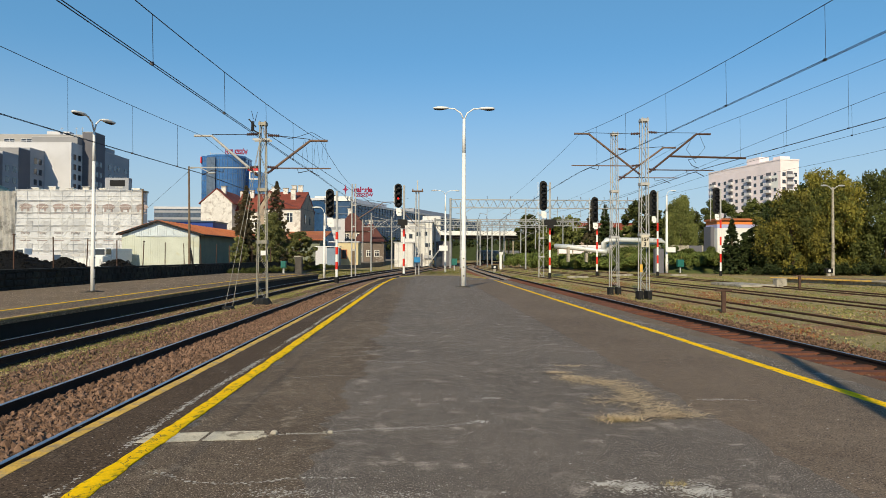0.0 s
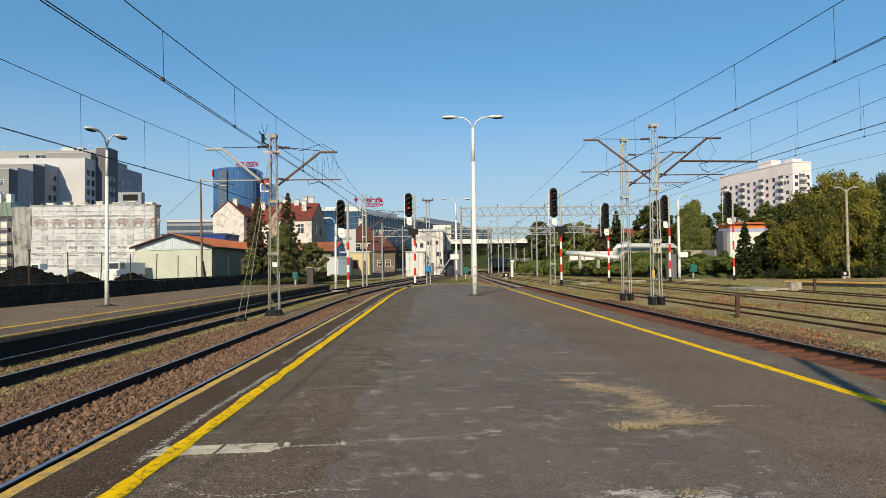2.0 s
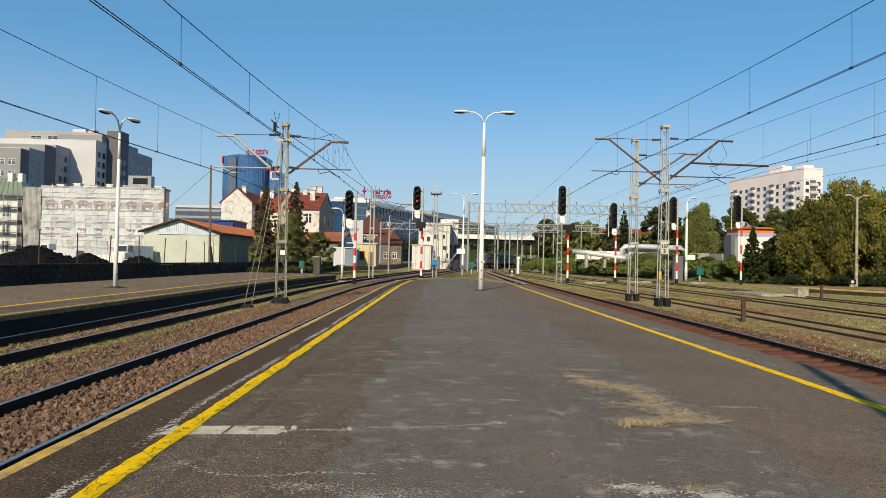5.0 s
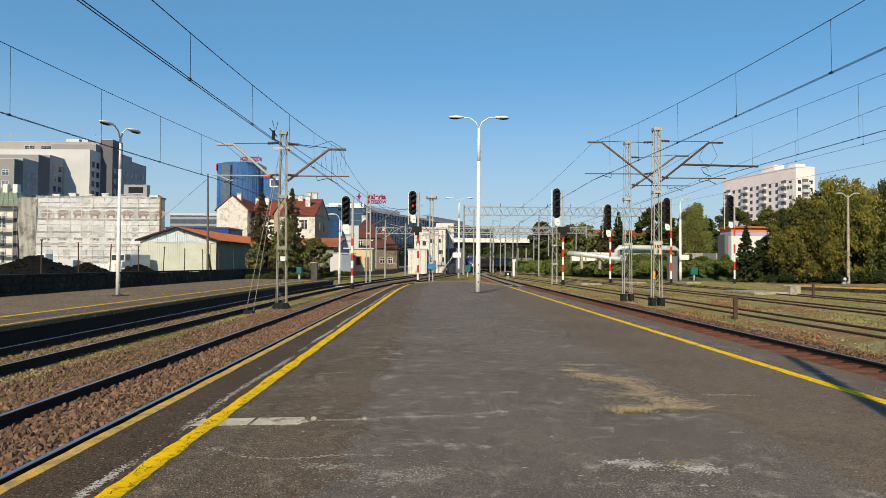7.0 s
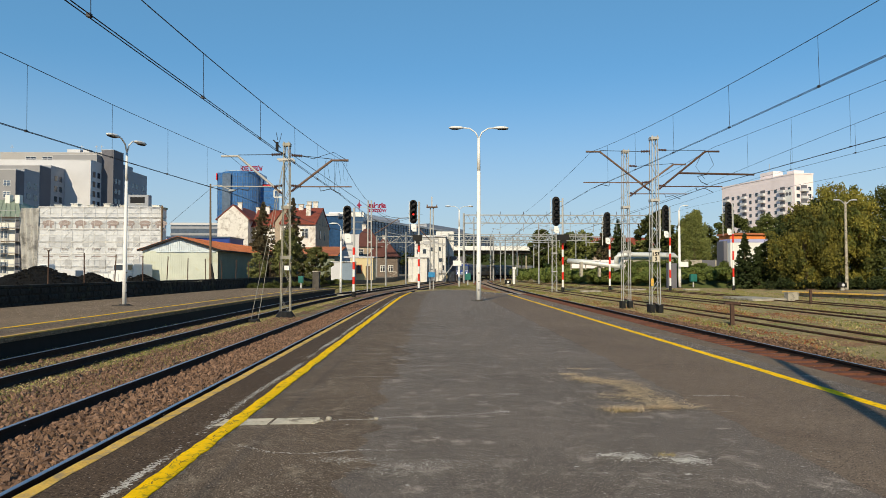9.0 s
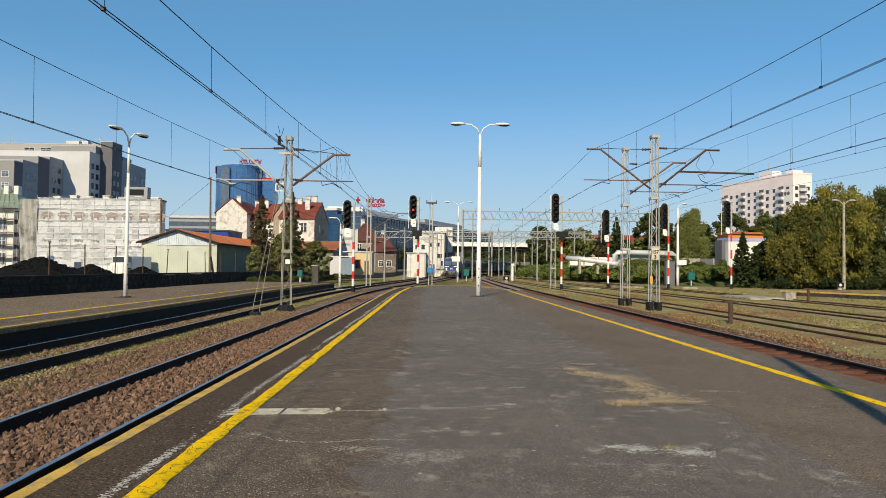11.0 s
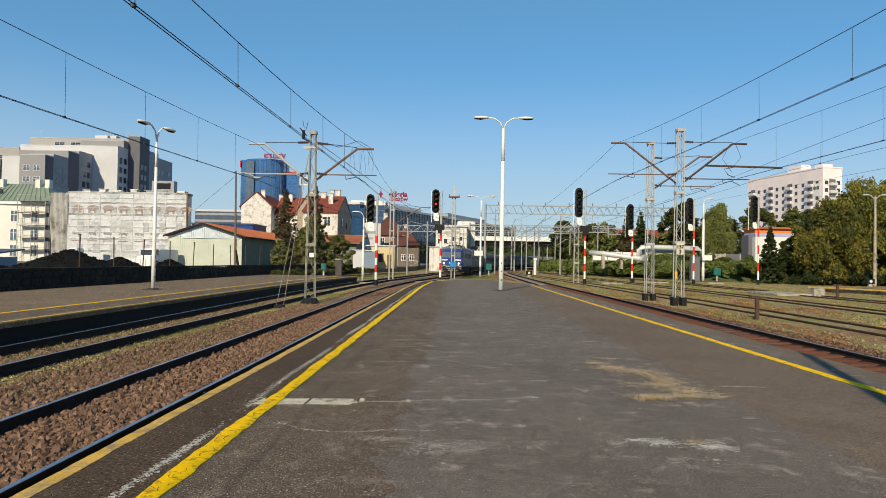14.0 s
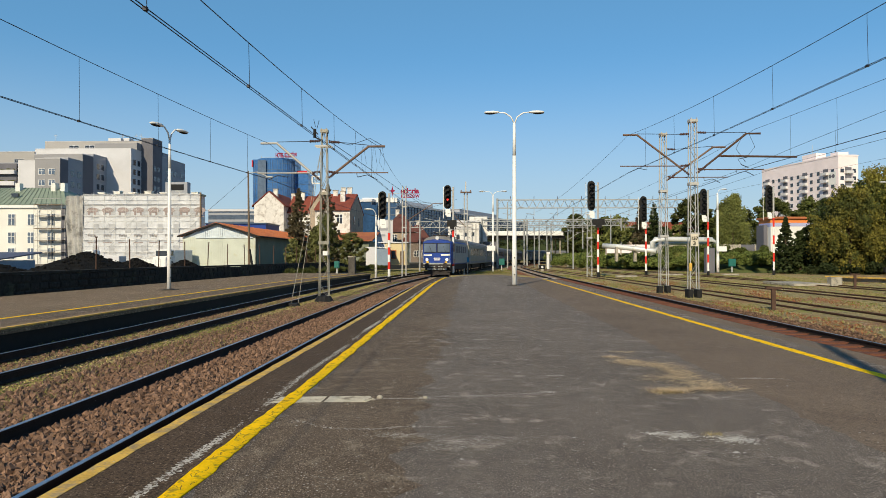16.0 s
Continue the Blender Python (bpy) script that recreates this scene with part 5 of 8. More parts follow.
# ---- house under scaffolding, with printed dust nets ----
def scaffold_house():
    t = thing("scaffolded_house", "old house wrapped in pale scaffold netting under repair", "house")
    x0, x1, y0, y1 = -65.0, -44.9, 110.0, 113.2
    part("wall", Shape().box(x0 + 0.6, x1 - 0.6, y0 + 1.6, y1, 0.2, 11.9), "render_cream", t)
    part("roof", Shape().box(x0 + 0.4, x1 - 0.4, y0 + 1.4, y1, 11.9, 12.2), "roof_green", t)
    # netting: rippled sheets between the lifts
    lifts = [0.3, 2.4, 4.4, 6.4, 8.5, 10.4, 12.1]
    cols = 11
    for a, b in zip(lifts, lifts[1:]):
        s = Shape()
        nx = 90
        for j in range(4):
            for i in range(nx + 1):
                x = x0 + (x1 - x0) * i / nx
                z = a + (b - a - 0.015) * j / 3
                bulge = 0.045 * noise.noise((x * 0.9, z * 0.7, 2)) + 0.015 * math.sin((x - x0) / (x1 - x0) * cols * 2 * math.pi)
                s.v.append((x, y0 + bulge, z))
        for j in range(3):
            for i in range(nx):
                p = j * (nx + 1) + i
                s.f.append((p, p + 1, p + nx + 2, p + nx + 1))
        part("net_sheet", s, "net", t, "pale translucent scaffold netting")
    s = Shape()
    for j in range(13):
        for i in range(13):
            y = y0 + 4 * i / 12
            z = 0.3 + 11.8 * j / 12
            s.v.append((x0 - 0.12 + 0.12 * noise.noise((y, z, 5)), y, z))
    for j in range(12):
        for i in range(12):
            p = j * 13 + i
            s.f.append((p, p + 1, p + 14, p + 13))
    part("net_sheet", s, "net", t)
    for i in range(cols + 1):
        x = x0 + (x1 - x0) * i / cols
        part("standard", Shape().tube([(x, y0 - 0.09, 0.3), (x, y0 - 0.09, 12.5)], 0.022, 6), "white_paint", t)
    for z in lifts[1:]:
        part("ledger", Shape().tube([(x0, y0 - 0.1, z), (x1, y0 - 0.1, z)], 0.034, 6), "white_paint", t)
        part("guard_rail", Shape().tube([(x0, y0 - 0.1, z - 1.0), (x1, y0 - 0.1, z - 1.0)], 0.024, 6), "white_paint", t)
        part("toe_board", Shape().box(x0, x1, y0 - 0.095, y0 - 0.07, z - 0.2, z - 0.12), "net_grey", t)
        part("deck_board", Shape().box(x0, x1, y0 + 0.35, y0 + 1.3, z - 0.1, z - 0.04), "concrete", t)
    for i in range(0, cols, 2):
        xa, xb = x0 + (x1 - x0) * i / cols, x0 + (x1 - x0) * (i + 1) / cols
        for a, b in zip(lifts[1:], lifts[2:]):
            part("brace", Shape().tube([(xa, y0 - 0.12, a), (xb, y0 - 0.12, b)], 0.018, 5), "white_paint", t)
    # grey patches laid on the net imitate window shadows showing through
    for i in range(7):
        xw = x0 + 2.2 + i * 2.75
        for z in (2.0, 5.6, 8.2):
            part("window_shade", Shape().box(xw - 0.5, xw + 0.5, y0 - 0.06, y0 - 0.05, z, z + 1.5), "net_shade", t, "grey patch painted as a window's shadow behind the net")
    part("end_post", Shape().box(x1 - 0.1, x1 + 0.12, y0 - 0.3, y0 - 0.1, 0.3, 12.3), "wood_pole", t)
    # printed marks: rounded brown patches in a row, bars for unreadable writing
    for i in range(8):
        x = x0 + 1.6 + i * 2.62
        s = Shape()
        k = 16
        s.v = [(x + 1.0 * math.cos(2 * math.pi * a / k), y0 - 0.085, 9.35 + 0.52 * math.sin(2 * math.pi * a / k) * (1 if math.sin(2 * math.pi * a / k) > 0 else 0.75)) for a in range(k)]
        s.v += [(a, y0 - 0.075, c) for a, b, c in s.v]
        s.f = [tuple(range(k)), tuple(range(2 * k - 1, k - 1, -1))]
        part("printed_mark", s, "net_mark", t, "rounded brown printed mark")
        part("printed_stroke", Shape().box(x - 0.72, x - 0.4, y0 - 0.085, y0 - 0.075, 8.6, 9.05), "net_mark", t)
        part("printed_stroke", Shape().box(x + 0.3, x + 0.6, y0 - 0.085, y0 - 0.075, 8.6, 9.05), "net_mark", t)
        part("writing_bar", Shape().box(x - 0.75, x + 0.75, y0 - 0.085, y0 - 0.075, 8.25, 8.38), "net_mark", t)
        letters("Farby", 0.62, "net_text", t, pose(x, y0 - 0.09, 5.0, 90), "printed_word")
        part("writing_bar", Shape().box(x - 0.45, x + 0.45, y0 - 0.085, y0 - 0.075, 4.55, 4.66), "net_grey", t)
        part("writing_bar", Shape().box(x - 0.8, x + 0.8, y0 - 0.085, y0 - 0.075, 3.9, 4.02), "net_mark", t)
        part("writing_bar", Shape().box(x - 0.7, x + 0.7, y0 - 0.085, y0 - 0.075, 1.5, 1.75), "net_grey", t)
    for i in range(7):
        x = x0 + 2.0 + i * 2.7
        part("chimney", Shape().box(x - 0.5, x + 0.6, y0 + 1.8, y0 + 2.8, 12.0, 12.5 + 0.2 * (i % 2)), "render_old", t)
        part("chimney_cap", Shape().box(x - 0.6, x + 0.7, y0 + 1.7, y0 + 2.9, 12.5 + 0.2 * (i % 2), 12.6 + 0.2 * (i % 2)), "white_paint", t)
    part("roof_house", Shape().box(-51.8, -48.0, y0 + 1.8, y0 + 3.1, 12.2, 14.3), "render_mid", t)
    # flat black panel painted for the darkness inside an opening
    part("roof_opening_dark", Shape().box(-51.0, -48.6, y0 + 1.76, y0 + 1.8, 12.9, 13.9), "black_hole", t)
    # the cream neighbour with a green metal roof
    h = thing("cream_house", "cream rendered town house with a green metal roof", "house")
    a0, a1 = -98.0, -68.6
    part("wall", Shape().box(a0, a1, y0 + 1, y0 + 14, 0.2, 10.4), "render_cream", h)
    r = Shape()
    r.v = [(a0 - 0.4, y0 + 0.5, 10.4), (a1 + 0.4, y0 + 0.5, 10.4), (a1 + 0.4, y0 + 14.5, 10.4), (a0 - 0.4, y0 + 14.5, 10.4), (a0 + 4, y0 + 7.5, 14.0), (a1 - 4.5, y0 + 7.5, 14.0)]
    r.f = [(0, 1, 5, 4), (1, 2, 5), (2, 3, 4, 5), (3, 0, 4), (0, 3, 2, 1)]
    part("roof", r, "roof_green", h, "green standing-seam metal roof")
    ribs = Shape()
    for i in range(34):
        u = i / 33
        ribs.beam((a0 - 0.4 + (a1 - a0 + 0.8) * u, y0 + 0.5, 10.45), (a0 + 4 + (a1 - 4.5 - a0 - 4) * u, y0 + 7.5, 14.05), 0.07, 0.07)
    tagged(part("roof_seams", ribs, "roof_green", h), "", "", "", "stuff")
    part("cornice", Shape().box(a0 - 0.3, a1 + 0.3, y0 + 0.6, y0 + 1, 9.9, 10.4), "white_paint", h)
    windows(h, "y", y0 + 0.95, [a0 + 3 + i * 3.4 for i in range(8)], (1.2, 3.9, 7.0), 1.1, 1.8, "glass_grey")
    for x in (-74.0, -80.5, -72.3):
        part("chimney", Shape().box(x - 0.4, x + 0.4, y0 + 6, y0 + 7.0, 12.5, 14.7), "render_cream", h)
    part("roof_window", Shape().box(-79.5, -78.3, y0 + 3.0, y0 + 3.4, 12.0, 12.6), "glass_dark", h)
    sc = thing("scaffold_tower", "grey steel scaffold with wooden decks on a cream house", "scaffold")
    for x in (-73.3, -70.9, -68.6):
        for y in (y0 - 0.3, y0 + 0.7):
            part("standard", Shape().tube([(x, y, 0.3), (x, y, 10.8)], 0.045, 6), "galv", sc)
    for z in lifts[1:-1]:
        part("deck_board", Shape().box(-73.4, -68.5, y0 - 0.3, y0 + 0.7, z - 0.08, z), "wood_pole", sc)
        part("ledger", Shape().tube([(-73.4, y0 - 0.3, z + 1.0), (-68.5, y0 - 0.3, z + 1.0)], 0.03, 6), "galv", sc)
        part("brace", Shape().tube([(-73.3, y0 - 0.32, z - 2), (-70.9, y0 - 0.32, z)], 0.025, 5), "galv", sc)
    c = Shape()
    for j in range(25):
        for i in range(29):
            u, z = i / 28, 0.3 + 11.6 * j / 24
            c.v.append((-68.4 + 3.5 * u, y0 + 0.75 * (1 - u) + 0.22 * math.sin(u * 19 + z * 0.5) + 0.25 * noise.noise((u * 6, z * 0.45, 3)), z))
    for j in range(24):
        for i in range(28):
            p = j * 29 + i
            c.f.append((p, p + 1, p + 30, p + 29))
    part("net_corner", c, "net_fold", sc, "crumpled grey netting round the corner", smooth=True)
    # dark box standing in for the shade beside the crumpled netting
    part("shadow_bay", Shape().box(-69.3, -68.3, y0 + 0.75, y0 + 1.0, 0.3, 10.2), "render_dark", sc)


scaffold_house()


def leaf_mesh_row(x0, x1, y, z):
    """Small plants in a row along a rail."""
    rnd = random.Random(int(z * 10))
    s = Shape()
    for i in range(60):
        x, r = rnd.uniform(x0, x1), rnd.uniform(0.1, 0.28)
        s.ball((x, y + rnd.uniform(-0.2, 0.2), z + r * 0.5), r, r, r * rnd.uniform(0.7, 1.3), 5, 3)
    return s


def grey_flats():
    t = thing("apartment_block", "stepped grey and white apartment block with dark recesses", "apartment building")
    boxes = [("wing", -175, -149.6, 225, 240, 37.8, "taupe_light"), ("white_wing", -138.9, -132.2, 201, 211, 31.3, "render_pale"), ("taupe_wing", -132.2, -124.4, 199, 203.2, 31.5, "taupe"),
             ("side_wing", -132.2, -124.4, 203.2, 211, 32.3, "render_mid"), ("middle_wing", -140.5, -124.4, 211, 217.2, 34.7, "taupe"), ("side_wing", -140.5, -124.4, 217.2, 225.4, 35.6, "render_mid"),
             ("white_wing", -149.6, -115.8, 225.4, 232.6, 38.8, "render_pale"), ("tower", -115.8, -111.7, 232.6, 240, 43.6, "render_dark"), ("top_storey", -150.8, -115.8, 232.6, 246, 42.6, "taupe_light"),
             ("roof_storey", -131.0, -115.9, 229.5, 232.6, 41.4, "taupe"), ("end_wing", -116.0, -111.7, 240, 259.8, 38.1, "render_mid"), ("stair_head", -116.0, -112.4, 242, 249, 39.8, "render_mid")]
    for name, a, b, c, d, z, mat in boxes:
        part(name, Shape().box(a, b, c, d, 0.2, z), mat, t)
        part("parapet", Shape().box(a + 0.02, b + 0.06, c - 0.06, d - 0.02, z, z + 0.22), "render_grey" if mat != "render_pale" else "render_pale", t)
    for y0, y1, z in ((199.0, 203.2, 31.4), (211.0, 217.2, 34.6)):
        part("dark_side", Shape().box(-124.4, -124.34, y0 + 0.05, y1 - 0.05, 0.2, z), "render_dark", t, "dark grey painted side")
    windows(t, "y", 198.97, (-130.0, -126.9), (13.2, 16.6, 20.0, 23.4, 26.8), 1.9, 1.6, "glass_grey")
    windows(t, "x", -124.37, (205.3, 208.9), (16.6, 20.0, 23.4, 26.8), 1.6, 1.8, "glass_dark", "render_mid", False)
    windows(t, "x", -124.37, (220.0, 222.8), (17.4, 20.8, 24.2, 27.6, 31.0), 1.6, 1.8, "glass_dark", "render_mid", False)
    windows(t, "x", -115.77, (227.6, 230.6), (20.2, 23.5, 26.8, 30.1, 33.4), 1.6, 1.8, "glass_dark", "render_mid", False)
    windows(t, "x", -111.67, (243.7, 247.8, 250.6, 256.5), (18.4, 21.8, 25.2, 28.6, 32.2), 1.6, 1.8, "glass_dark", "render_mid", False)
    windows(t, "x", -111.67, (234.4, 237.0), (18.4, 21.8, 25.2, 28.6, 32.2), 1.4, 1.6, "glass_dark", "render_mid")
    windows(t, "y", 232.57, (-140.2, -134.5), (39.5,), 3.4, 1.7, "glass_dark", "render_pale")
    windows(t, "y", 224.97, (-155.0,), (33.6,), 3.2, 1.7, "glass_dark", "render_pale")
    for z in (28.4, 24.9, 21.4):
        b = part("balcony", Shape().box(-149.5, -139.6, 200.2, 201.4, z - 1.3, z), "render_pale", t)
        # solid dark block painted for the shade above each balcony
        part("balcony_recess", Shape().box(-149.5, -139.6, 201.4, 203.0, z, z + 2.1), "render_dark", b)
        part("balcony_plants", leaf_mesh_row(-149, -140, 200.8, z + 0.1), "leaf_olive", b, "green plants along the balcony rail")
    part("balcony_core", Shape().box(-150, -139.0, 203.0, 211, 0.2, 31.0), "render_mid", t)
    for x, z in ((-149.0, 42.8), (-119.5, 42.8), (-117.6, 42.8), (-124.5, 42.8)):
        part("aerial", Shape().tube([(x, 236, z), (x, 236, z + 3.2)], 0.07, 5).beam((x - 0.7, 236, z + 2.2), (x + 0.7, 236, z + 2.2), 0.07).beam((x - 0.5, 236, z + 2.7), (x + 0.5, 236, z + 2.7), 0.07), "galv", t)
    part("roof_box", Shape().box(-128, -123.5, 233, 238, 42.8, 43.9), "render_pale", t)
    part("roof_box", Shape().box(-122.5, -120.4, 233, 236, 42.8, 43.9), "render_pale", t)


grey_flats()


# ---- glass hotel ----
def hotel():
    t = thing("hotel_tower", "curved blue glass hotel tower with red rooftop letters", "hotel", (-97.6, 342, -0.62))
    poly = []
    for i in range(13):
        a = math.radians(180 + 180 * i / 12)
        poly.append((9.6 * math.cos(a) - 1.0, 9.0 * math.sin(a) * 0.85))
    poly = [(-12.6, 12)] + [(-12.6, -2)] + poly[1:-1] + [(8.6, -1), (8.6, 12)]
    part("glass_wall", Shape().prism(poly, 0, 51.42), "glass_blue", t)
    part("parapet", Shape().prism([(x * 1.02, y * 1.02) for x, y in poly], 51.42, 52.42), "glass_blue", t)
    for k in range(15):
        z = 4.12 + k * 3.25
        part("floor_band", Shape().prism([(x * 1.012, y * 1.012) for x, y in poly], z, z + 0.28), "hotel_band", t)
    for i in range(len(poly) - 1):
        (ax, ay), (bx, by) = poly[i], poly[i + 1]
        for f in (0.0, 0.5):
            x, y = (ax + (bx - ax) * f) * 1.012, (ay + (by - ay) * f) * 1.012
            part("mullion", Shape().beam((x, y, 1), (x, y, 51.42), 0.18), "hotel_band", t)
    part("bright_bay", Shape().box(-8.2, -4.2, -8.3, -7.7, 2, 51.1), "glass_grey", t)
    part("side_tower", Shape().box(8.6, 15.0, 2, 14, 0, 45.62), "glass_blue", t)
    for k in range(13):
        part("floor_band", Shape().box(8.6, 15.05, 1.9, 14, 4.12 + k * 3.25, 4.4 + k * 3.25), "hotel_band", t)
    letters("HOTEL RZESZÓW", 3.1, "sign_purple", t, pose(6.0, -7.9, 52.62, 90) @ Matrix.Diagonal((0.43, 1, 1, 1)), "rooftop_letters", "red rooftop letters")
    part("letter_frame", Shape().beam((-8, -3.6, 52.42), (-8, -3.6, 54.1), 0.12).beam((8, -3.6, 52.42), (8, -3.6, 54.1), 0.12).beam((-8, -3.6, 53.3), (8.5, -3.6, 53.3), 0.12), "galv", t)
    part("side_sign", Shape().box(-13.2, -12.7, -3, 3, 48.6, 51.9), "sign_red", t)
    part("side_sign", Shape().box(9, 14.5, 1.6, 1.9, 45.62, 47.0), "sign_red", t)
    o = thing("office_block", "low glazed office block with grey bands", "office building")
    part("wall", Shape().box(-118, -94, 300, 315, 0.2, 22.3), "glass_grey", o)
    for k in range(7):
        part("band", Shape().box(-118.1, -93.9, 299.9, 315, 2.6 + k * 3, 3.6 + k * 3), "render_mid", o)
    part("roof_edge", Shape().box(-118.2, -93.8, 299.8, 315, 22.3, 23.3), "render_pale", o)
    b = thing("blue_shed", "dark blue flat roofed hall behind the shed", "building")
    part("wall", Shape().box(-56, -43, 140, 150, 0.2, 8.5), "loco_blue", b)
    part("roof", Shape().box(-56.2, -42.8, 139.8, 150, 8.5, 8.8), "coach_dark", b)


hotel()


# ---- old town houses ----
def gable_house(name, label, x0, x1, y0, y1, ze, zr, wall_mat, roof_mat, ridge="y", chimneys=(), win=()):
    t = thing(name, label, "house")
    part("wall", Shape().box(x0, x1, y0, y1, 0.2, ze), wall_mat, t)
    r = Shape()
    g = Shape()
    o = 0.5
    if ridge == "y":
        xm = (x0 + x1) / 2
        g.v = [(x0, y0, ze), (x1, y0, ze), (xm, y0, zr), (x0, y1, ze), (x1, y1, ze), (xm, y1, zr)]
        for e in (x0 - o, x1 + o):
            n = len(r.v)
            r.v += [(xm, y0 - 0.15, zr + 0.05), (e, y0 - 0.15, ze - 0.25), (e, y1 + o, ze - 0.25), (xm, y1 + o, zr + 0.05), (xm, y0 - 0.15, zr + 0.3), (e, y0 - 0.15, ze), (e, y1 + o, ze), (xm, y1 + o, zr + 0.3)]
            r.f += [tuple(n + i for i in q) for q in ((0, 1, 2, 3), (4, 7, 6, 5), (0, 4, 5, 1), (1, 5, 6, 2), (2, 6, 7, 3))]
    elif ridge == "hip":
        ym, e = (y0 + y1) / 2, min(x1 - x0, y1 - y0) * 0.42
        r.v = [(x0 - o, y0 - o, ze - 0.2), (x1 + o, y0 - o, ze - 0.2), (x1 + o, y1 + o, ze - 0.2), (x0 - o, y1 + o, ze - 0.2), (x0 + e, ym, zr), (x1 - e, ym, zr)]
        r.f = [(0, 1, 5, 4), (1, 2, 5), (2, 3, 4, 5), (3, 0, 4), (0, 3, 2, 1)]
    else:
        ym = (y0 + y1) / 2
        g.v = [(x0, y0, ze), (x0, y1, ze), (x0, ym, zr), (x1, y0, ze), (x1, y1, ze), (x1, ym, zr)]
        for e in (y0 - o, y1 + o):
            n = len(r.v)
            r.v += [(x0 - 0.15, ym, zr + 0.05), (x0 - 0.15, e, ze - 0.25), (x1 + 0.15, e, ze - 0.25), (x1 + 0.15, ym, zr + 0.05), (x0 - 0.15, ym, zr + 0.3), (x0 - 0.15, e, ze), (x1 + 0.15, e, ze), (x1 + 0.15, ym, zr + 0.3)]
            r.f += [tuple(n + i for i in q) for q in ((0, 1, 2, 3), (4, 7, 6, 5), (0, 4, 5, 1), (1, 5, 6, 2), (2, 6, 7, 3))]
    if ridge != "hip":
        g.f = [(0, 1, 2), (3, 5, 4), (0, 2, 5, 3), (1, 4, 5, 2)]
        part("gable", g, wall_mat, t)
    part("roof", r, roof_mat, t)
    for cx, cy, h in chimneys:
        c = part("chimney", Shape().box(cx - 0.5, cx + 0.5, cy - 0.4, cy + 0.4, ze, zr + h), "render_old", t)
        part("chimney_cap", Shape().box(cx - 0.6, cx + 0.6, cy - 0.5, cy + 0.5, zr + h, zr + h + 0.15), "concrete", c)
    for args in win:
        windows(t, *args)
    return t


gable_house("town_house", "house with a blotchy white gable wall and red roof", -52.0, -44.7, 160, 178, 14.0, 17.3, "render_old", "roof_red", "y", ((-47.5, 163, 0.9), (-44.9, 170, 0.4)))
gable_house("town_house", "old house with a red tiled roof and pale plaster", -44.7, -35, 163, 176, 12.5, 16.8, "render_old", "roof_red", "x", ((-42, 168, 1.0), (-37, 168, 1.2)), (("y", 162.95, (-42.5, -39.5, -36.5), (8.6,), 1.1, 1.7),))
h = gable_house("town_house", "weathered pinkish house with a red roof and tall chimneys", -32.5, -25.1, 140, 158, 11.6, 15.4, "render_old", "roof_red", "x", ((-27.4, 144.5, 0.3), (-27.2, 152, 1.9), (-29.7, 148, 0.9), (-28.8, 153, 2.0)), (("y", 139.95, (-29.6, -27.3), (4.4, 8.6), 1.2, 1.9),))
g = Shape()
g.v = [(-25.1, 140.2, 0.3), (-25.1, 157.8, 0.3), (-25.1, 157.8, 11.4), (-25.1, 149, 15.0), (-25.1, 140.2, 11.4)]
g.v += [(-25.04, y, z) for _, y, z in g.v]
g.f = [(0, 1, 2, 3, 4), (9, 8, 7, 6, 5)] + [(a, (a + 1) % 5, 5 + (a + 1) % 5, 5 + a) for a in range(5)]
part("gable_plaster", g, "wall_old", h, "peeling grey-brown plaster")
windows(h, "x", -25.0, (145, 151), (5.0, 8.6), 1.1, 1.7, "glass_dark", "wall_dark", False)
gable_house("town_house", "narrow old house with a brown roof", -36, -31.5, 150, 165, 12.4, 15.9, "wall_old", "roof_red", "y", ((-34, 156, 1.5), (-32.8, 154, 1.0)))
gable_house("villa", "dark villa with steep red roofs and white gables", -21.4, -13.6, 168, 176, 8.0, 12.6, "wall_old", "roof_brown", "hip", ((-18.5, 174, 1.2),), (("y", 167.95, (-18.6, -15.6), (5.6,), 1.0, 1.6),))
gable_house("villa", "dark timber villa with a steep red roof", -16.5, -9.3, 166, 174, 5.4, 9.8, "wall_dark", "roof_brown", "hip", ((-13, 172, 1.0),), (("y", 165.95, (-15.0, -13.0, -11.0), (1.6,), 1.0, 1.4),))
t = thing("advert_wall", "house side wall painted grey with pale writing bars", "wall sign", (-20.2, 160, 0.3))
part("panel", Shape().box(-2.1, 2.0, 0, 0.4, 0, 10.2), "render_pale", t)
part("writing_bar", Shape().box(-1.8, 1.0, -0.04, 0, 7.6, 8.3).box(-1.8, 0.2, -0.04, 0, 6.2, 6.7), "render_mid", t)
part("dark_shape", Shape().box(0.4, 1.7, -0.05, 0, 0.5, 4.2), "render_dark", t)
t = thing("yellow_hut", "small cream yellow hut with a flat roof", "hut", (-11.3, 101, 0.3))
part("wall", Shape().box(-1.6, 1.8, 0, 4.5, 0, 3.35), "yellow_wall", t)
part("roof", Shape().box(-2.6, 2.0, -0.2, 4.7, 3.35, 3.52), "render_pale", t)
windows(t, "y", -0.03, (-1.05, -0.25), (1.0,), 0.6, 1.2, "glass_dark", "roof_rust", False)
part("door", Shape().box(0.7, 1.35, -0.05, 0.02, 0, 2.1), "wood_pole", t)
t = thing("tarpaulin_shelter", "pale blue and white sheeted container shelter", "shelter", (-13.5, 97, 0.3))
part("panel", Shape().box(-1.7, -0.1, 0, 3.0, 0, 2.6), "render_pale", t)
part("panel", Shape().box(-0.1, 1.6, 0, 3.0, 0, 2.45), "tarp_blue", t)
part("roof", Shape().box(-1.8, 1.7, -0.1, 3.1, 2.6, 2.7), "white_paint", t)


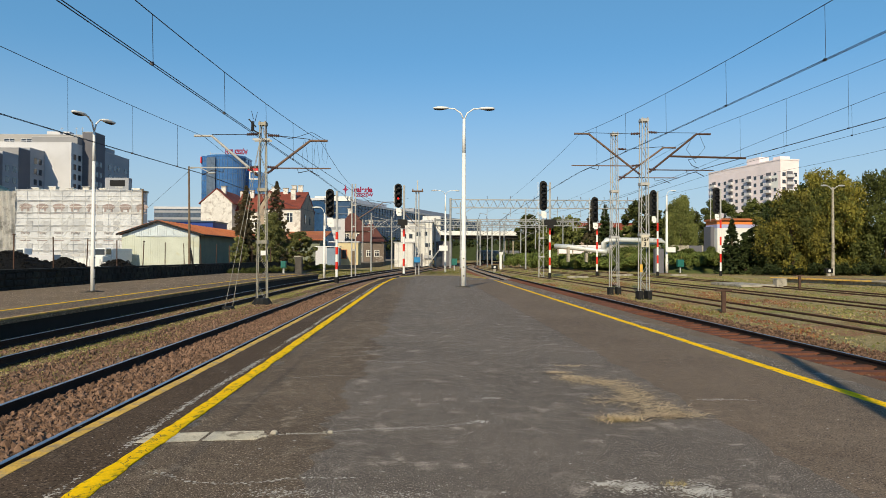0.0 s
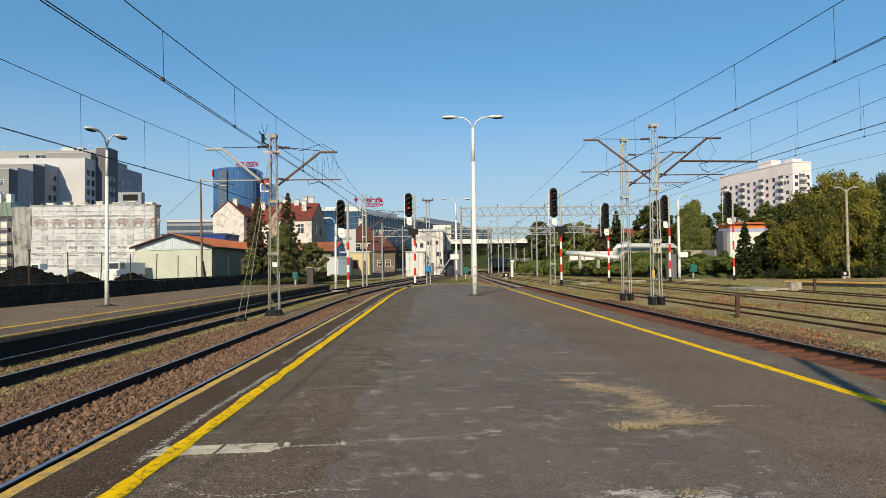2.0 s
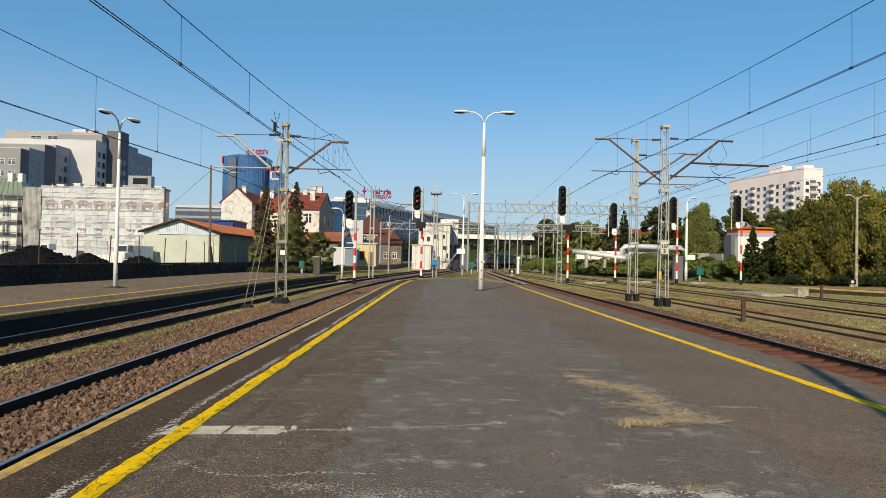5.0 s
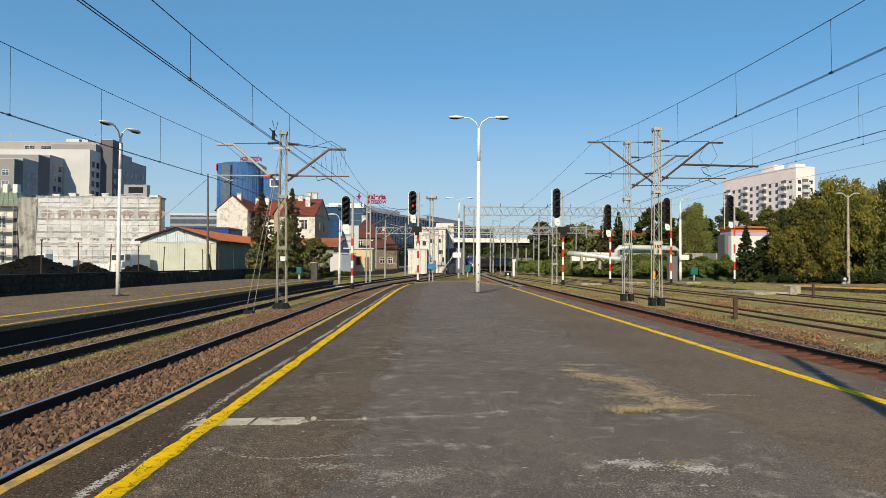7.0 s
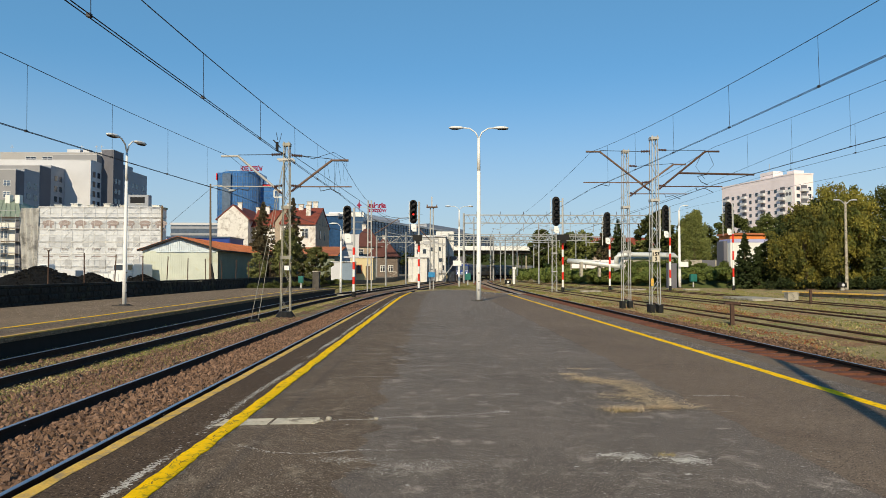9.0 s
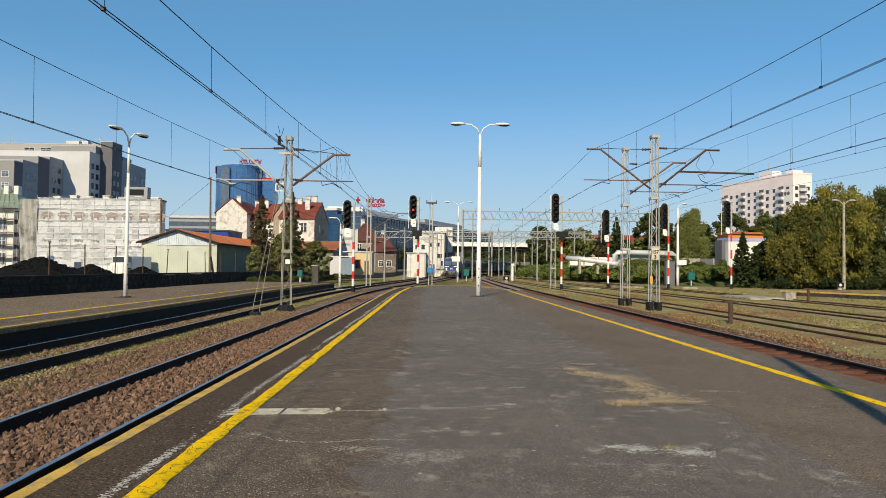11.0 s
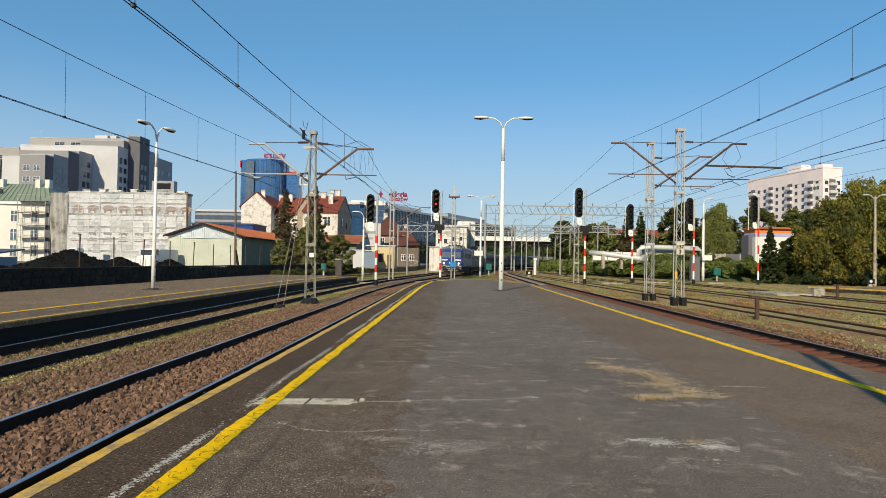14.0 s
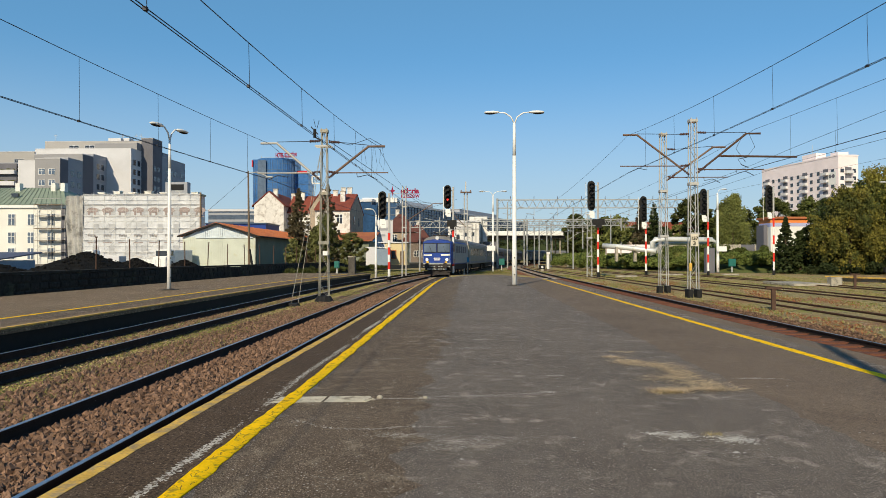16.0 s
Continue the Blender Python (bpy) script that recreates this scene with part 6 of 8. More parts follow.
# ---- glass shopping mall ----
def mall():
    t = thing("shopping_mall", "long glass-fronted shopping mall with red rooftop letters", "shopping mall", (-40.0, 276, 0), 67)
    L = 210
    part("glass_wall", Shape().box(0, L, 0, 40, 0.2, 24.6), "glass_mall", t)
    for k in range(19):
        part("floor_band", Shape().box(-0.1, L, -0.25, 0.0, 1.6 + k * 1.2, 1.74 + k * 1.2), "mall_band", t)
    for k in range(70):
        part("mullion", Shape().box(k * 3, k * 3 + 0.1, -0.2, -0.0, 0.3, 24.6), "mall_band", t)
    part("roof_edge", Shape().box(-0.5, L, -0.6, 40, 24.6, 25.6), "render_pale", t)
    part("corner_block", Shape().box(-0.6, 8, -3.0, 30, 0.2, 23.0), "glass_mall", t)
    part("roof_plant", Shape().box(40, 75, 8, 30, 25.6, 28.5), "render_pale", t)
    part("roof_plant", Shape().box(110, 170, 8, 30, 25.6, 29.0), "render_mid", t)
    h = thing("mall_front", "glazed flat roofed mall front with a white roof edge", "shopping mall", (-43.8, 279, 0))
    part("wall", Shape().box(0, 14, 0, 12, 0.2, 24.5), "glass_mall", h)
    for k in range(7):
        part("floor_band", Shape().box(-0.1, 14.1, -0.2, 0, 4 + k * 3, 4.5 + k * 3), "mall_band", h)
    part("roof_edge", Shape().box(-0.3, 14.3, -0.4, 12, 24.5, 26.4), "white_paint", h)
    s = thing("rooftop_sign", "red rooftop letters on a steel frame", "sign", (-27.2, 277, 25.6))
    letters("galeria", 3.0, "sign_purple", s, pose(3.2, -1, 2.4, 90) @ Matrix.Diagonal((0.98, 1, 1, 1)), "letters")
    letters("RZESZÓW", 1.8, "sign_purple", s, pose(3.4, -1, 0.6, 90) @ Matrix.Diagonal((0.9, 1, 1, 1)), "letters")
    star = Shape()
    pts = [(-4.0 + (1.7 if k % 2 == 0 else 0.7) * math.cos(k * math.pi / 4) * 0.7, 3.4 + (2.2 if k % 2 == 0 else 0.7) * math.sin(k * math.pi / 4)) for k in range(8)]
    star.v = [(x, -1.1, z) for x, z in pts] + [(x, -0.9, z) for x, z in pts]
    star.f = [tuple(range(8)), tuple(range(15, 7, -1))] + [(a, (a + 1) % 8, 8 + (a + 1) % 8, 8 + a) for a in range(8)]
    part("emblem", star, "sign_purple", s, "dark red star shape")
    part("frame", Shape().beam((-4, -0.6, 0), (-4, -0.6, 4), 0.2).beam((0, -0.6, 0), (0, -0.6, 4), 0.2).beam((4.5, -0.6, 0), (4.5, -0.6, 4), 0.2).beam((-5, -0.6, 2.4), (5, -0.6, 2.4), 0.15), "galv", s)


mall()


# ---- pale pink slab block ----
def pink_flats():
    t = thing("apartment_block", "tall pale pink apartment block with recessed balconies", "apartment building", (141.7, 260, 0), 0)
    t.matrix_basis = pose(141.7, 260, 0, 0, 0, 11)
    L, D, Hh = 46.5, 8.5, 40.3
    part("wall", Shape().box(0, D, 0, L, -0.7, Hh), "render_pink", t)
    part("parapet", Shape().box(-0.15, D + 0.15, -0.15, L + 0.15, Hh, Hh + 0.5), "render_pink", t)
    part("roof_house", Shape().box(1.5, 6, 14, 22, Hh + 0.5, Hh + 3.2), "render_pink", t)
    part("roof_house", Shape().box(1.5, 6, 2, 6, Hh + 0.5, Hh + 1.8), "render_pink", t)
    part("aerial", Shape().tube([(3, 18, Hh + 3), (3, 18, Hh + 7)], 0.08, 5).tube([(4, 16, Hh + 3), (4, 16, Hh + 5.5)], 0.06, 5), "galv", t)
    lv = [2.0 + k * 2.9 for k in range(12)]
    wm = Shape().box(-0.05, 0.05, -0.75, 0.75, 0, 1.5).mesh("window", "glass_dark")
    # flush dark panel whose colour gives the shade of a recess
    bm_ = Shape().box(-0.06, 0.06, -1.4, 1.4, 0, 2.4).mesh("balcony_recess", "render_dark")
    pm = Shape().box(-1.1, 0.0, -1.6, 1.6, 0, 1.1).mesh("balcony_front", "render_pale")
    for z in lv:
        for i, y in enumerate((3, 6.8, 10.8, 14.8, 18.6, 22.6, 26.6, 30.6, 34.6, 38.6, 42.6, 45.0)):
            if i % 3 == 1:
                o = new("balcony", bm_)
                o.parent = t
                o.location = (-0.02, y, z - 0.3)
                p = new("balcony_front", pm)
                p.parent = o
                p.location = (0, 0, -0.1)
            else:
                o = new("window", wm)
                o.parent = t
                o.location = (-0.02, y, z)
        for x in (1.6, 6.8):
            o = new("window", wm)
            o.parent = t
            o.matrix_basis = pose(x, -0.02, z, 0, 0, 90)
        o = new("balcony", pm)
        o.parent = t
        o.matrix_basis = pose(4.2, 0, z - 0.4, 0, 0, 90)
        o = new("balcony_recess", bm_)
        o.parent = t
        o.matrix_basis = pose(4.2, -0.02, z - 0.3, 0, 0, 90)
    m = Shape().box(-0.1, -0.05, 1.2, 5.4, 29.5, 34.5)
    part("painted_mark", m, "white_paint", t)
    part("painted_ring", Shape().tube([(-0.16, 2.5, 32.8), (-0.12, 2.5, 32.8)], 0.75, 14).tube([(-0.16, 4.2, 32.8), (-0.12, 4.2, 32.8)], 0.75, 14), "render_dark", t)


pink_flats()

t = thing("warehouse", "white building with orange and lilac bands behind trees", "building", (45.3, 102, GROUND))
part("wall", Shape().box(0, 22, 0, 4, 0, 8.1), "white_paint", t)
part("orange_band", Shape().box(-0.03, 22.03, -0.04, 4.03, 7.3, 7.9), "orange_band", t, "orange painted band")
part("lilac_band", Shape().box(-0.03, 22.03, -0.03, 4.02, 6.75, 7.3), "lilac_band", t, "lilac painted band")
part("roof_edge", Shape().box(-0.3, 22.3, -0.4, 4.3, 7.9, 8.2), "roof_rust", t)
part("dark_bay", Shape().box(-0.6, -0.05, 1.0, 3.5, 0, 7.0), "render_dark", t)
t = thing("red_roof_hall", "long hall with a dull red roof far behind trees", "building", (66, 250, 0))
part("wall", Shape().box(-12, 22, 0, 20, -0.7, 11), "wall_old", t)
part("roof", Shape().prism([(-13, -1), (23, -1), (23, 21), (-13, 21)], 11, 14.5), "roof_red", t)

# ---- embankment, pipes ----
bank = Shape()
nx, ny = 60, 14
for j in range(ny + 1):
    for i in range(nx + 1):
        x = 24 + 90 * i / nx
        q = j / ny
        y = 92 + 40 * q + max(0.0, 34 - x) * 6.0
        z = GROUND - 0.05 + 2.6 * min(1.0, q * 3.0) ** 1.4 + 0.25 * noise.noise((x * 0.3, y * 0.3, 0)) * min(1, q * 5)
        bank.v.append((x, y, z))
for j in range(ny):
    for i in range(nx):
        p = j * (nx + 1) + i
        bank.f.append((p, p + 1, p + nx + 2, p + nx + 1))
structure("embankment", bank, "bank_green", "overgrown green embankment beyond the sidings", "embankment", True)
t = thing("heating_pipe", "thick silver insulated heating pipes on the embankment", "pipe")
part("pipe", Shape().tube([(22.3, 112, 3.4), (24.5, 110, 3.2), (28.9, 108.5, 2.6), (30, 108, 2.4)], 0.42, 12), "pipe", t, smooth=True)
part("pipe", Shape().tube([(30.2, 111, 1.5), (30.2, 111, 4.0), (30.6, 111, 4.4), (32, 111, 4.45), (40, 111.5, 4.4), (40.6, 111.5, 4.0), (40.6, 111.5, 2.0)], 0.42, 12), "pipe", t, smooth=True)
part("pipe", Shape().tube([(31.4, 112.5, 1.5), (31.4, 112.5, 3.6), (32, 112.5, 3.95), (40, 113, 3.9)], 0.38, 12), "pipe", t, smooth=True)
for x in (24, 27, 33, 37):
    part("support", Shape().box(x - 0.2, x + 0.2, 109.5, 110.2, 0.8, 3.2), "concrete", t)
t = thing("concrete_fence", "long grey concrete panel fence on the embankment", "fence")
for i in range(16):
    x = 24 + i * 2.6
    part("panel", Shape().box(x, x + 2.5, 118.0 + i * 0.05, 118.15 + i * 0.05, 2.2, 3.7), "render_pink" if i < 4 else "concrete" if i < 9 else "render_dark", t)
    part("post", Shape().box(x - 0.1, x + 0.1, 117.9 + i * 0.05, 118.2 + i * 0.05, 1.9, 3.8), "concrete", t)


# ---- plants ----
def leaf_mesh(name, centres, radii, count, size, mat, flat=0.75, seed=0, droop=0.0):
    rng = np.random.default_rng(seed)
    if count > 5000 and size < 0.5:      # finer leaves on the plants nearest by
        count, size = int(count * 3.6), size * 0.52
    k = rng.integers(0, len(centres), count)
    c, r = np.array(centres)[k], np.array(radii)[k]
    d = rng.normal(size=(count, 3))
    d /= np.linalg.norm(d, axis=1, keepdims=True)
    rad = rng.random((count, 1)) ** 0.45
    p = c + d * r[:, None] * rad * np.array([1, 1, flat])
    if droop:
        p[:, 2] -= droop * rng.random(count) ** 1.5
    u = rng.normal(size=(count, 3))
    u[:, 2] *= 0.6 if not droop else 2.5
    u /= np.linalg.norm(u, axis=1, keepdims=True)
    n = rng.normal(size=(count, 3)) + d * 0.8 + np.array([0, 0, 0.6])
    w = np.cross(u, n)
    w /= np.linalg.norm(w, axis=1, keepdims=True) + 1e-9
    s = size * (0.6 + 0.8 * rng.random((count, 1)))
    v = np.stack([p - u * s, p + w * s * 0.55, p + u * s, p - w * s * 0.55], axis=1).reshape(-1, 3)
    me = bpy.data.meshes.new(name)
    f = np.arange(count * 4).reshape(-1, 4)
    me.from_pydata(v.tolist(), [], f.tolist())
    me.materials.append(M[mat])
    return me


def tree(x, y, h, spread, mat, label, count=4500, size=0.28, seed=0, trunk=0.3, base=GROUND, low=0.22, droop=0.0, name="tree", clumps=46):
    rnd = random.Random(seed)
    t = thing(name, label, "tree", (x, y, base))
    th = h * 0.55
    tr = Shape().tube([(0, 0, -0.2), (0.1, 0.05, th * 0.35), (-0.1, 0.1, th * 0.7), (0.1, 0, th)], [trunk, trunk * 0.8, trunk * 0.6, trunk * 0.35], 9)
    part("trunk", tr, "bark", t)
    cs, rs = [], []
    clumps = int(clumps * 1.6)
    for i in range(clumps):
        a = rnd.uniform(0, 2 * math.pi)
        q = rnd.uniform(low, 1.0)
        prof = math.sin(min(1.0, (q - low * 0.6) / (1 - low * 0.6)) * math.pi * 0.86 + 0.32) ** 0.7
        d = spread * prof * rnd.uniform(0.35, 1.0)
        cs.append((d * math.cos(a), d * math.sin(a), h * (0.06 + 0.88 * q)))
        rs.append(rnd.uniform(0.06, 0.16) * h * 0.62)
    for i in range(7):
        c = cs[i * 5 % clumps]
        z0 = th * rnd.uniform(0.35, 0.9)
        part("limb", Shape().tube([(0, 0, z0), (c[0] * 0.5, c[1] * 0.5, (z0 + c[2]) / 2 + 0.3), (c[0] * 0.9, c[1] * 0.9, c[2])], [trunk * 0.4, trunk * 0.25, trunk * 0.08], 6), "bark", t)
    part("crown", leaf_mesh("crown", cs, rs, count, size, mat, seed=seed, droop=droop), mat, t)
    return t


def conifer(x, y, h, r, mat, label, count=4000, seed=0, base=GROUND, size=0.22):
    rnd = random.Random(seed)
    t = thing("fir_tree", label, "tree", (x, y, base))
    part("trunk", Shape().tube([(0, 0, -0.2), (0, 0, h * 0.97)], [0.2, 0.03], 8), "bark", t)
    cs, rs = [], []
    for i in range(420):
        q = rnd.uniform(0.03, 1) ** 1.3
        a = rnd.uniform(0, 2 * math.pi)
        d = r * (1 - q) ** 0.8 * rnd.uniform(0.15, 1)
        cs.append((d * math.cos(a), d * math.sin(a), h * q - 0.22 * d))
        rs.append(0.12 + 0.1 * r * (1 - q) * rnd.uniform(0.5, 1))
    part("needles", leaf_mesh("needles", cs, rs, count, size, mat, flat=0.5, seed=seed), mat, t)


def bush_row(name, label, spots, count, size, mat, seed):
    cs, rs = [], []
    rnd = random.Random(seed)
    for x, y, z, r in spots:
        for i in range(5):
            cs.append((x + rnd.uniform(-r, r), y + rnd.uniform(-r, r) * 0.6, z + rnd.uniform(0, r * 0.7)))
            rs.append(r * rnd.uniform(0.35, 0.7))
    me = leaf_mesh(name, cs, rs, count, size, mat, seed=seed)
    return tagged(new(name, me), label, "bushes", "", "stuff")


# trees along the sidings, yellowing in front
tree(53.5, 88, 14.6, 6.0, "leaf_yellow", "broad yellowing tree with dense dark foliage below", 9500, 0.3, 1, 0.4, low=0.04, clumps=90, droop=1.6)
tree(47.3, 85, 11.3, 4.4, "leaf_yellow", "yellow-green tree at the edge of the sidings", 8000, 0.28, 2, 0.35, low=0.03, clumps=80, droop=1.6)
tree(60.5, 86, 14.8, 5.8, "leaf_mid", "large leafy green tree beside the sidings", 9500, 0.3, 3, 0.4, low=0.03, clumps=90, droop=1.8)
tree(68.5, 88, 15.0, 6.2, "leaf_dark", "large dark leafy tree beside the sidings", 8000, 0.32, 4, 0.4, low=0.03, clumps=80, droop=1.8)
tree(77.5, 90, 14.5, 6.0, "leaf_mid", "large leafy green tree beside the sidings", 7000, 0.32, 5, 0.4, low=0.08)
tree(57, 93, 13.0, 5.5, "leaf_dark", "dark leafy tree behind yellowing trees", 7000, 0.32, 6, 0.35, low=0.03, clumps=70)
tree(50.5, 93, 11, 5.0, "leaf_dark", "dark leafy tree behind yellowing trees", 7000, 0.32, 16, 0.35, low=0.03, clumps=70)
tree(46.8, 90, 7.5, 3.6, "leaf_dark", "low dark tree overhanging the sidings", 6000, 0.26, 17, 0.25, low=0.02, clumps=60)
conifer(41.4, 89, 7.3, 2.2, "leaf_dark", "small dark spruce in front of a white building", 3500, 8)
conifer(43.8, 90, 5.5, 2.2, "leaf_dark", "small dark spruce in front of a white building", 3000, 9)
tree(47.5, 122, 12.0, 3.0, "leaf_willow", "weeping willow with hanging pale green branches", 9000, 0.24, 10, 0.35, base=1.5, low=0.4, droop=3.6, clumps=36)
tree(42.0, 126, 12.0, 4.0, "leaf_mid", "round green tree on the embankment", 5000, 0.34, 11, base=1.5)
tree(58, 150, 14, 5.0, "leaf_mid", "tall slender green tree before the flats", 6000, 0.42, 12, base=0.0)
tree(66, 148, 15.5, 5.2, "leaf_mid", "tall slender green tree before the flats", 6000, 0.42, 13, base=0.0)
tree(76, 150, 15.5, 5.5, "leaf_mid", "tall slender green tree before the flats", 6000, 0.42, 14, base=0.0)
tree(86, 152, 17, 6, "leaf_dark", "tall green tree before the flats", 5000, 0.45, 15, base=0.0)
for i, (x, y, h, s) in enumerate(((27.5, 172, 12.2, 3.6), (31, 166, 10.5, 4), (29, 158, 7, 3.2), (36, 178, 12, 5), (35, 168, 10, 4.5), (40, 182, 12.5, 5.5), (44, 174, 9.5, 4.5), (50, 180, 10, 5.5), (57, 184, 10, 5.5), (65, 182, 10, 5.5), (73, 186, 11, 6), (33, 150, 8, 3.5), (31, 160, 9, 4))):
    tree(x, y, h, s, ("leaf_mid", "leaf_dark", "leaf_willow")[i % 3], "green tree on the overgrown slope by the bridge", 3500, 0.5, 20 + i, base=0.5, low=0.1)
conifer(34.5, 135, 11.5, 2.6, "leaf_fir", "dark pine on the embankment", 3000, 41, 1.5, 0.32)
conifer(38.5, 140, 11, 2.8, "leaf_dark", "dark pine on the embankment", 3000, 42, 1.5, 0.32)
for i in range(14):
    tree(95 + i * 11, 120 + (i % 3) * 12, 15 + i % 4, 7, ("leaf_mid", "leaf_dark")[i % 2], "leafy green tree beyond the sidings", 2500, 0.7, 60 + i, base=GROUND, low=0.08)

# left side
conifer(-27.4, 106, 12.2, 4.0, "leaf_fir", "tall dark brownish fir tree beside the shed", 15000, 31, 0.3, 0.26)
conifer(-22.9, 107, 13.0, 3.4, "leaf_fir", "tall dark brownish fir tree beside the shed", 13000, 32, 0.3, 0.26)
conifer(-28.4, 108, 9.5, 2.4, "leaf_fir", "dark fir tree beside the shed", 4000, 35, 0.3, 0.26)
tree(-18.5, 81, 5.6, 1.3, "leaf_olive", "slim green tree beside the yard wall", 4500, 0.17, 33, 0.12, base=0.3, low=0.03, clumps=60)
tree(-17.6, 80, 6.6, 1.4, "leaf_olive", "slender pale green tree beside the yard wall", 6000, 0.15, 37, 0.1, base=0.3, low=0.03, clumps=60)
tree(-14.8, 82, 4.4, 2.0, "leaf_olive", "rounded dark green shrub by the wall", 6000, 0.17, 34, 0.12, base=0.3, low=0.02, clumps=60)
tree(-21.9, 82, 3.7, 1.1, "leaf_olive", "small thin green shrub by the shed", 2200, 0.17, 36, 0.1, base=0.3, low=0.03)
rnd = random.Random(5)
bush_row("shrubs", "dense green shrubs on the embankment foot", [(25 + i * 0.62, 96.5 + rnd.uniform(-2, 4) + max(0, 33 - 25 - i * 0.62) * 5, 0.6 + rnd.uniform(0, 0.6), rnd.uniform(0.9, 1.7)) for i in range(48)], 30000, 0.22, "leaf_bank", 71)
bush_row("shrubs", "pale green climbing shrubs on the embankment", [(25 + i * 0.9, 103 + rnd.uniform(-2, 5) + max(0, 33 - 25 - i * 0.9) * 5, 1.7 + rnd.uniform(0, 0.6), rnd.uniform(0.8, 1.5)) for i in range(34)], 24000, 0.22, "leaf_bank", 72)
bush_row("shrubs", "lush green shrubs covering the slope below the pipes", [(18.5 + 16 * u + rnd.uniform(-1, 1), 137 - 39 * u + k * 4.5 + rnd.uniform(-1.5, 1.5), 0.1 + k * 0.55, rnd.uniform(1.0, 1.7)) for u in np.linspace(0, 1, 30) for k in range(3)], 42000, 0.24, "leaf_bank", 76)
bush_row("shrubs", "low shrubs under the trees beside the sidings", [(42 + i * 0.9, 83.5 + rnd.uniform(-1, 2), -0.1, rnd.uniform(0.6, 1.4)) for i in range(50)], 20000, 0.2, "leaf_dark", 73)
bush_row("weeds", "scrubby weeds along the yard wall", [(-17.2 + i * 0.14, 62 + i * 1.1, 0.0, rnd.uniform(0.3, 0.6)) for i in range(34)], 6000, 0.12, "leaf_mid", 74)
far = []
for i in range(60):
    far.append((-60 + i * 9, 330 + rnd.uniform(-20, 40) - abs(i - 20) * 1.0, 4 + rnd.uniform(0, 4), rnd.uniform(6, 10)))
# bank added to keep the gap under the road bridge dark
bank = Shape()
for i in range(41):
    x = -60 + i * 5
    h = 12.5 + 2.0 * noise.noise((i * 0.4, 2, 7))
    bank.v += [(x, 396, GROUND - 0.1), (x, 404, h * 0.8), (x, 412, h), (x, 440, GROUND - 0.1)]
for i in range(40):
    for j in range(3):
        bank.f.append((4 * i + j, 4 * i + 4 + j, 4 * i + 5 + j, 4 * i + 1 + j))
structure("wooded_bank", bank, "leaf_dark", "dark green bank added to fill the view under the bridge", "bank")
bush_row("far_woods", "distant green treetops along the horizon", far, 20000, 0.9, "leaf_dark", 75)


# ---- sidings: small things ----
def stub_post(x, y, h, label):
    t = thing("track_marker_post", label, "post", (x, y, GROUND), 0, "track marker posts")
    part("post", Shape().box(-0.075, 0.075, -0.05, 0.05, 0, h), "rusty_steel", t)
    part("top_bar", Shape().box(-0.32, 0.32, -0.07, 0.07, h, h + 0.08), "rusty_steel", t)


stub_post(11.9, 27.2, 0.85, "short rusty steel post with a cross bar")
stub_post(25.6, 45.6, 0.95, "short rusty steel post with a cross bar")
for x, y, z, h, mat, lab in ((5.2, 108, GROUND, 1.9, "green_box", "small green cabinet on a post"), (36.0, 93, GROUND, 1.9, "green_box", "small green cabinet on a post"), (-13.4, 66, -0.1, 1.2, "green_box", "small green cabinet by the wall")):
    t = thing("relay_cabinet", lab, "cabinet", (x, y, z), 0, "relay cabinets")
    part("post", Shape().box(-0.08, 0.08, -0.08, 0.08, 0, h * 0.5), "grey_paint", t)
    w = 0.45 if h > 1.5 else 0.24
    part("cabinet", Shape().box(-w, w, -0.25, 0.25, h * 0.45, h), mat, t, bevel=0.03)
    part("door", Shape().box(0.05 - w, w - 0.05, -0.275, -0.25, h * 0.5, h * 0.96), mat, t)
t = thing("grey_cabinet", "grey concrete cable cabinet beside the platform ramp", "cabinet", (-10.9, 60.2, -0.35))
part("body", Shape().box(-0.3, 0.3, -0.25, 0.25, 0, 1.85), "concrete_dark", t, bevel=0.03)
part("cap", Shape().box(-0.34, 0.34, -0.29, 0.29, 1.85, 1.95), "concrete", t)
t = thing("dark_cabinet", "tall dark relay cabinet in the sidings", "cabinet", (32.6, 92, GROUND))
part("body", Shape().box(-0.6, 0.6, -0.4, 0.4, 0, 3.4), "render_dark", t, bevel=0.03)
part("door", Shape().box(-0.5, 0.5, -0.43, -0.4, 0.2, 3.2), "render_dark", t)
part("notice", Shape().box(0.9, 2.2, -0.4, -0.35, 2.9, 3.6), "white_paint", t)
structure("platform_3", Shape().prism([(49.0, 16), (54.5, 16), (37.5, 62), (32.6, 62)], GROUND, -0.28), "asphalt_pale", "low old platform between the sidings", "platform")
t = tagged(new("platform_edge_4"), "crumbling pale concrete edge of the low platform", "platform edge", "", "structure")
turn3 = Matrix.Rotation(math.atan2(16.4, 46.0), 4, "Z")
part("edge_wall", Shape().quadbox(Matrix.Translation((40.9, 39.0, -0.47)) @ turn3, 0.22, 48.6, 0.3), "concrete", t, "grey stained concrete face")
for i in range(20):
    u = (i + 0.5) / 20
    m = Matrix.Translation((49.0 - 16.4 * u, 16 + 46 * u, -0.262 + 0.02 * noise.noise((i, 0, 0)))) @ turn3
    part("edge_slab", Shape().quadbox(m, 0.95, 2.4, 0.11), "ochre" if i % 5 else "concrete", t)
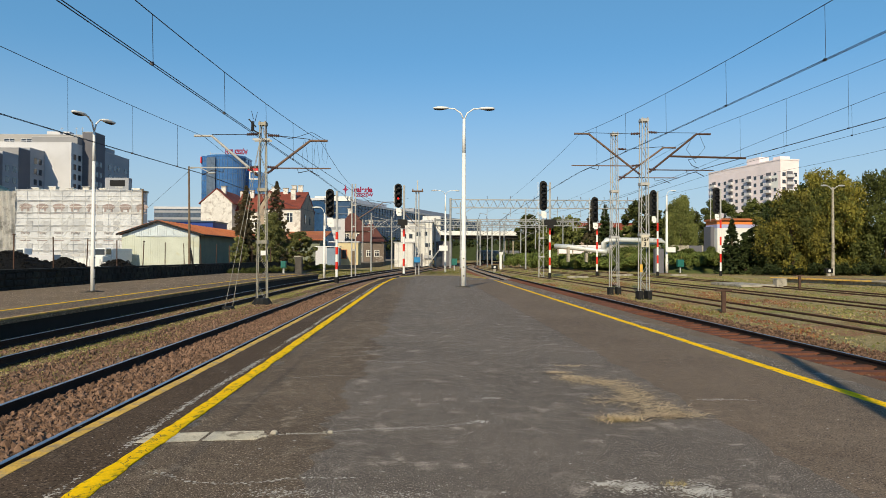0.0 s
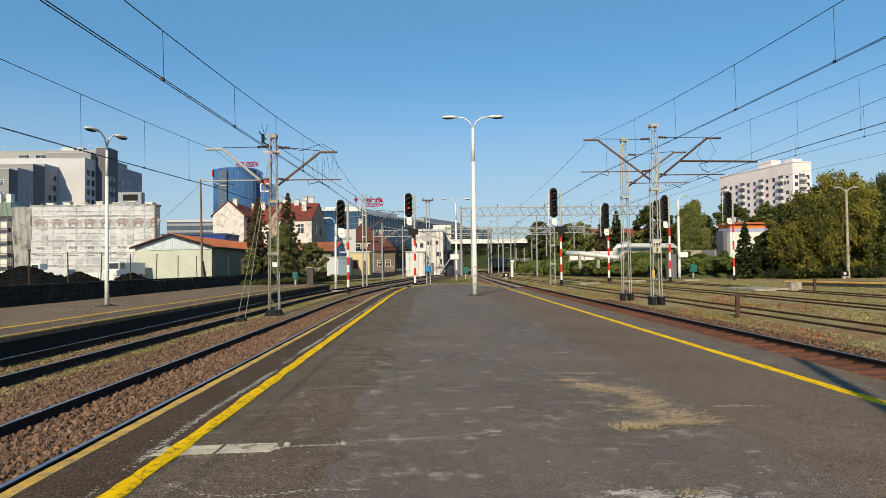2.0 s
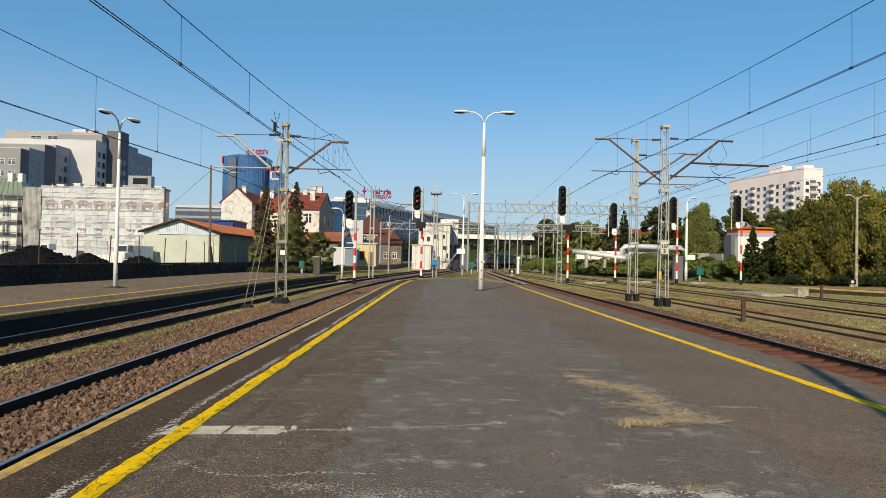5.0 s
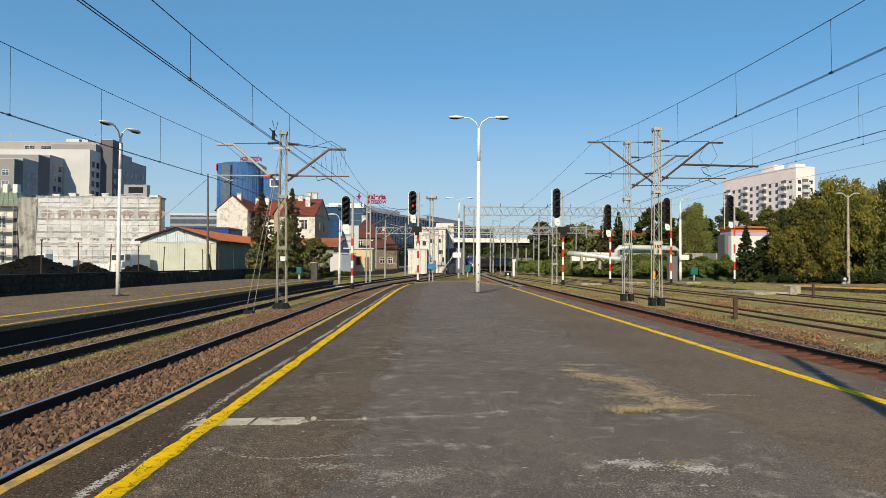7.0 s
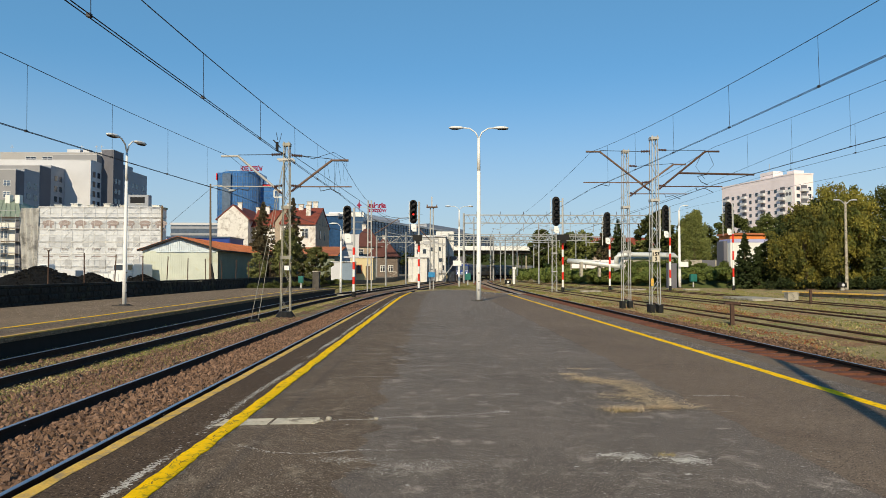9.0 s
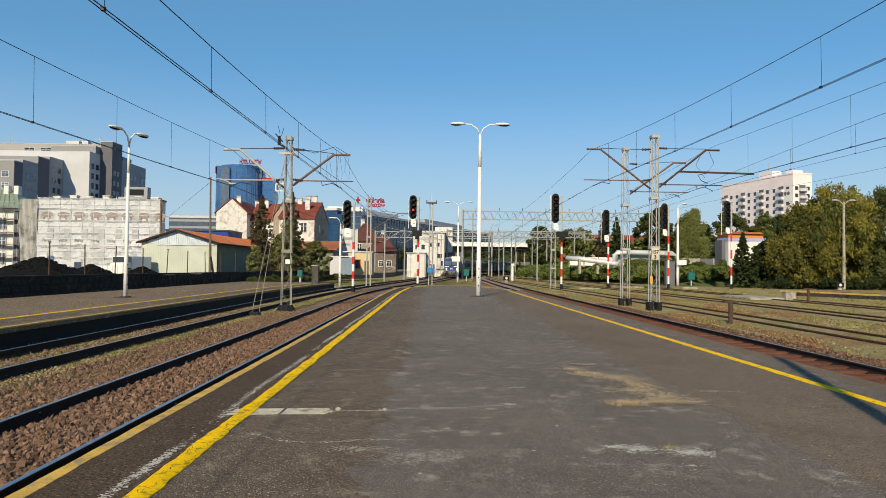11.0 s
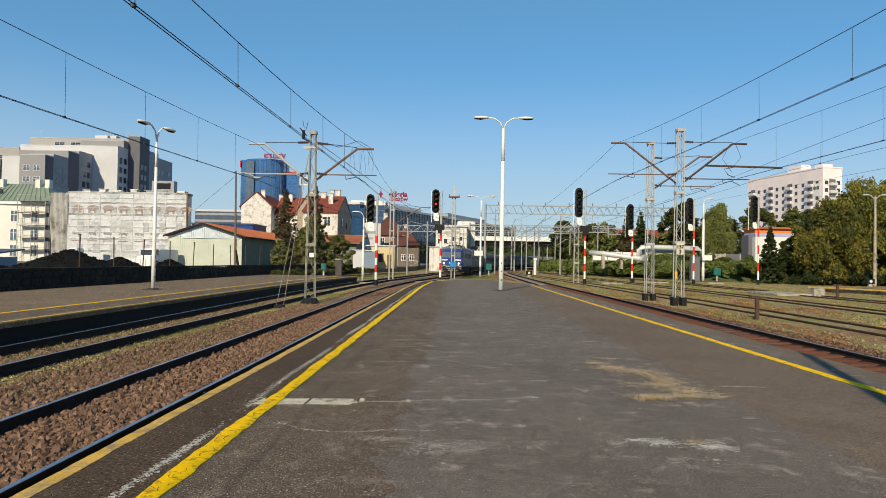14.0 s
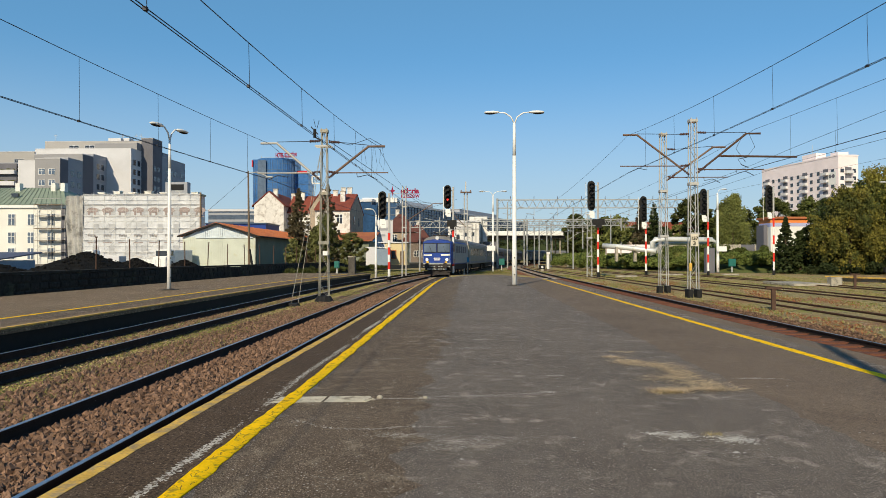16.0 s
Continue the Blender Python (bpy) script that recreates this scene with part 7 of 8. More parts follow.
for x, y, sx, sy in ((24.9, 52.4, 2.7, 4.6), (16.5, 71.5, 2.2, 0.5), (23.6, 79, 2.4, 0.5), (30.5, 79.5, 1.8, 0.6), (6.9, 62.0, 1.8, 0.9), (-8.6, 58.0, 2.2, 0.5), (-3.6, 63.5, 1.6, 0.5)):
    t = thing("concrete_slab", "weathered pale concrete slab lying by the tracks", "slab", (x, y, GROUND), 3, "concrete slabs")
    part("slab", Shape().box(-sx / 2, sx / 2, -sy / 2, sy / 2, 0, 0.18), "concrete", t, bevel=0.02)
    part("edge_lip", Shape().box(-sx / 2, sx / 2, -sy / 2 - 0.06, -sy / 2, 0, 0.12), "concrete", t)
t = thing("concrete_block", "small concrete block beside the slab", "block", (26.75, 50.2, GROUND))
part("block", Shape().box(-0.4, 0.4, -0.3, 0.3, 0, 0.6), "concrete", t, bevel=0.03)
part("cap", Shape().box(-0.42, 0.42, -0.32, 0.32, 0.6, 0.65), "concrete", t)
for x, y in ((49.0, 80.0), (10.8, 100)):
    t = thing("dwarf_signal", "small white dwarf signal at ground level", "signal", (x, y, GROUND), 0, "dwarf signals")
    part("case", Shape().box(-0.45, 0.45, -0.2, 0.2, 0.35, 0.95), "black", t)
    part("disc", Shape().tube([(0, -0.2, 0.65), (0, -0.24, 0.65)], 0.18, 12), "render_pale", t)
    part("foot", Shape().box(-0.2, 0.2, -0.15, 0.15, 0, 0.35), "concrete", t)
t = thing("wooden_pole", "tall pale weathered lamp pole before the trees", "pole", (51.0, 82.3, GROUND))
part("pole", Shape().tube([(0, 0, 0), (0, 0, 11.0)], [0.2, 0.13], 8), "concrete", t)
for s in (-1, 1):
    part("lamp_arm", Shape().tube([(0, 0, 10.6), (s * 0.5, 0, 11.1), (s * 0.9, 0, 11.2)], 0.05, 6), "grey_paint", t)
    part("lamp_head", Shape().ball((s * 1.1, 0, 11.2), 0.45, 0.2, 0.12), "grey_paint", t)
t = thing("white_post", "short white marker post beyond the platform", "post", (13.9, 118, GROUND))
part("post", Shape().tube([(0, 0, 0), (0, 0, 2.6)], 0.22, 8), "white_paint", t)
part("cap", Shape().box(-0.3, 0.3, -0.3, 0.3, 2.6, 3.0), "white_paint", t)

# ---- things on the platform ----
t = thing("paving_slab", "pair of pale sunken concrete slabs in the asphalt", "paving slab", (-1.95, 6.85, 0.0), 2)
part("slab", Shape().prism([(-0.6, -0.17), (-0.35, -0.165), (-0.08, -0.14), (-0.06, 0.15), (-0.25, 0.135), (-0.56, 0.13)], -0.05, 0.0055), "slab_concrete", t, bevel=0.004)
part("slab", Shape().prism([(-0.05, -0.14), (0.40, -0.12), (0.45, 0.0), (0.41, 0.16), (-0.03, 0.15)], -0.05, 0.0065), "slab_concrete", t, bevel=0.004)
for x, y, r in ((-1.43, 6.9, 0.035), (-1.49, 6.82, 0.02), (-0.94, 6.92, 0.028), (-1.0, 6.95, 0.015), (-1.56, 6.78, 0.02)):
    t = thing("loose_stone", "small loose grey stone lying on the asphalt", "stone", (x, y, 0), 0, "loose stones")
    part("stone", Shape().ball((0, 0, r * 0.6), r, r * 0.8, r * 0.65, 7, 5), "concrete", t)


def flakes(name, label, spots, mat, z=0.004):
    """Scattered thin flakes: (x, y, spread x, spread y, how many, size)."""
    rnd = random.Random(3)
    s = Shape()
    for cx, cy, sx, sy, n, size in spots:
        for i in range(n):
            x, y = rnd.gauss(cx, sx), rnd.gauss(cy - 0.06, sy)
            r = size * rnd.uniform(0.3, 1.0)
            k = 6
            a0 = rnd.uniform(0, 6)
            s.face(*[(x + r * rnd.uniform(0.4, 1) * math.cos(a0 + 6.283 * j / k) * 1.3, y + r * rnd.uniform(0.4, 1) * math.sin(a0 + 6.283 * j / k), z + 0.002 * rnd.random()) for j in range(k)])
    return structure(name, s, mat, label, "stain", kind="stuff")


flakes("pale_flakes", "crumbled pale mortar flakes on the asphalt", [(1.3, 5.56, 0.09, 0.06, 420, 0.015), (1.12, 5.63, 0.06, 0.025, 110, 0.014), (1.7, 5.5, 0.09, 0.07, 400, 0.015), (1.82, 5.42, 0.06, 0.04, 120, 0.013), (1.6, 5.35, 0.4, 0.25, 220, 0.01), (1.6, 5.08, 0.02, 0.01, 12, 0.018), (1.5, 5.0, 0.25, 0.1, 60, 0.011), (0.4, 7.38, 0.05, 0.025, 90, 0.012), (0.63, 8.43, 0.08, 0.02, 80, 0.013), (-0.36, 11.0, 0.18, 0.05, 110, 0.015),
       (-1.05, 5.5, 0.14, 0.05, 300, 0.01), (-0.6, 5.25, 0.2, 0.1, 420, 0.01), (-0.3, 5.4, 0.2, 0.08, 260, 0.009), (-1.15, 6.98, 0.22, 0.014, 220, 0.008), (-0.4, 7.12, 0.3, 0.03, 240, 0.008), (0.2, 7.35, 0.3, 0.06, 160, 0.007), (0.9, 7.0, 0.1, 0.1, 60, 0.009), (2.4, 8.0, 0.1, 0.04, 50, 0.012), (3.1, 8.3, 0.14, 0.015, 60, 0.014),
       (0.8, 15, 0.6, 0.8, 240, 0.014), (-1.2, 17, 0.5, 1.5, 220, 0.014), (0.0, 22, 1.2, 2.5, 300, 0.02), (1.0, 10.2, 0.8, 0.7, 200, 0.008), (-1.2, 9.3, 0.5, 0.6, 200, 0.008), (-1.3, 12.6, 0.35, 0.06, 150, 0.012), (-1.5, 4.3, 0.3, 0.15, 160, 0.009), (-0.9, 14.2, 0.4, 0.07, 130, 0.013), (0.5, 18.5, 0.8, 0.12, 160, 0.016), (-0.2, 30, 1.6, 4.0, 300, 0.025), (0.3, 12.4, 0.5, 0.08, 120, 0.012)], "white_worn")
flakes("old_line_flakes", "broken remains of an old white line", [(-2.575 + 0.02 * math.sin(y * 1.3) + (0.0 if y < 34 else 0.003 * (y - 34) ** 2), y, 0.022, 0.16, int(max(0, 70 + 260 * noise.noise((y * 0.9, 3, 0)))), 0.016 if y < 14 else 0.022) for y in np.arange(3.5, 46, 0.35)], "white_worn")
# real grit; the dense far drifts also stand in for grazing-light brightness
flakes("grit", "fine pale grit, thickened far off to brighten the asphalt", [(0.3, 6.5, 1.5, 2.0, 3800, 0.0075), (0.2, 12, 1.4, 4, 4200, 0.012), (0.2, 24, 1.5, 7, 6500, 0.02), (0.3, 38, 1.5, 6, 5000, 0.028), (3.6, 9, 0.9, 3.0, 500, 0.006)], "white_worn", 0.0035)


def crack(points, width, seed):
    """A ragged, slightly raised thread of pale grit filling a crack."""
    rnd = random.Random(seed)
    s = Shape()
    for (xa, ya), (xb, yb) in zip(points, points[1:]):
        n = max(2, int(math.hypot(xb - xa, yb - ya) / 0.012))
        for i in range(n):
            f = i / n
            x, y = xa + (xb - xa) * f + rnd.gauss(0, width), ya + (yb - ya) * f + rnd.gauss(0, width)
            r = rnd.uniform(0.004, 0.011)
            a0 = rnd.uniform(0, 6)
            s.face(*[(x + r * 1.6 * math.cos(a0 + 1.257 * j), y + r * rnd.uniform(0.5, 1) * math.sin(a0 + 1.257 * j), 0.0045) for j in range(5)])
    return s


for k, pts in enumerate((((-1.5, 6.88), (-1.1, 6.93), (-0.7, 7.05), (-0.1, 7.13), (0.5, 7.33)), ((-2.1, 5.92), (-1.7, 5.65), (-1.35, 5.63), (-1.0, 5.75), (-0.6, 5.73)), ((-1.9, 9.6), (-1.4, 9.8), (-0.9, 9.75)), ((-1.7, 11.4), (-1.1, 11.6)), ((2.9, 8.25), (3.2, 8.3), (3.5, 8.2)), ((-2.2, 13.0), (-1.5, 13.4)))):
    structure("asphalt_crack", crack(pts, 0.012, k), "white_worn", "thin crack in the asphalt filled with pale grit", "crack", kind="stuff")


def blades(name, label, spots, mat, kind="stuff"):
    """Grass stalks: (x, y, spread x, spread y, count, length, lie) — lie 0 upright, 1 flat."""
    rnd = random.Random(8)
    s = Shape()
    for cx, cy, sx, sy, n, ln, lie, z in spots:
        for i in range(n):
            x, y = rnd.gauss(cx, sx), rnd.gauss(cy, sy)
            a = rnd.uniform(0, 6.283)
            l = ln * rnd.uniform(0.4, 1.2)
            up = (1 - lie) * rnd.uniform(0.5, 1) + 0.04
            d = Vector((math.cos(a), math.sin(a) * 0.6, 0)) * math.sqrt(max(0.05, 1 - min(up, 1) ** 2))
            w = Vector((-d.y, d.x, 0)).normalized() * 0.0035 * (1 + ln)
            p = Vector((x, y, z + 0.004))
            m_ = p + d * l * 0.5 + Vector((0, 0, up * l * 0.6))
            e = p + d * l + Vector((0, 0, up * l * 0.8))
            n0 = len(s.v)
            s.v += [tuple(p - w), tuple(p + w), tuple(m_ + w * 0.8), tuple(m_ - w * 0.8), tuple(e)]
            s.f += [(n0, n0 + 1, n0 + 2, n0 + 3), (n0 + 3, n0 + 2, n0 + 4)]
    return structure(name, s, mat, label, "grass", kind=kind)


blades("dry_grass", "pale straw-yellow dead grass lying in an asphalt crack", [(1.72, 9.98, 0.1, 0.05, 120, 0.16, 0.9, 0), (1.85, 9.53, 0.14, 0.12, 240, 0.2, 0.9, 0), (2.15, 9.23, 0.16, 0.14, 260, 0.2, 0.9, 0), (2.3, 8.68, 0.12, 0.18, 240, 0.22, 0.9, 0), (2.1, 8.23, 0.2, 0.12, 260, 0.2, 0.9, 0), (2.35, 7.83, 0.14, 0.12, 200, 0.22, 0.9, 0), (2.3, 7.53, 0.2, 0.08, 240, 0.24, 0.9, 0), (1.78, 7.38, 0.11, 0.06, 300, 0.12, 0.6, 0), (2.0, 10.53, 0.12, 0.05, 70, 0.15, 0.9, 0)], "dry_blade")
blades("dry_tuft", "small dry tuft growing through straw", [(1.75, 7.35, 0.09, 0.05, 160, 0.06, 0.3, 0), (1.62, 5.53, 0.05, 0.03, 70, 0.045, 0.3, 0)], "straw")
# weeds between and beside the tracks
spots = []
rnd = random.Random(12)
for i in range(170):
    y = rnd.uniform(7, 48)
    x = rnd.choice((-6.75, -7.0, -10.2, -7.3, -6.4, -8.7)) + rnd.uniform(-0.3, 0.3)
    spots.append((x + (0.4 if y > 40 else 0), y, 0.25, 0.4, 38, 0.13, 0.35, RAIL - 0.17))
for i in range(150):
    spots.append((rnd.choice((-8.1, -8.8, -9.4, -10.1, -7.6)) + rnd.uniform(-0.2, 0.2), rnd.uniform(13, 46), 0.2, 0.5, 40, 0.14, 0.35, RAIL - 0.19))
for i in range(120):
    y = rnd.uniform(4, 20)
    spots.append((-3.55 + rnd.uniform(-0.1, 0.15), y, 0.08, 0.3, 14, 0.1, 0.4, RAIL - 0.16))
for i in range(900):
    y = rnd.uniform(15, 62)
    spots.append((rnd.uniform(9.2, 32), y, 0.5, 0.7, 30, 0.16, 0.35, GROUND))
for y in (5.2, 6.4, 7.9, 8.1, 10.6, 13.5):
    spots.append((-3.3, y, 0.04, 0.12, 26, 0.14, 0.3, -0.2))
blades("trackside_grass", "short green and yellowing grass between the tracks", spots, "blade")
spots = []
for i in range(380):
    y = rnd.uniform(14, 62)
    spots.append((rnd.uniform(9.2, 30), y, 0.5, 0.7, 24, 0.15, 0.45, GROUND))
for i in range(60):
    spots.append((rnd.uniform(-8.5, -6.2), rnd.uniform(10, 45), 0.25, 0.4, 24, 0.12, 0.5, RAIL - 0.17))
for i in range(110):
    spots.append((rnd.choice((-8.2, -8.8, -9.3, -10.1)) + rnd.uniform(-0.2, 0.2), rnd.uniform(13, 46), 0.2, 0.5, 26, 0.13, 0.5, RAIL - 0.19))
blades("straw_grass", "dry straw-coloured grass between the tracks", spots, "dry_blade")


def scatter(name, label, count, x0, x1, y0, y1, size, mat, seed, cut, floor=GROUND - 0.03):
    """Low tufts in drifts, thick where a slow wave of the ground is high."""
    rng = np.random.default_rng(seed)
    x, y = rng.uniform(x0, x1, count), y0 + (y1 - y0) * rng.random(count) ** 1.2
    wave = np.sin(x * 0.9 + seed) * np.sin(y * 0.31 + 2 * seed) + 0.7 * np.sin(x * 2.3 - y * 0.7 + seed) + rng.normal(0, 0.5, count)
    keep = wave > cut
    x, y = x[keep], y[keep]
    n = len(x)
    a, s = rng.uniform(0, 6.283, n), size * rng.uniform(0.4, 1.3, n)
    lean = rng.uniform(-0.7, 0.7, (n, 2)) * s[:, None]
    z = np.full(n, floor)
    p = np.stack([np.stack([x - s * np.cos(a), y - s * np.sin(a), z], 1), np.stack([x + s * np.cos(a), y + s * np.sin(a), z], 1),
                  np.stack([x + lean[:, 0], y + lean[:, 1], z + s * 1.1], 1)], 1).reshape(-1, 3)
    me = bpy.data.meshes.new(name)
    me.from_pydata(p.tolist(), [], np.arange(3 * n).reshape(-1, 3).tolist())
    me.materials.append(M[mat])
    return tagged(new(name, me), label, "grass", "", "stuff")


scatter("weed_tufts", "low green weed tufts between the sidings", 60000, 9.2, 36, 13, 80, 0.05, "weed", 1, 0.3)
scatter("straw_tufts", "low straw-coloured weed tufts between the sidings", 50000, 9.2, 36, 13, 80, 0.045, "straw", 2, 0.4)
scatter("rust_grit", "rust-brown grit heaps between the sidings", 40000, 8.6, 20, 12, 60, 0.04, "ballast_rust", 3, 0.3)
scatter("weed_tufts", "low green weed tufts beside the platform tracks", 26000, -16.8, -5.8, 52, 110, 0.07, "weed", 4, 0.1)
scatter("weed_tufts", "low weed tufts on the verge before the bridge", 26000, 0, 30, 60, 120, 0.08, "weed", 5, 0.2)
for k, (x0, x1, n) in enumerate(((-9.45, -8.08, 30000), (-10.3, -9.6, 15000), (-7.95, -7.2, 14000))):
    scatter("weed_tufts", "olive grass growing over the second track's ballast", n, x0, x1, 9, 58, 0.035, "weed", 11 + k, -0.1, BED - 0.06)
    scatter("straw_tufts", "straw-coloured grass over the second track's ballast", n, x0, x1, 9, 58, 0.035, "straw", 21 + k, -0.2, BED - 0.06)
scatter("weed_tufts", "sparse weeds between the two platform tracks", 9000, -7.3, -5.7, 12, 55, 0.035, "weed", 31, 0.7, BED - 0.06)
# the ramp at the platform's end, grown over
ramp = Shape()
ramp.v = [(-1.9, 49, 0.0), (4.9, 46, 0.0), (5.6, 78, GROUND), (0.5, 78, GROUND), (-1.9, 49, GROUND), (4.9, 46, GROUND)]
ramp.f = [(0, 1, 2, 3), (0, 3, 4), (1, 5, 2), (0, 4, 5, 1), (4, 3, 2, 5)]
for i, v in enumerate(list(ramp.v)):
    ramp.v[i] = (v[0], v[1] + 6.5, v[2] - 0.02)
structure("platform_ramp", ramp, "grass_ground", "grassy earth ramp at the platform end", "ramp")
spots = [(rnd.uniform(-0.3, 5.0), rnd.uniform(58, 96), 0.6, 0.9, 40, 0.4, 0.3, GROUND + 0.1) for i in range(150)]
blades("ramp_grass", "tall green and yellow grass on the platform ramp", spots, "blade")

# ---- crushed stone of the near tracks ----
def stones(name, label, regions, seed):
    rng = np.random.default_rng(seed)
    base = np.array([(1, 0, 0), (-1, 0, 0), (0, 1, 0), (0, -1, 0), (0, 0, 1), (0, 0, -1)], float)
    tri = np.array([(0, 2, 4), (2, 1, 4), (1, 3, 4), (3, 0, 4), (2, 0, 5), (1, 2, 5), (3, 1, 5), (0, 3, 5)])
    vs, fs, n = [], [], 0
    for x0, x1, y0, y1, count, size, z in regions:
        x = rng.uniform(x0, x1, count)
        y = y0 + (y1 - y0) * rng.random(count) ** 1.35
        for i in range(count):
            q = Euler(rng.uniform(0, 6.28, 3)).to_matrix()
            s = size * rng.uniform(0.55, 1.25) * rng.uniform(0.6, 1.2, 3)
            p = (base * s * rng.uniform(0.75, 1.2, (6, 1))) @ np.array(q).T + np.array([x[i], y[i], z + rng.uniform(-0.4, 0.6) * size])
            vs.append(p)
            fs.append(tri + n)
            n += 6
    me = bpy.data.meshes.new(name)
    me.from_pydata(np.concatenate(vs).tolist(), [], np.concatenate(fs).tolist())
    me.materials.append(M["stone"])
    return tagged(new(name, me), label, "ballast", "", "stuff")


stones("ballast_stones", "loose rust-brown crushed stones between the rails", [(-5.42, -4.1, 4, 26, 12000, 0.052, BED - 0.01), (-3.9, -3.15, 3.5, 16, 5000, 0.05, BED - 0.01), (-7.4, -5.6, 7, 30, 13000, 0.055, BED - 0.05), (-9.4, -8.1, 10, 34, 2500, 0.05, BED - 0.05), (-5.42, -4.1, 26, 48, 5000, 0.06, BED - 0.01)], 4)
stones("ballast_stones", "rust-stained crushed stones beside the platform", [(5.85, 6.85, 8, 30, 3000, 0.045, RAIL - 0.18), (7.0, 8.36, 8, 36, 6000, 0.045, RAIL - 0.2), (8.5, 10.2, 10, 40, 6500, 0.045, RAIL - 0.2)], 5)


# ---- the train ----
def body_section(w, z0, z1, crown):
    """Half-round roof over upright sides, as (u, z)."""
    pts = [(-w, z0), (-w, z1)]
    for k in range(1, 8):
        a = math.pi - math.pi * k / 8
        pts.append((w * math.cos(a) * 0.98, z1 + crown * math.sin(a)))
    return pts + [(w, z1), (w, z0)]


def loft(sec_list):
    """Joins sections [(y, [(x, z)...])] of equal length into a closed hull."""
    s = Shape()
    k = len(sec_list[0][1])
    for y, sec in sec_list:
        s.v += [(x, y, z) for x, z in sec]
    for i in range(len(sec_list) - 1):
        for j in range(k):
            a, b = i * k + j, i * k + (j + 1) % k
            s.f.append((a, b, b + k, a + k))
    s.f.append(tuple(range(k)))
    s.f.append(tuple((len(sec_list) - 1) * k + j for j in range(k))[::-1])
    return s


def wheel_set(t, y):
    for s in (-0.78, 0.78):
        part("wheel", Shape().tube([(s - 0.06, y, 0.5), (s + 0.06, y, 0.5)], 0.5, 16), "under", t)
    part("axle", Shape().tube([(-0.78, y, 0.5), (0.78, y, 0.5)], 0.08, 8), "under", t)


def bogie(t, y, gap):
    for s in (-1.0, 1.0):
        part("bogie_frame", Shape().box(s - 0.1, s + 0.1, y - gap / 2 - 0.5, y + gap / 2 + 0.5, 0.45, 0.85), "under", t)
    for e in (-gap / 2, gap / 2):
        wheel_set(t, y + e)


def locomotive():
    """Nose towards -y at y = 0; z = 0 is the rail's top."""
    t = thing("locomotive", "blue and grey electric locomotive with lit headlamps", "locomotive")
    L = 15.9
    w = 1.48
    low = body_section(w, 1.15, 3.3, 0.34)
    nose = [(x * 0.93, z if z < 2.2 else 2.2 + (z - 2.2) * 0.9) for x, z in low]
    hull = loft([(0.55, nose), (1.0, [(x * 0.985, z) for x, z in low]), (1.4, low), (L - 1.4, low), (L - 0.55, nose)])
    part("body", hull, "loco_blue", t, "deep blue body", bevel=0.04)
    part("roof", loft([(0.9, [(x * 0.9, z) for x, z in body_section(w, 3.36, 3.5, 0.42)]), (L - 0.9, [(x * 0.9, z) for x, z in body_section(w, 3.36, 3.5, 0.42)])]), "roof_train", t)
    for s in (-1, 1):
        part("side_panel", Shape().box(s * w - 0.012, s * w + 0.012, 1.3, L - 1.3, 1.25, 3.26), "loco_grey", t, "pale grey side panel")
        part("cab_window", Shape().box(s * w - 0.02, s * w + 0.025, 1.45, 2.15, 2.35, 3.1), "glass_dark", t)
        part("cab_door", Shape().box(s * w - 0.018, s * w + 0.018, 2.25, 2.9, 1.3, 3.15), "coach_grey", t)
        for i in range(5):
            part("grille", Shape().box(s * w - 0.03, s * w + 0.03, 3.6 + i * 1.9, 4.9 + i * 1.9, 2.3, 3.0), "render_dark", t)
        part("windscreen", Shape().box(s * 0.67 - 0.58, s * 0.67 + 0.58, 0.49, 0.62, 2.36, 3.16), "glass_grey", t)
        part("windscreen_frame", Shape().box(s * 0.67 - 0.64, s * 0.67 + 0.64, 0.52, 0.6, 2.3, 3.22), "black", t)
        hl = part("headlamp", Shape().tube([(s * 0.98, 0.5, 1.62), (s * 0.98, 0.62, 1.62)], 0.17, 14), "loco_grey", t)
        part("headlamp_glass", Shape().tube([(s * 0.98, 0.47, 1.62), (s * 0.98, 0.5, 1.62)], 0.095, 14), "head_lamp", hl)
        part("buffer_disc", Shape().tube([(s * 0.875, 0.0, 1.06), (s * 0.875, 0.08, 1.06)], 0.25, 14), "under", t)
        part("buffer_case", Shape().tube([(s * 0.875, 0.08, 1.06), (s * 0.875, 0.6, 1.06)], 0.13, 10), "under", t)
        part("end_mark", Shape().box(s * 0.9 - 0.12, s * 0.9 + 0.12, 0.47, 0.53, 1.32, 1.44), "buffer_yellow", t)
        part("handrail", Shape().tube([(s * 1.28, 0.5, 1.3), (s * 1.28, 0.45, 1.8), (s * 1.28, 0.5, 2.2)], 0.02, 6), "loco_grey", t)
        part("front_step", Shape().box(s * 1.2 - 0.2, s * 1.2 + 0.2, 0.35, 0.75, 0.45, 0.5).box(s * 1.2 - 0.2, s * 1.2 + 0.2, 0.4, 0.75, 0.8, 0.85), "under", t)
    part("white_band", Shape().box(-1.3, -0.5, 0.51, 0.58, 2.0, 2.12), "white_paint", t)
    part("grey_band", Shape().box(-1.36, 1.36, 0.5, 0.6, 1.14, 1.3), "loco_grey", t)
    part("white_flash", Shape().box(0.4, 1.3, 0.505, 0.58, 2.0, 2.14), "white_paint", t)
    part("number_bars", Shape().box(-0.32, 0.34, 0.5, 0.58, 1.72, 1.8).box(-0.28, 0.3, 0.5, 0.58, 1.55, 1.64), "white_paint", t)
    part("top_lamp", Shape().tube([(0, 0.75, 3.72), (0, 1.1, 3.72)], 0.22, 14), "loco_grey", t)
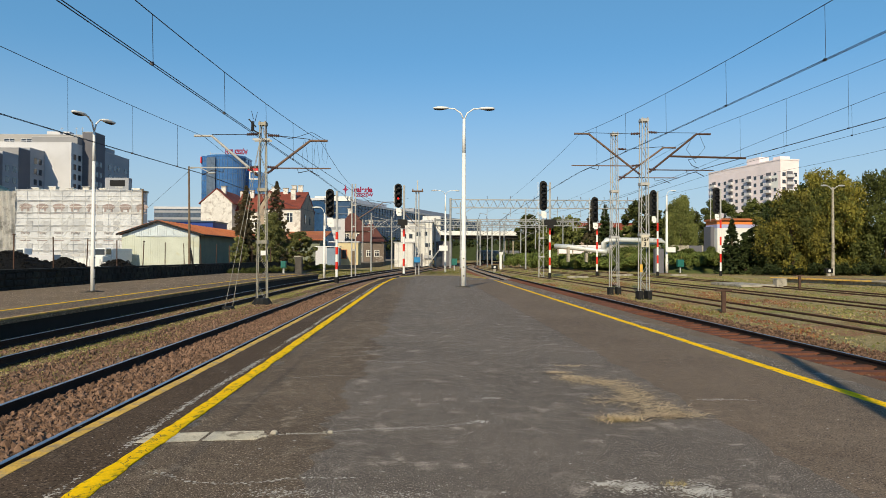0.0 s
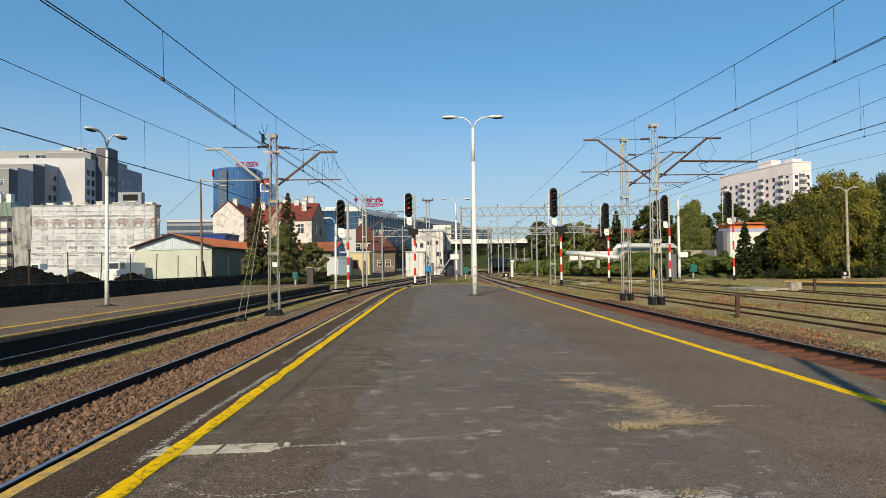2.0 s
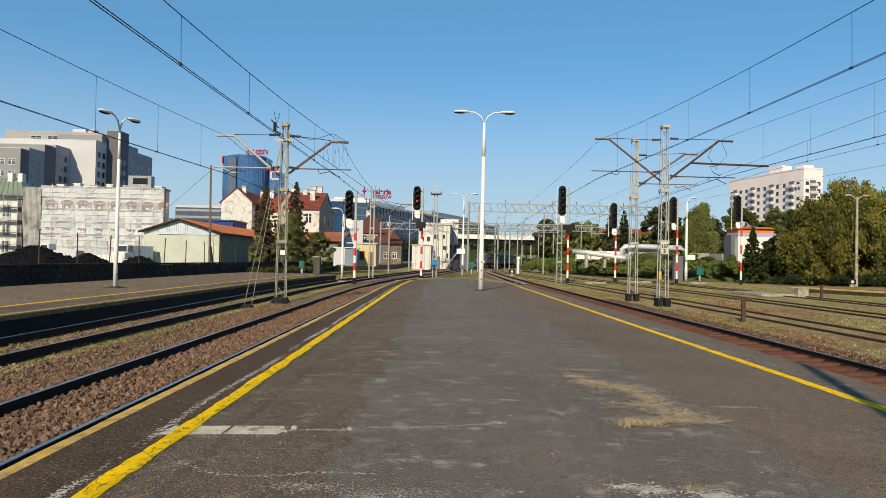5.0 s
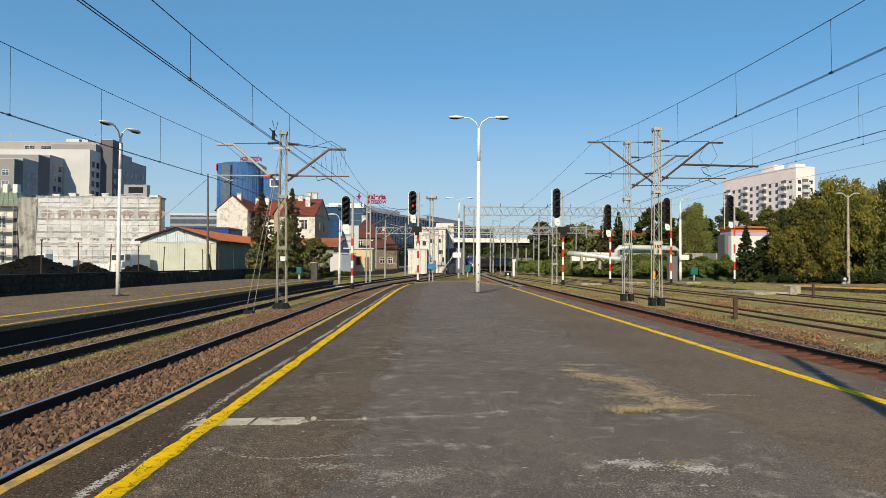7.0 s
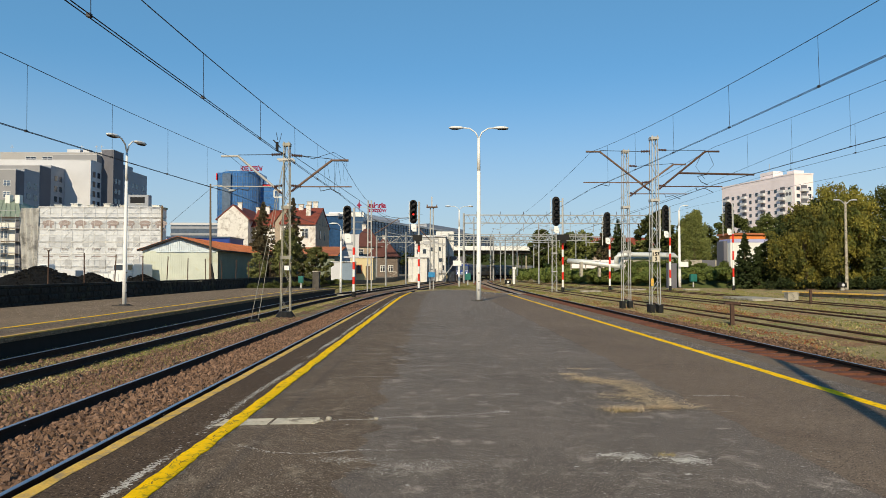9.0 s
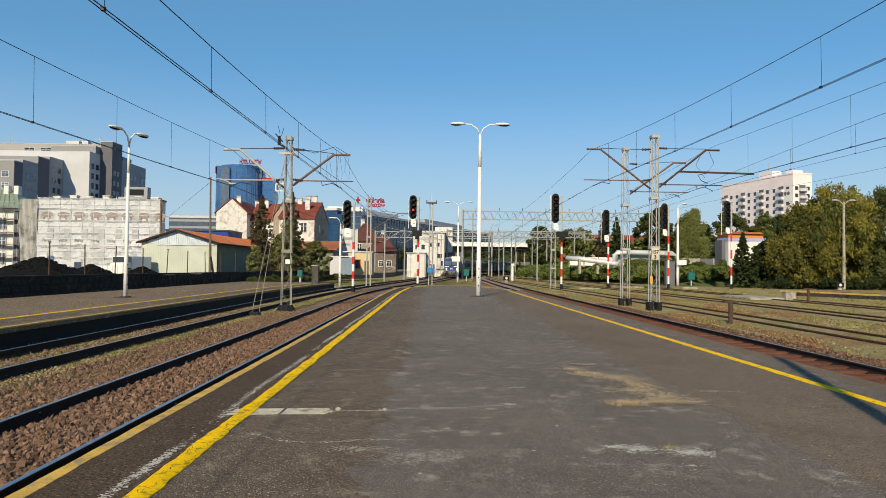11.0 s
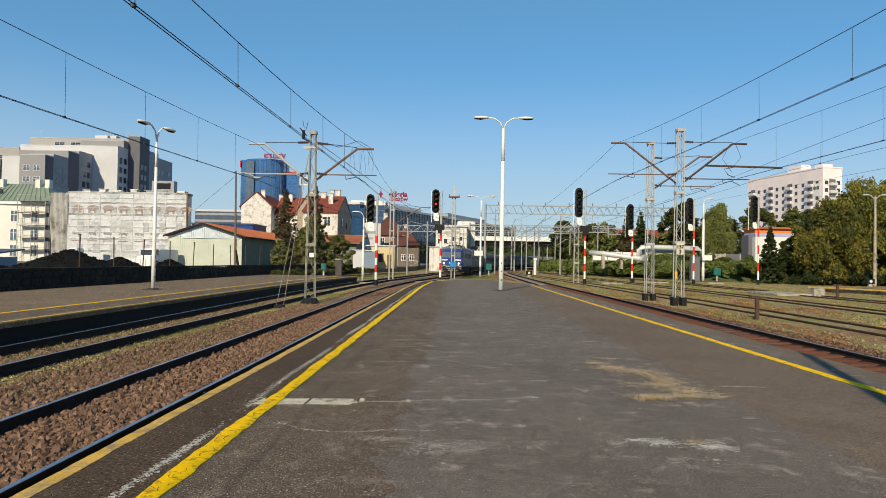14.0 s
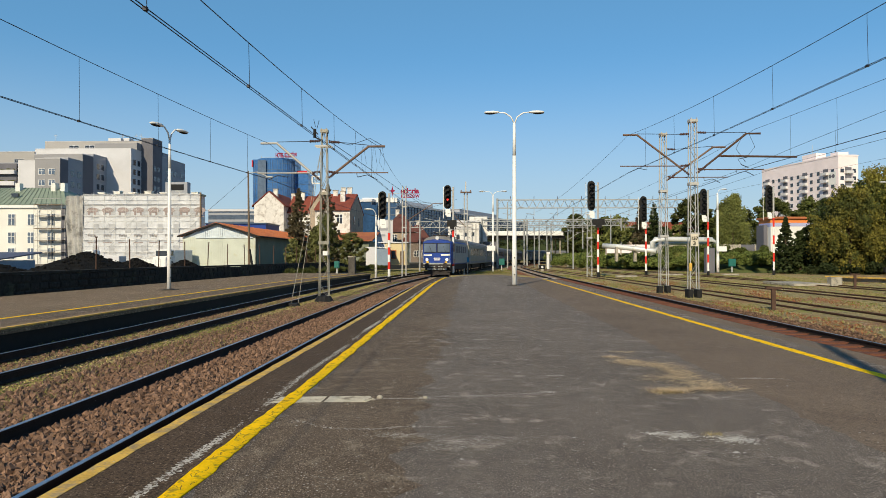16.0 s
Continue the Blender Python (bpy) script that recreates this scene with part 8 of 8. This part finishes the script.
    part("top_lamp_glass", Shape().tube([(0, 0.73, 3.72), (0, 0.76, 3.72)], 0.17, 14), "render_pale", t)
    part("wiper", Shape().tube([(-0.5, 0.49, 2.4), (-0.75, 0.48, 2.95)], 0.015, 5).tube([(0.85, 0.49, 2.4), (0.6, 0.48, 2.95)], 0.015, 5), "black", t)
    part("buffer_beam", Shape().box(-1.35, 1.35, 0.45, 0.8, 0.8, 1.16), "under", t)
    part("coupling", Shape().box(-0.12, 0.12, 0.15, 0.5, 0.75, 1.05).tube([(0.4, 0.42, 1.0), (0.45, 0.25, 0.6), (0.25, 0.42, 0.45)], 0.04, 6).tube([(-0.4, 0.42, 1.0), (-0.5, 0.25, 0.55), (-0.3, 0.42, 0.5)], 0.04, 6), "under", t)
    part("front_grille", Shape().box(-0.95, 0.95, 0.44, 0.5, 0.62, 0.78).box(-1.3, 1.3, 0.4, 0.46, 0.9, 1.0), "loco_grey", t, "dusty grey beam across the front")
    for sx in (-0.55, -0.3, 0.3, 0.55):
        part("brake_hose", Shape().tube([(sx, 0.42, 0.95), (sx + 0.04, 0.22, 0.7), (sx - 0.02, 0.34, 0.45)], 0.03, 6), "under", t)
    part("roof_bar", Shape().tube([(-0.5, 1.2, 4.0), (-0.5, 2.6, 4.25), (-0.5, 5.0, 4.25)], 0.035, 6).tube([(0.5, 1.2, 4.0), (0.5, 2.6, 4.25), (0.5, 5.0, 4.25)], 0.035, 6), "under", t)
    part("snow_plough", Shape().box(-1.25, 1.25, 0.5, 0.65, 0.16, 0.55), "under", t)
    part("under_frame", Shape().box(-1.2, 1.2, 0.8, L - 0.8, 0.6, 1.15), "under", t)
    for y in (3.6, L - 3.6):
        bogie(t, y, 3.0)
    for y, up in ((3.5, False), (L - 3.5, True)):
        pan = part("pantograph", Shape().box(-0.7, 0.7, y - 0.8, y + 0.8, 4.02, 4.1), "under", t)
        z = 5.35 if up else 4.4
        part("pantograph_arm", Shape().beam((0.3, y - 0.7, 4.1), (0.25, y + 0.9, (4.1 + z) / 2), 0.06).beam((-0.3, y - 0.7, 4.1), (-0.25, y + 0.9, (4.1 + z) / 2), 0.06).beam((0.25, y + 0.9, (4.1 + z) / 2), (0.3, y - 0.3, z), 0.05).beam((-0.25, y + 0.9, (4.1 + z) / 2), (-0.3, y - 0.3, z), 0.05), "under", pan)
        part("pantograph_bow", Shape().tube([(-0.95, y - 0.3, z - 0.15), (-0.6, y - 0.3, z), (0.6, y - 0.3, z), (0.95, y - 0.3, z - 0.15)], 0.04, 6), "under", pan)
        for sx in (-0.6, 0.6):
            part("roof_insulator", Shape().tube([(sx, y - 0.6, 3.85), (sx, y - 0.6, 4.05)], 0.09, 8), "insulator", t)
    part("roof_box", Shape().box(-0.6, 0.6, 5.5, 7.5, 3.8, 4.15).box(-0.5, 0.5, 8.6, 10.5, 3.8, 4.1), "roof_train", t)
    return t, L


def coach(dark, group_label):
    t = thing("railway_coach", group_label, "coach", group="railway coaches")
    L, w = 24.5, 1.42
    sec = body_section(w, 1.0, 3.2, 0.78)
    part("body", loft([(0.35, sec), (L - 0.35, sec)]), "coach_dark" if dark else "coach_grey", t, bevel=0.03)
    part("roof", loft([(0.3, body_section(w + 0.01, 3.3, 3.35, 0.66)), (L - 0.3, body_section(w + 0.01, 3.3, 3.35, 0.66))]), "roof_train", t)
    for s in (-1, 1):
        for i in range(10):
            y = 3.1 + i * 1.95
            part("window", Shape().box(s * w - 0.02, s * w + 0.02, y - 0.55, y + 0.55, 2.05, 2.95), "glass_dark", t)
        for y in (1.2, L - 1.2):
            d = part("door", Shape().box(s * w - 0.02, s * w + 0.02, y - 0.42, y + 0.42, 1.05, 3.0), "render_mid" if not dark else "loco_blue", t)
            part("door_window", Shape().box(s * w - 0.03, s * w + 0.03, y - 0.22, y + 0.22, 2.0, 2.8), "glass_dark", d)
        part("side_band", Shape().box(s * w - 0.014, s * w + 0.014, 0.4, L - 0.4, 1.05, 1.35), "coach_dark" if not dark else "coach_grey", t)
    part("gangway", Shape().box(-0.6, 0.6, -0.05, 0.4, 1.1, 3.3).box(-0.6, 0.6, L - 0.4, L + 0.05, 1.1, 3.3), "under", t)
    part("under_frame", Shape().box(-1.1, 1.1, 6.5, L - 6.5, 0.45, 1.0), "under", t)
    for y in (3.3, L - 3.3):
        bogie(t, y, 2.5)
    return t


loco, LOCO_L = locomotive()
first_coach = coach(False, "grey passenger coach with a row of dark windows")
dark_coach = coach(True, "dark blue passenger coach with a row of dark windows")
COACH_L = 24.9
coaches = [first_coach, copy_thing(first_coach, pose(0, 0, 0)), dark_coach, copy_thing(first_coach, pose(0, 0, 0)), copy_thing(dark_coach, pose(0, 0, 0))]
# a waiting railcar beyond the bridge
railcar = copy_thing(first_coach, pose(18.0, 212.0, RAIL, 0, 0, -50))
tagged(railcar, "pale grey coach waiting beyond the road bridge", "coach")

TRAIN = [(0.0, 242.0), (1.0, 230.0), (2.0, 219.0), (3.0, 208.5), (4.0, 198.5), (5.0, 189.0), (6.0, 179.7), (6.5, 174.8), (7.0, 169.6), (7.5, 164.2), (8.0, 158.6), (8.5, 152.9), (9.0, 147.0), (9.5, 141.0),
         (10.0, 135.0), (10.5, 129.0), (11.0, 122.9), (11.5, 116.8), (12.0, 110.7), (12.5, 104.6), (13.0, 98.6), (13.5, 92.6), (14.0, 86.7), (14.5, 80.9), (15.0, 75.2), (15.5, 69.5), (16.0, 63.9)]


def ride(front_s, length, stations, inset=3.4):
    """Pose of a vehicle whose nose is at arc length front_s and whose tail is further along the line."""
    a, b = along(stations, front_s + inset), along(stations, front_s + length - inset)
    h = math.atan2(b[0] - a[0], b[1] - a[1])
    return pose(a[0] - math.sin(h) * inset, a[1] - math.cos(h) * inset, RAIL + 0.004, 0, 0, -math.degrees(h))


def motions():
    st = line(-4.76, 34, 68, 0.112, 165, 260, end=600)
    starts = []
    for t, y in TRAIN:
        s = 0.0
        for a, b in zip(st, st[1:]):
            if b[1] > y:
                s += math.hypot(b[0] - a[0], b[1] - a[1]) * (y - a[1]) / (b[1] - a[1])
                break
            s += math.hypot(b[0] - a[0], b[1] - a[1])
        starts.append((t, s))
    walk(loco, [(t, ride(s, LOCO_L, st)) for t, s in starts])
    for i, c in enumerate(coaches):
        walk(c, [(t, ride(s + LOCO_L + 0.3 + i * COACH_L, 24.5, st)) for t, s in starts])


motions()
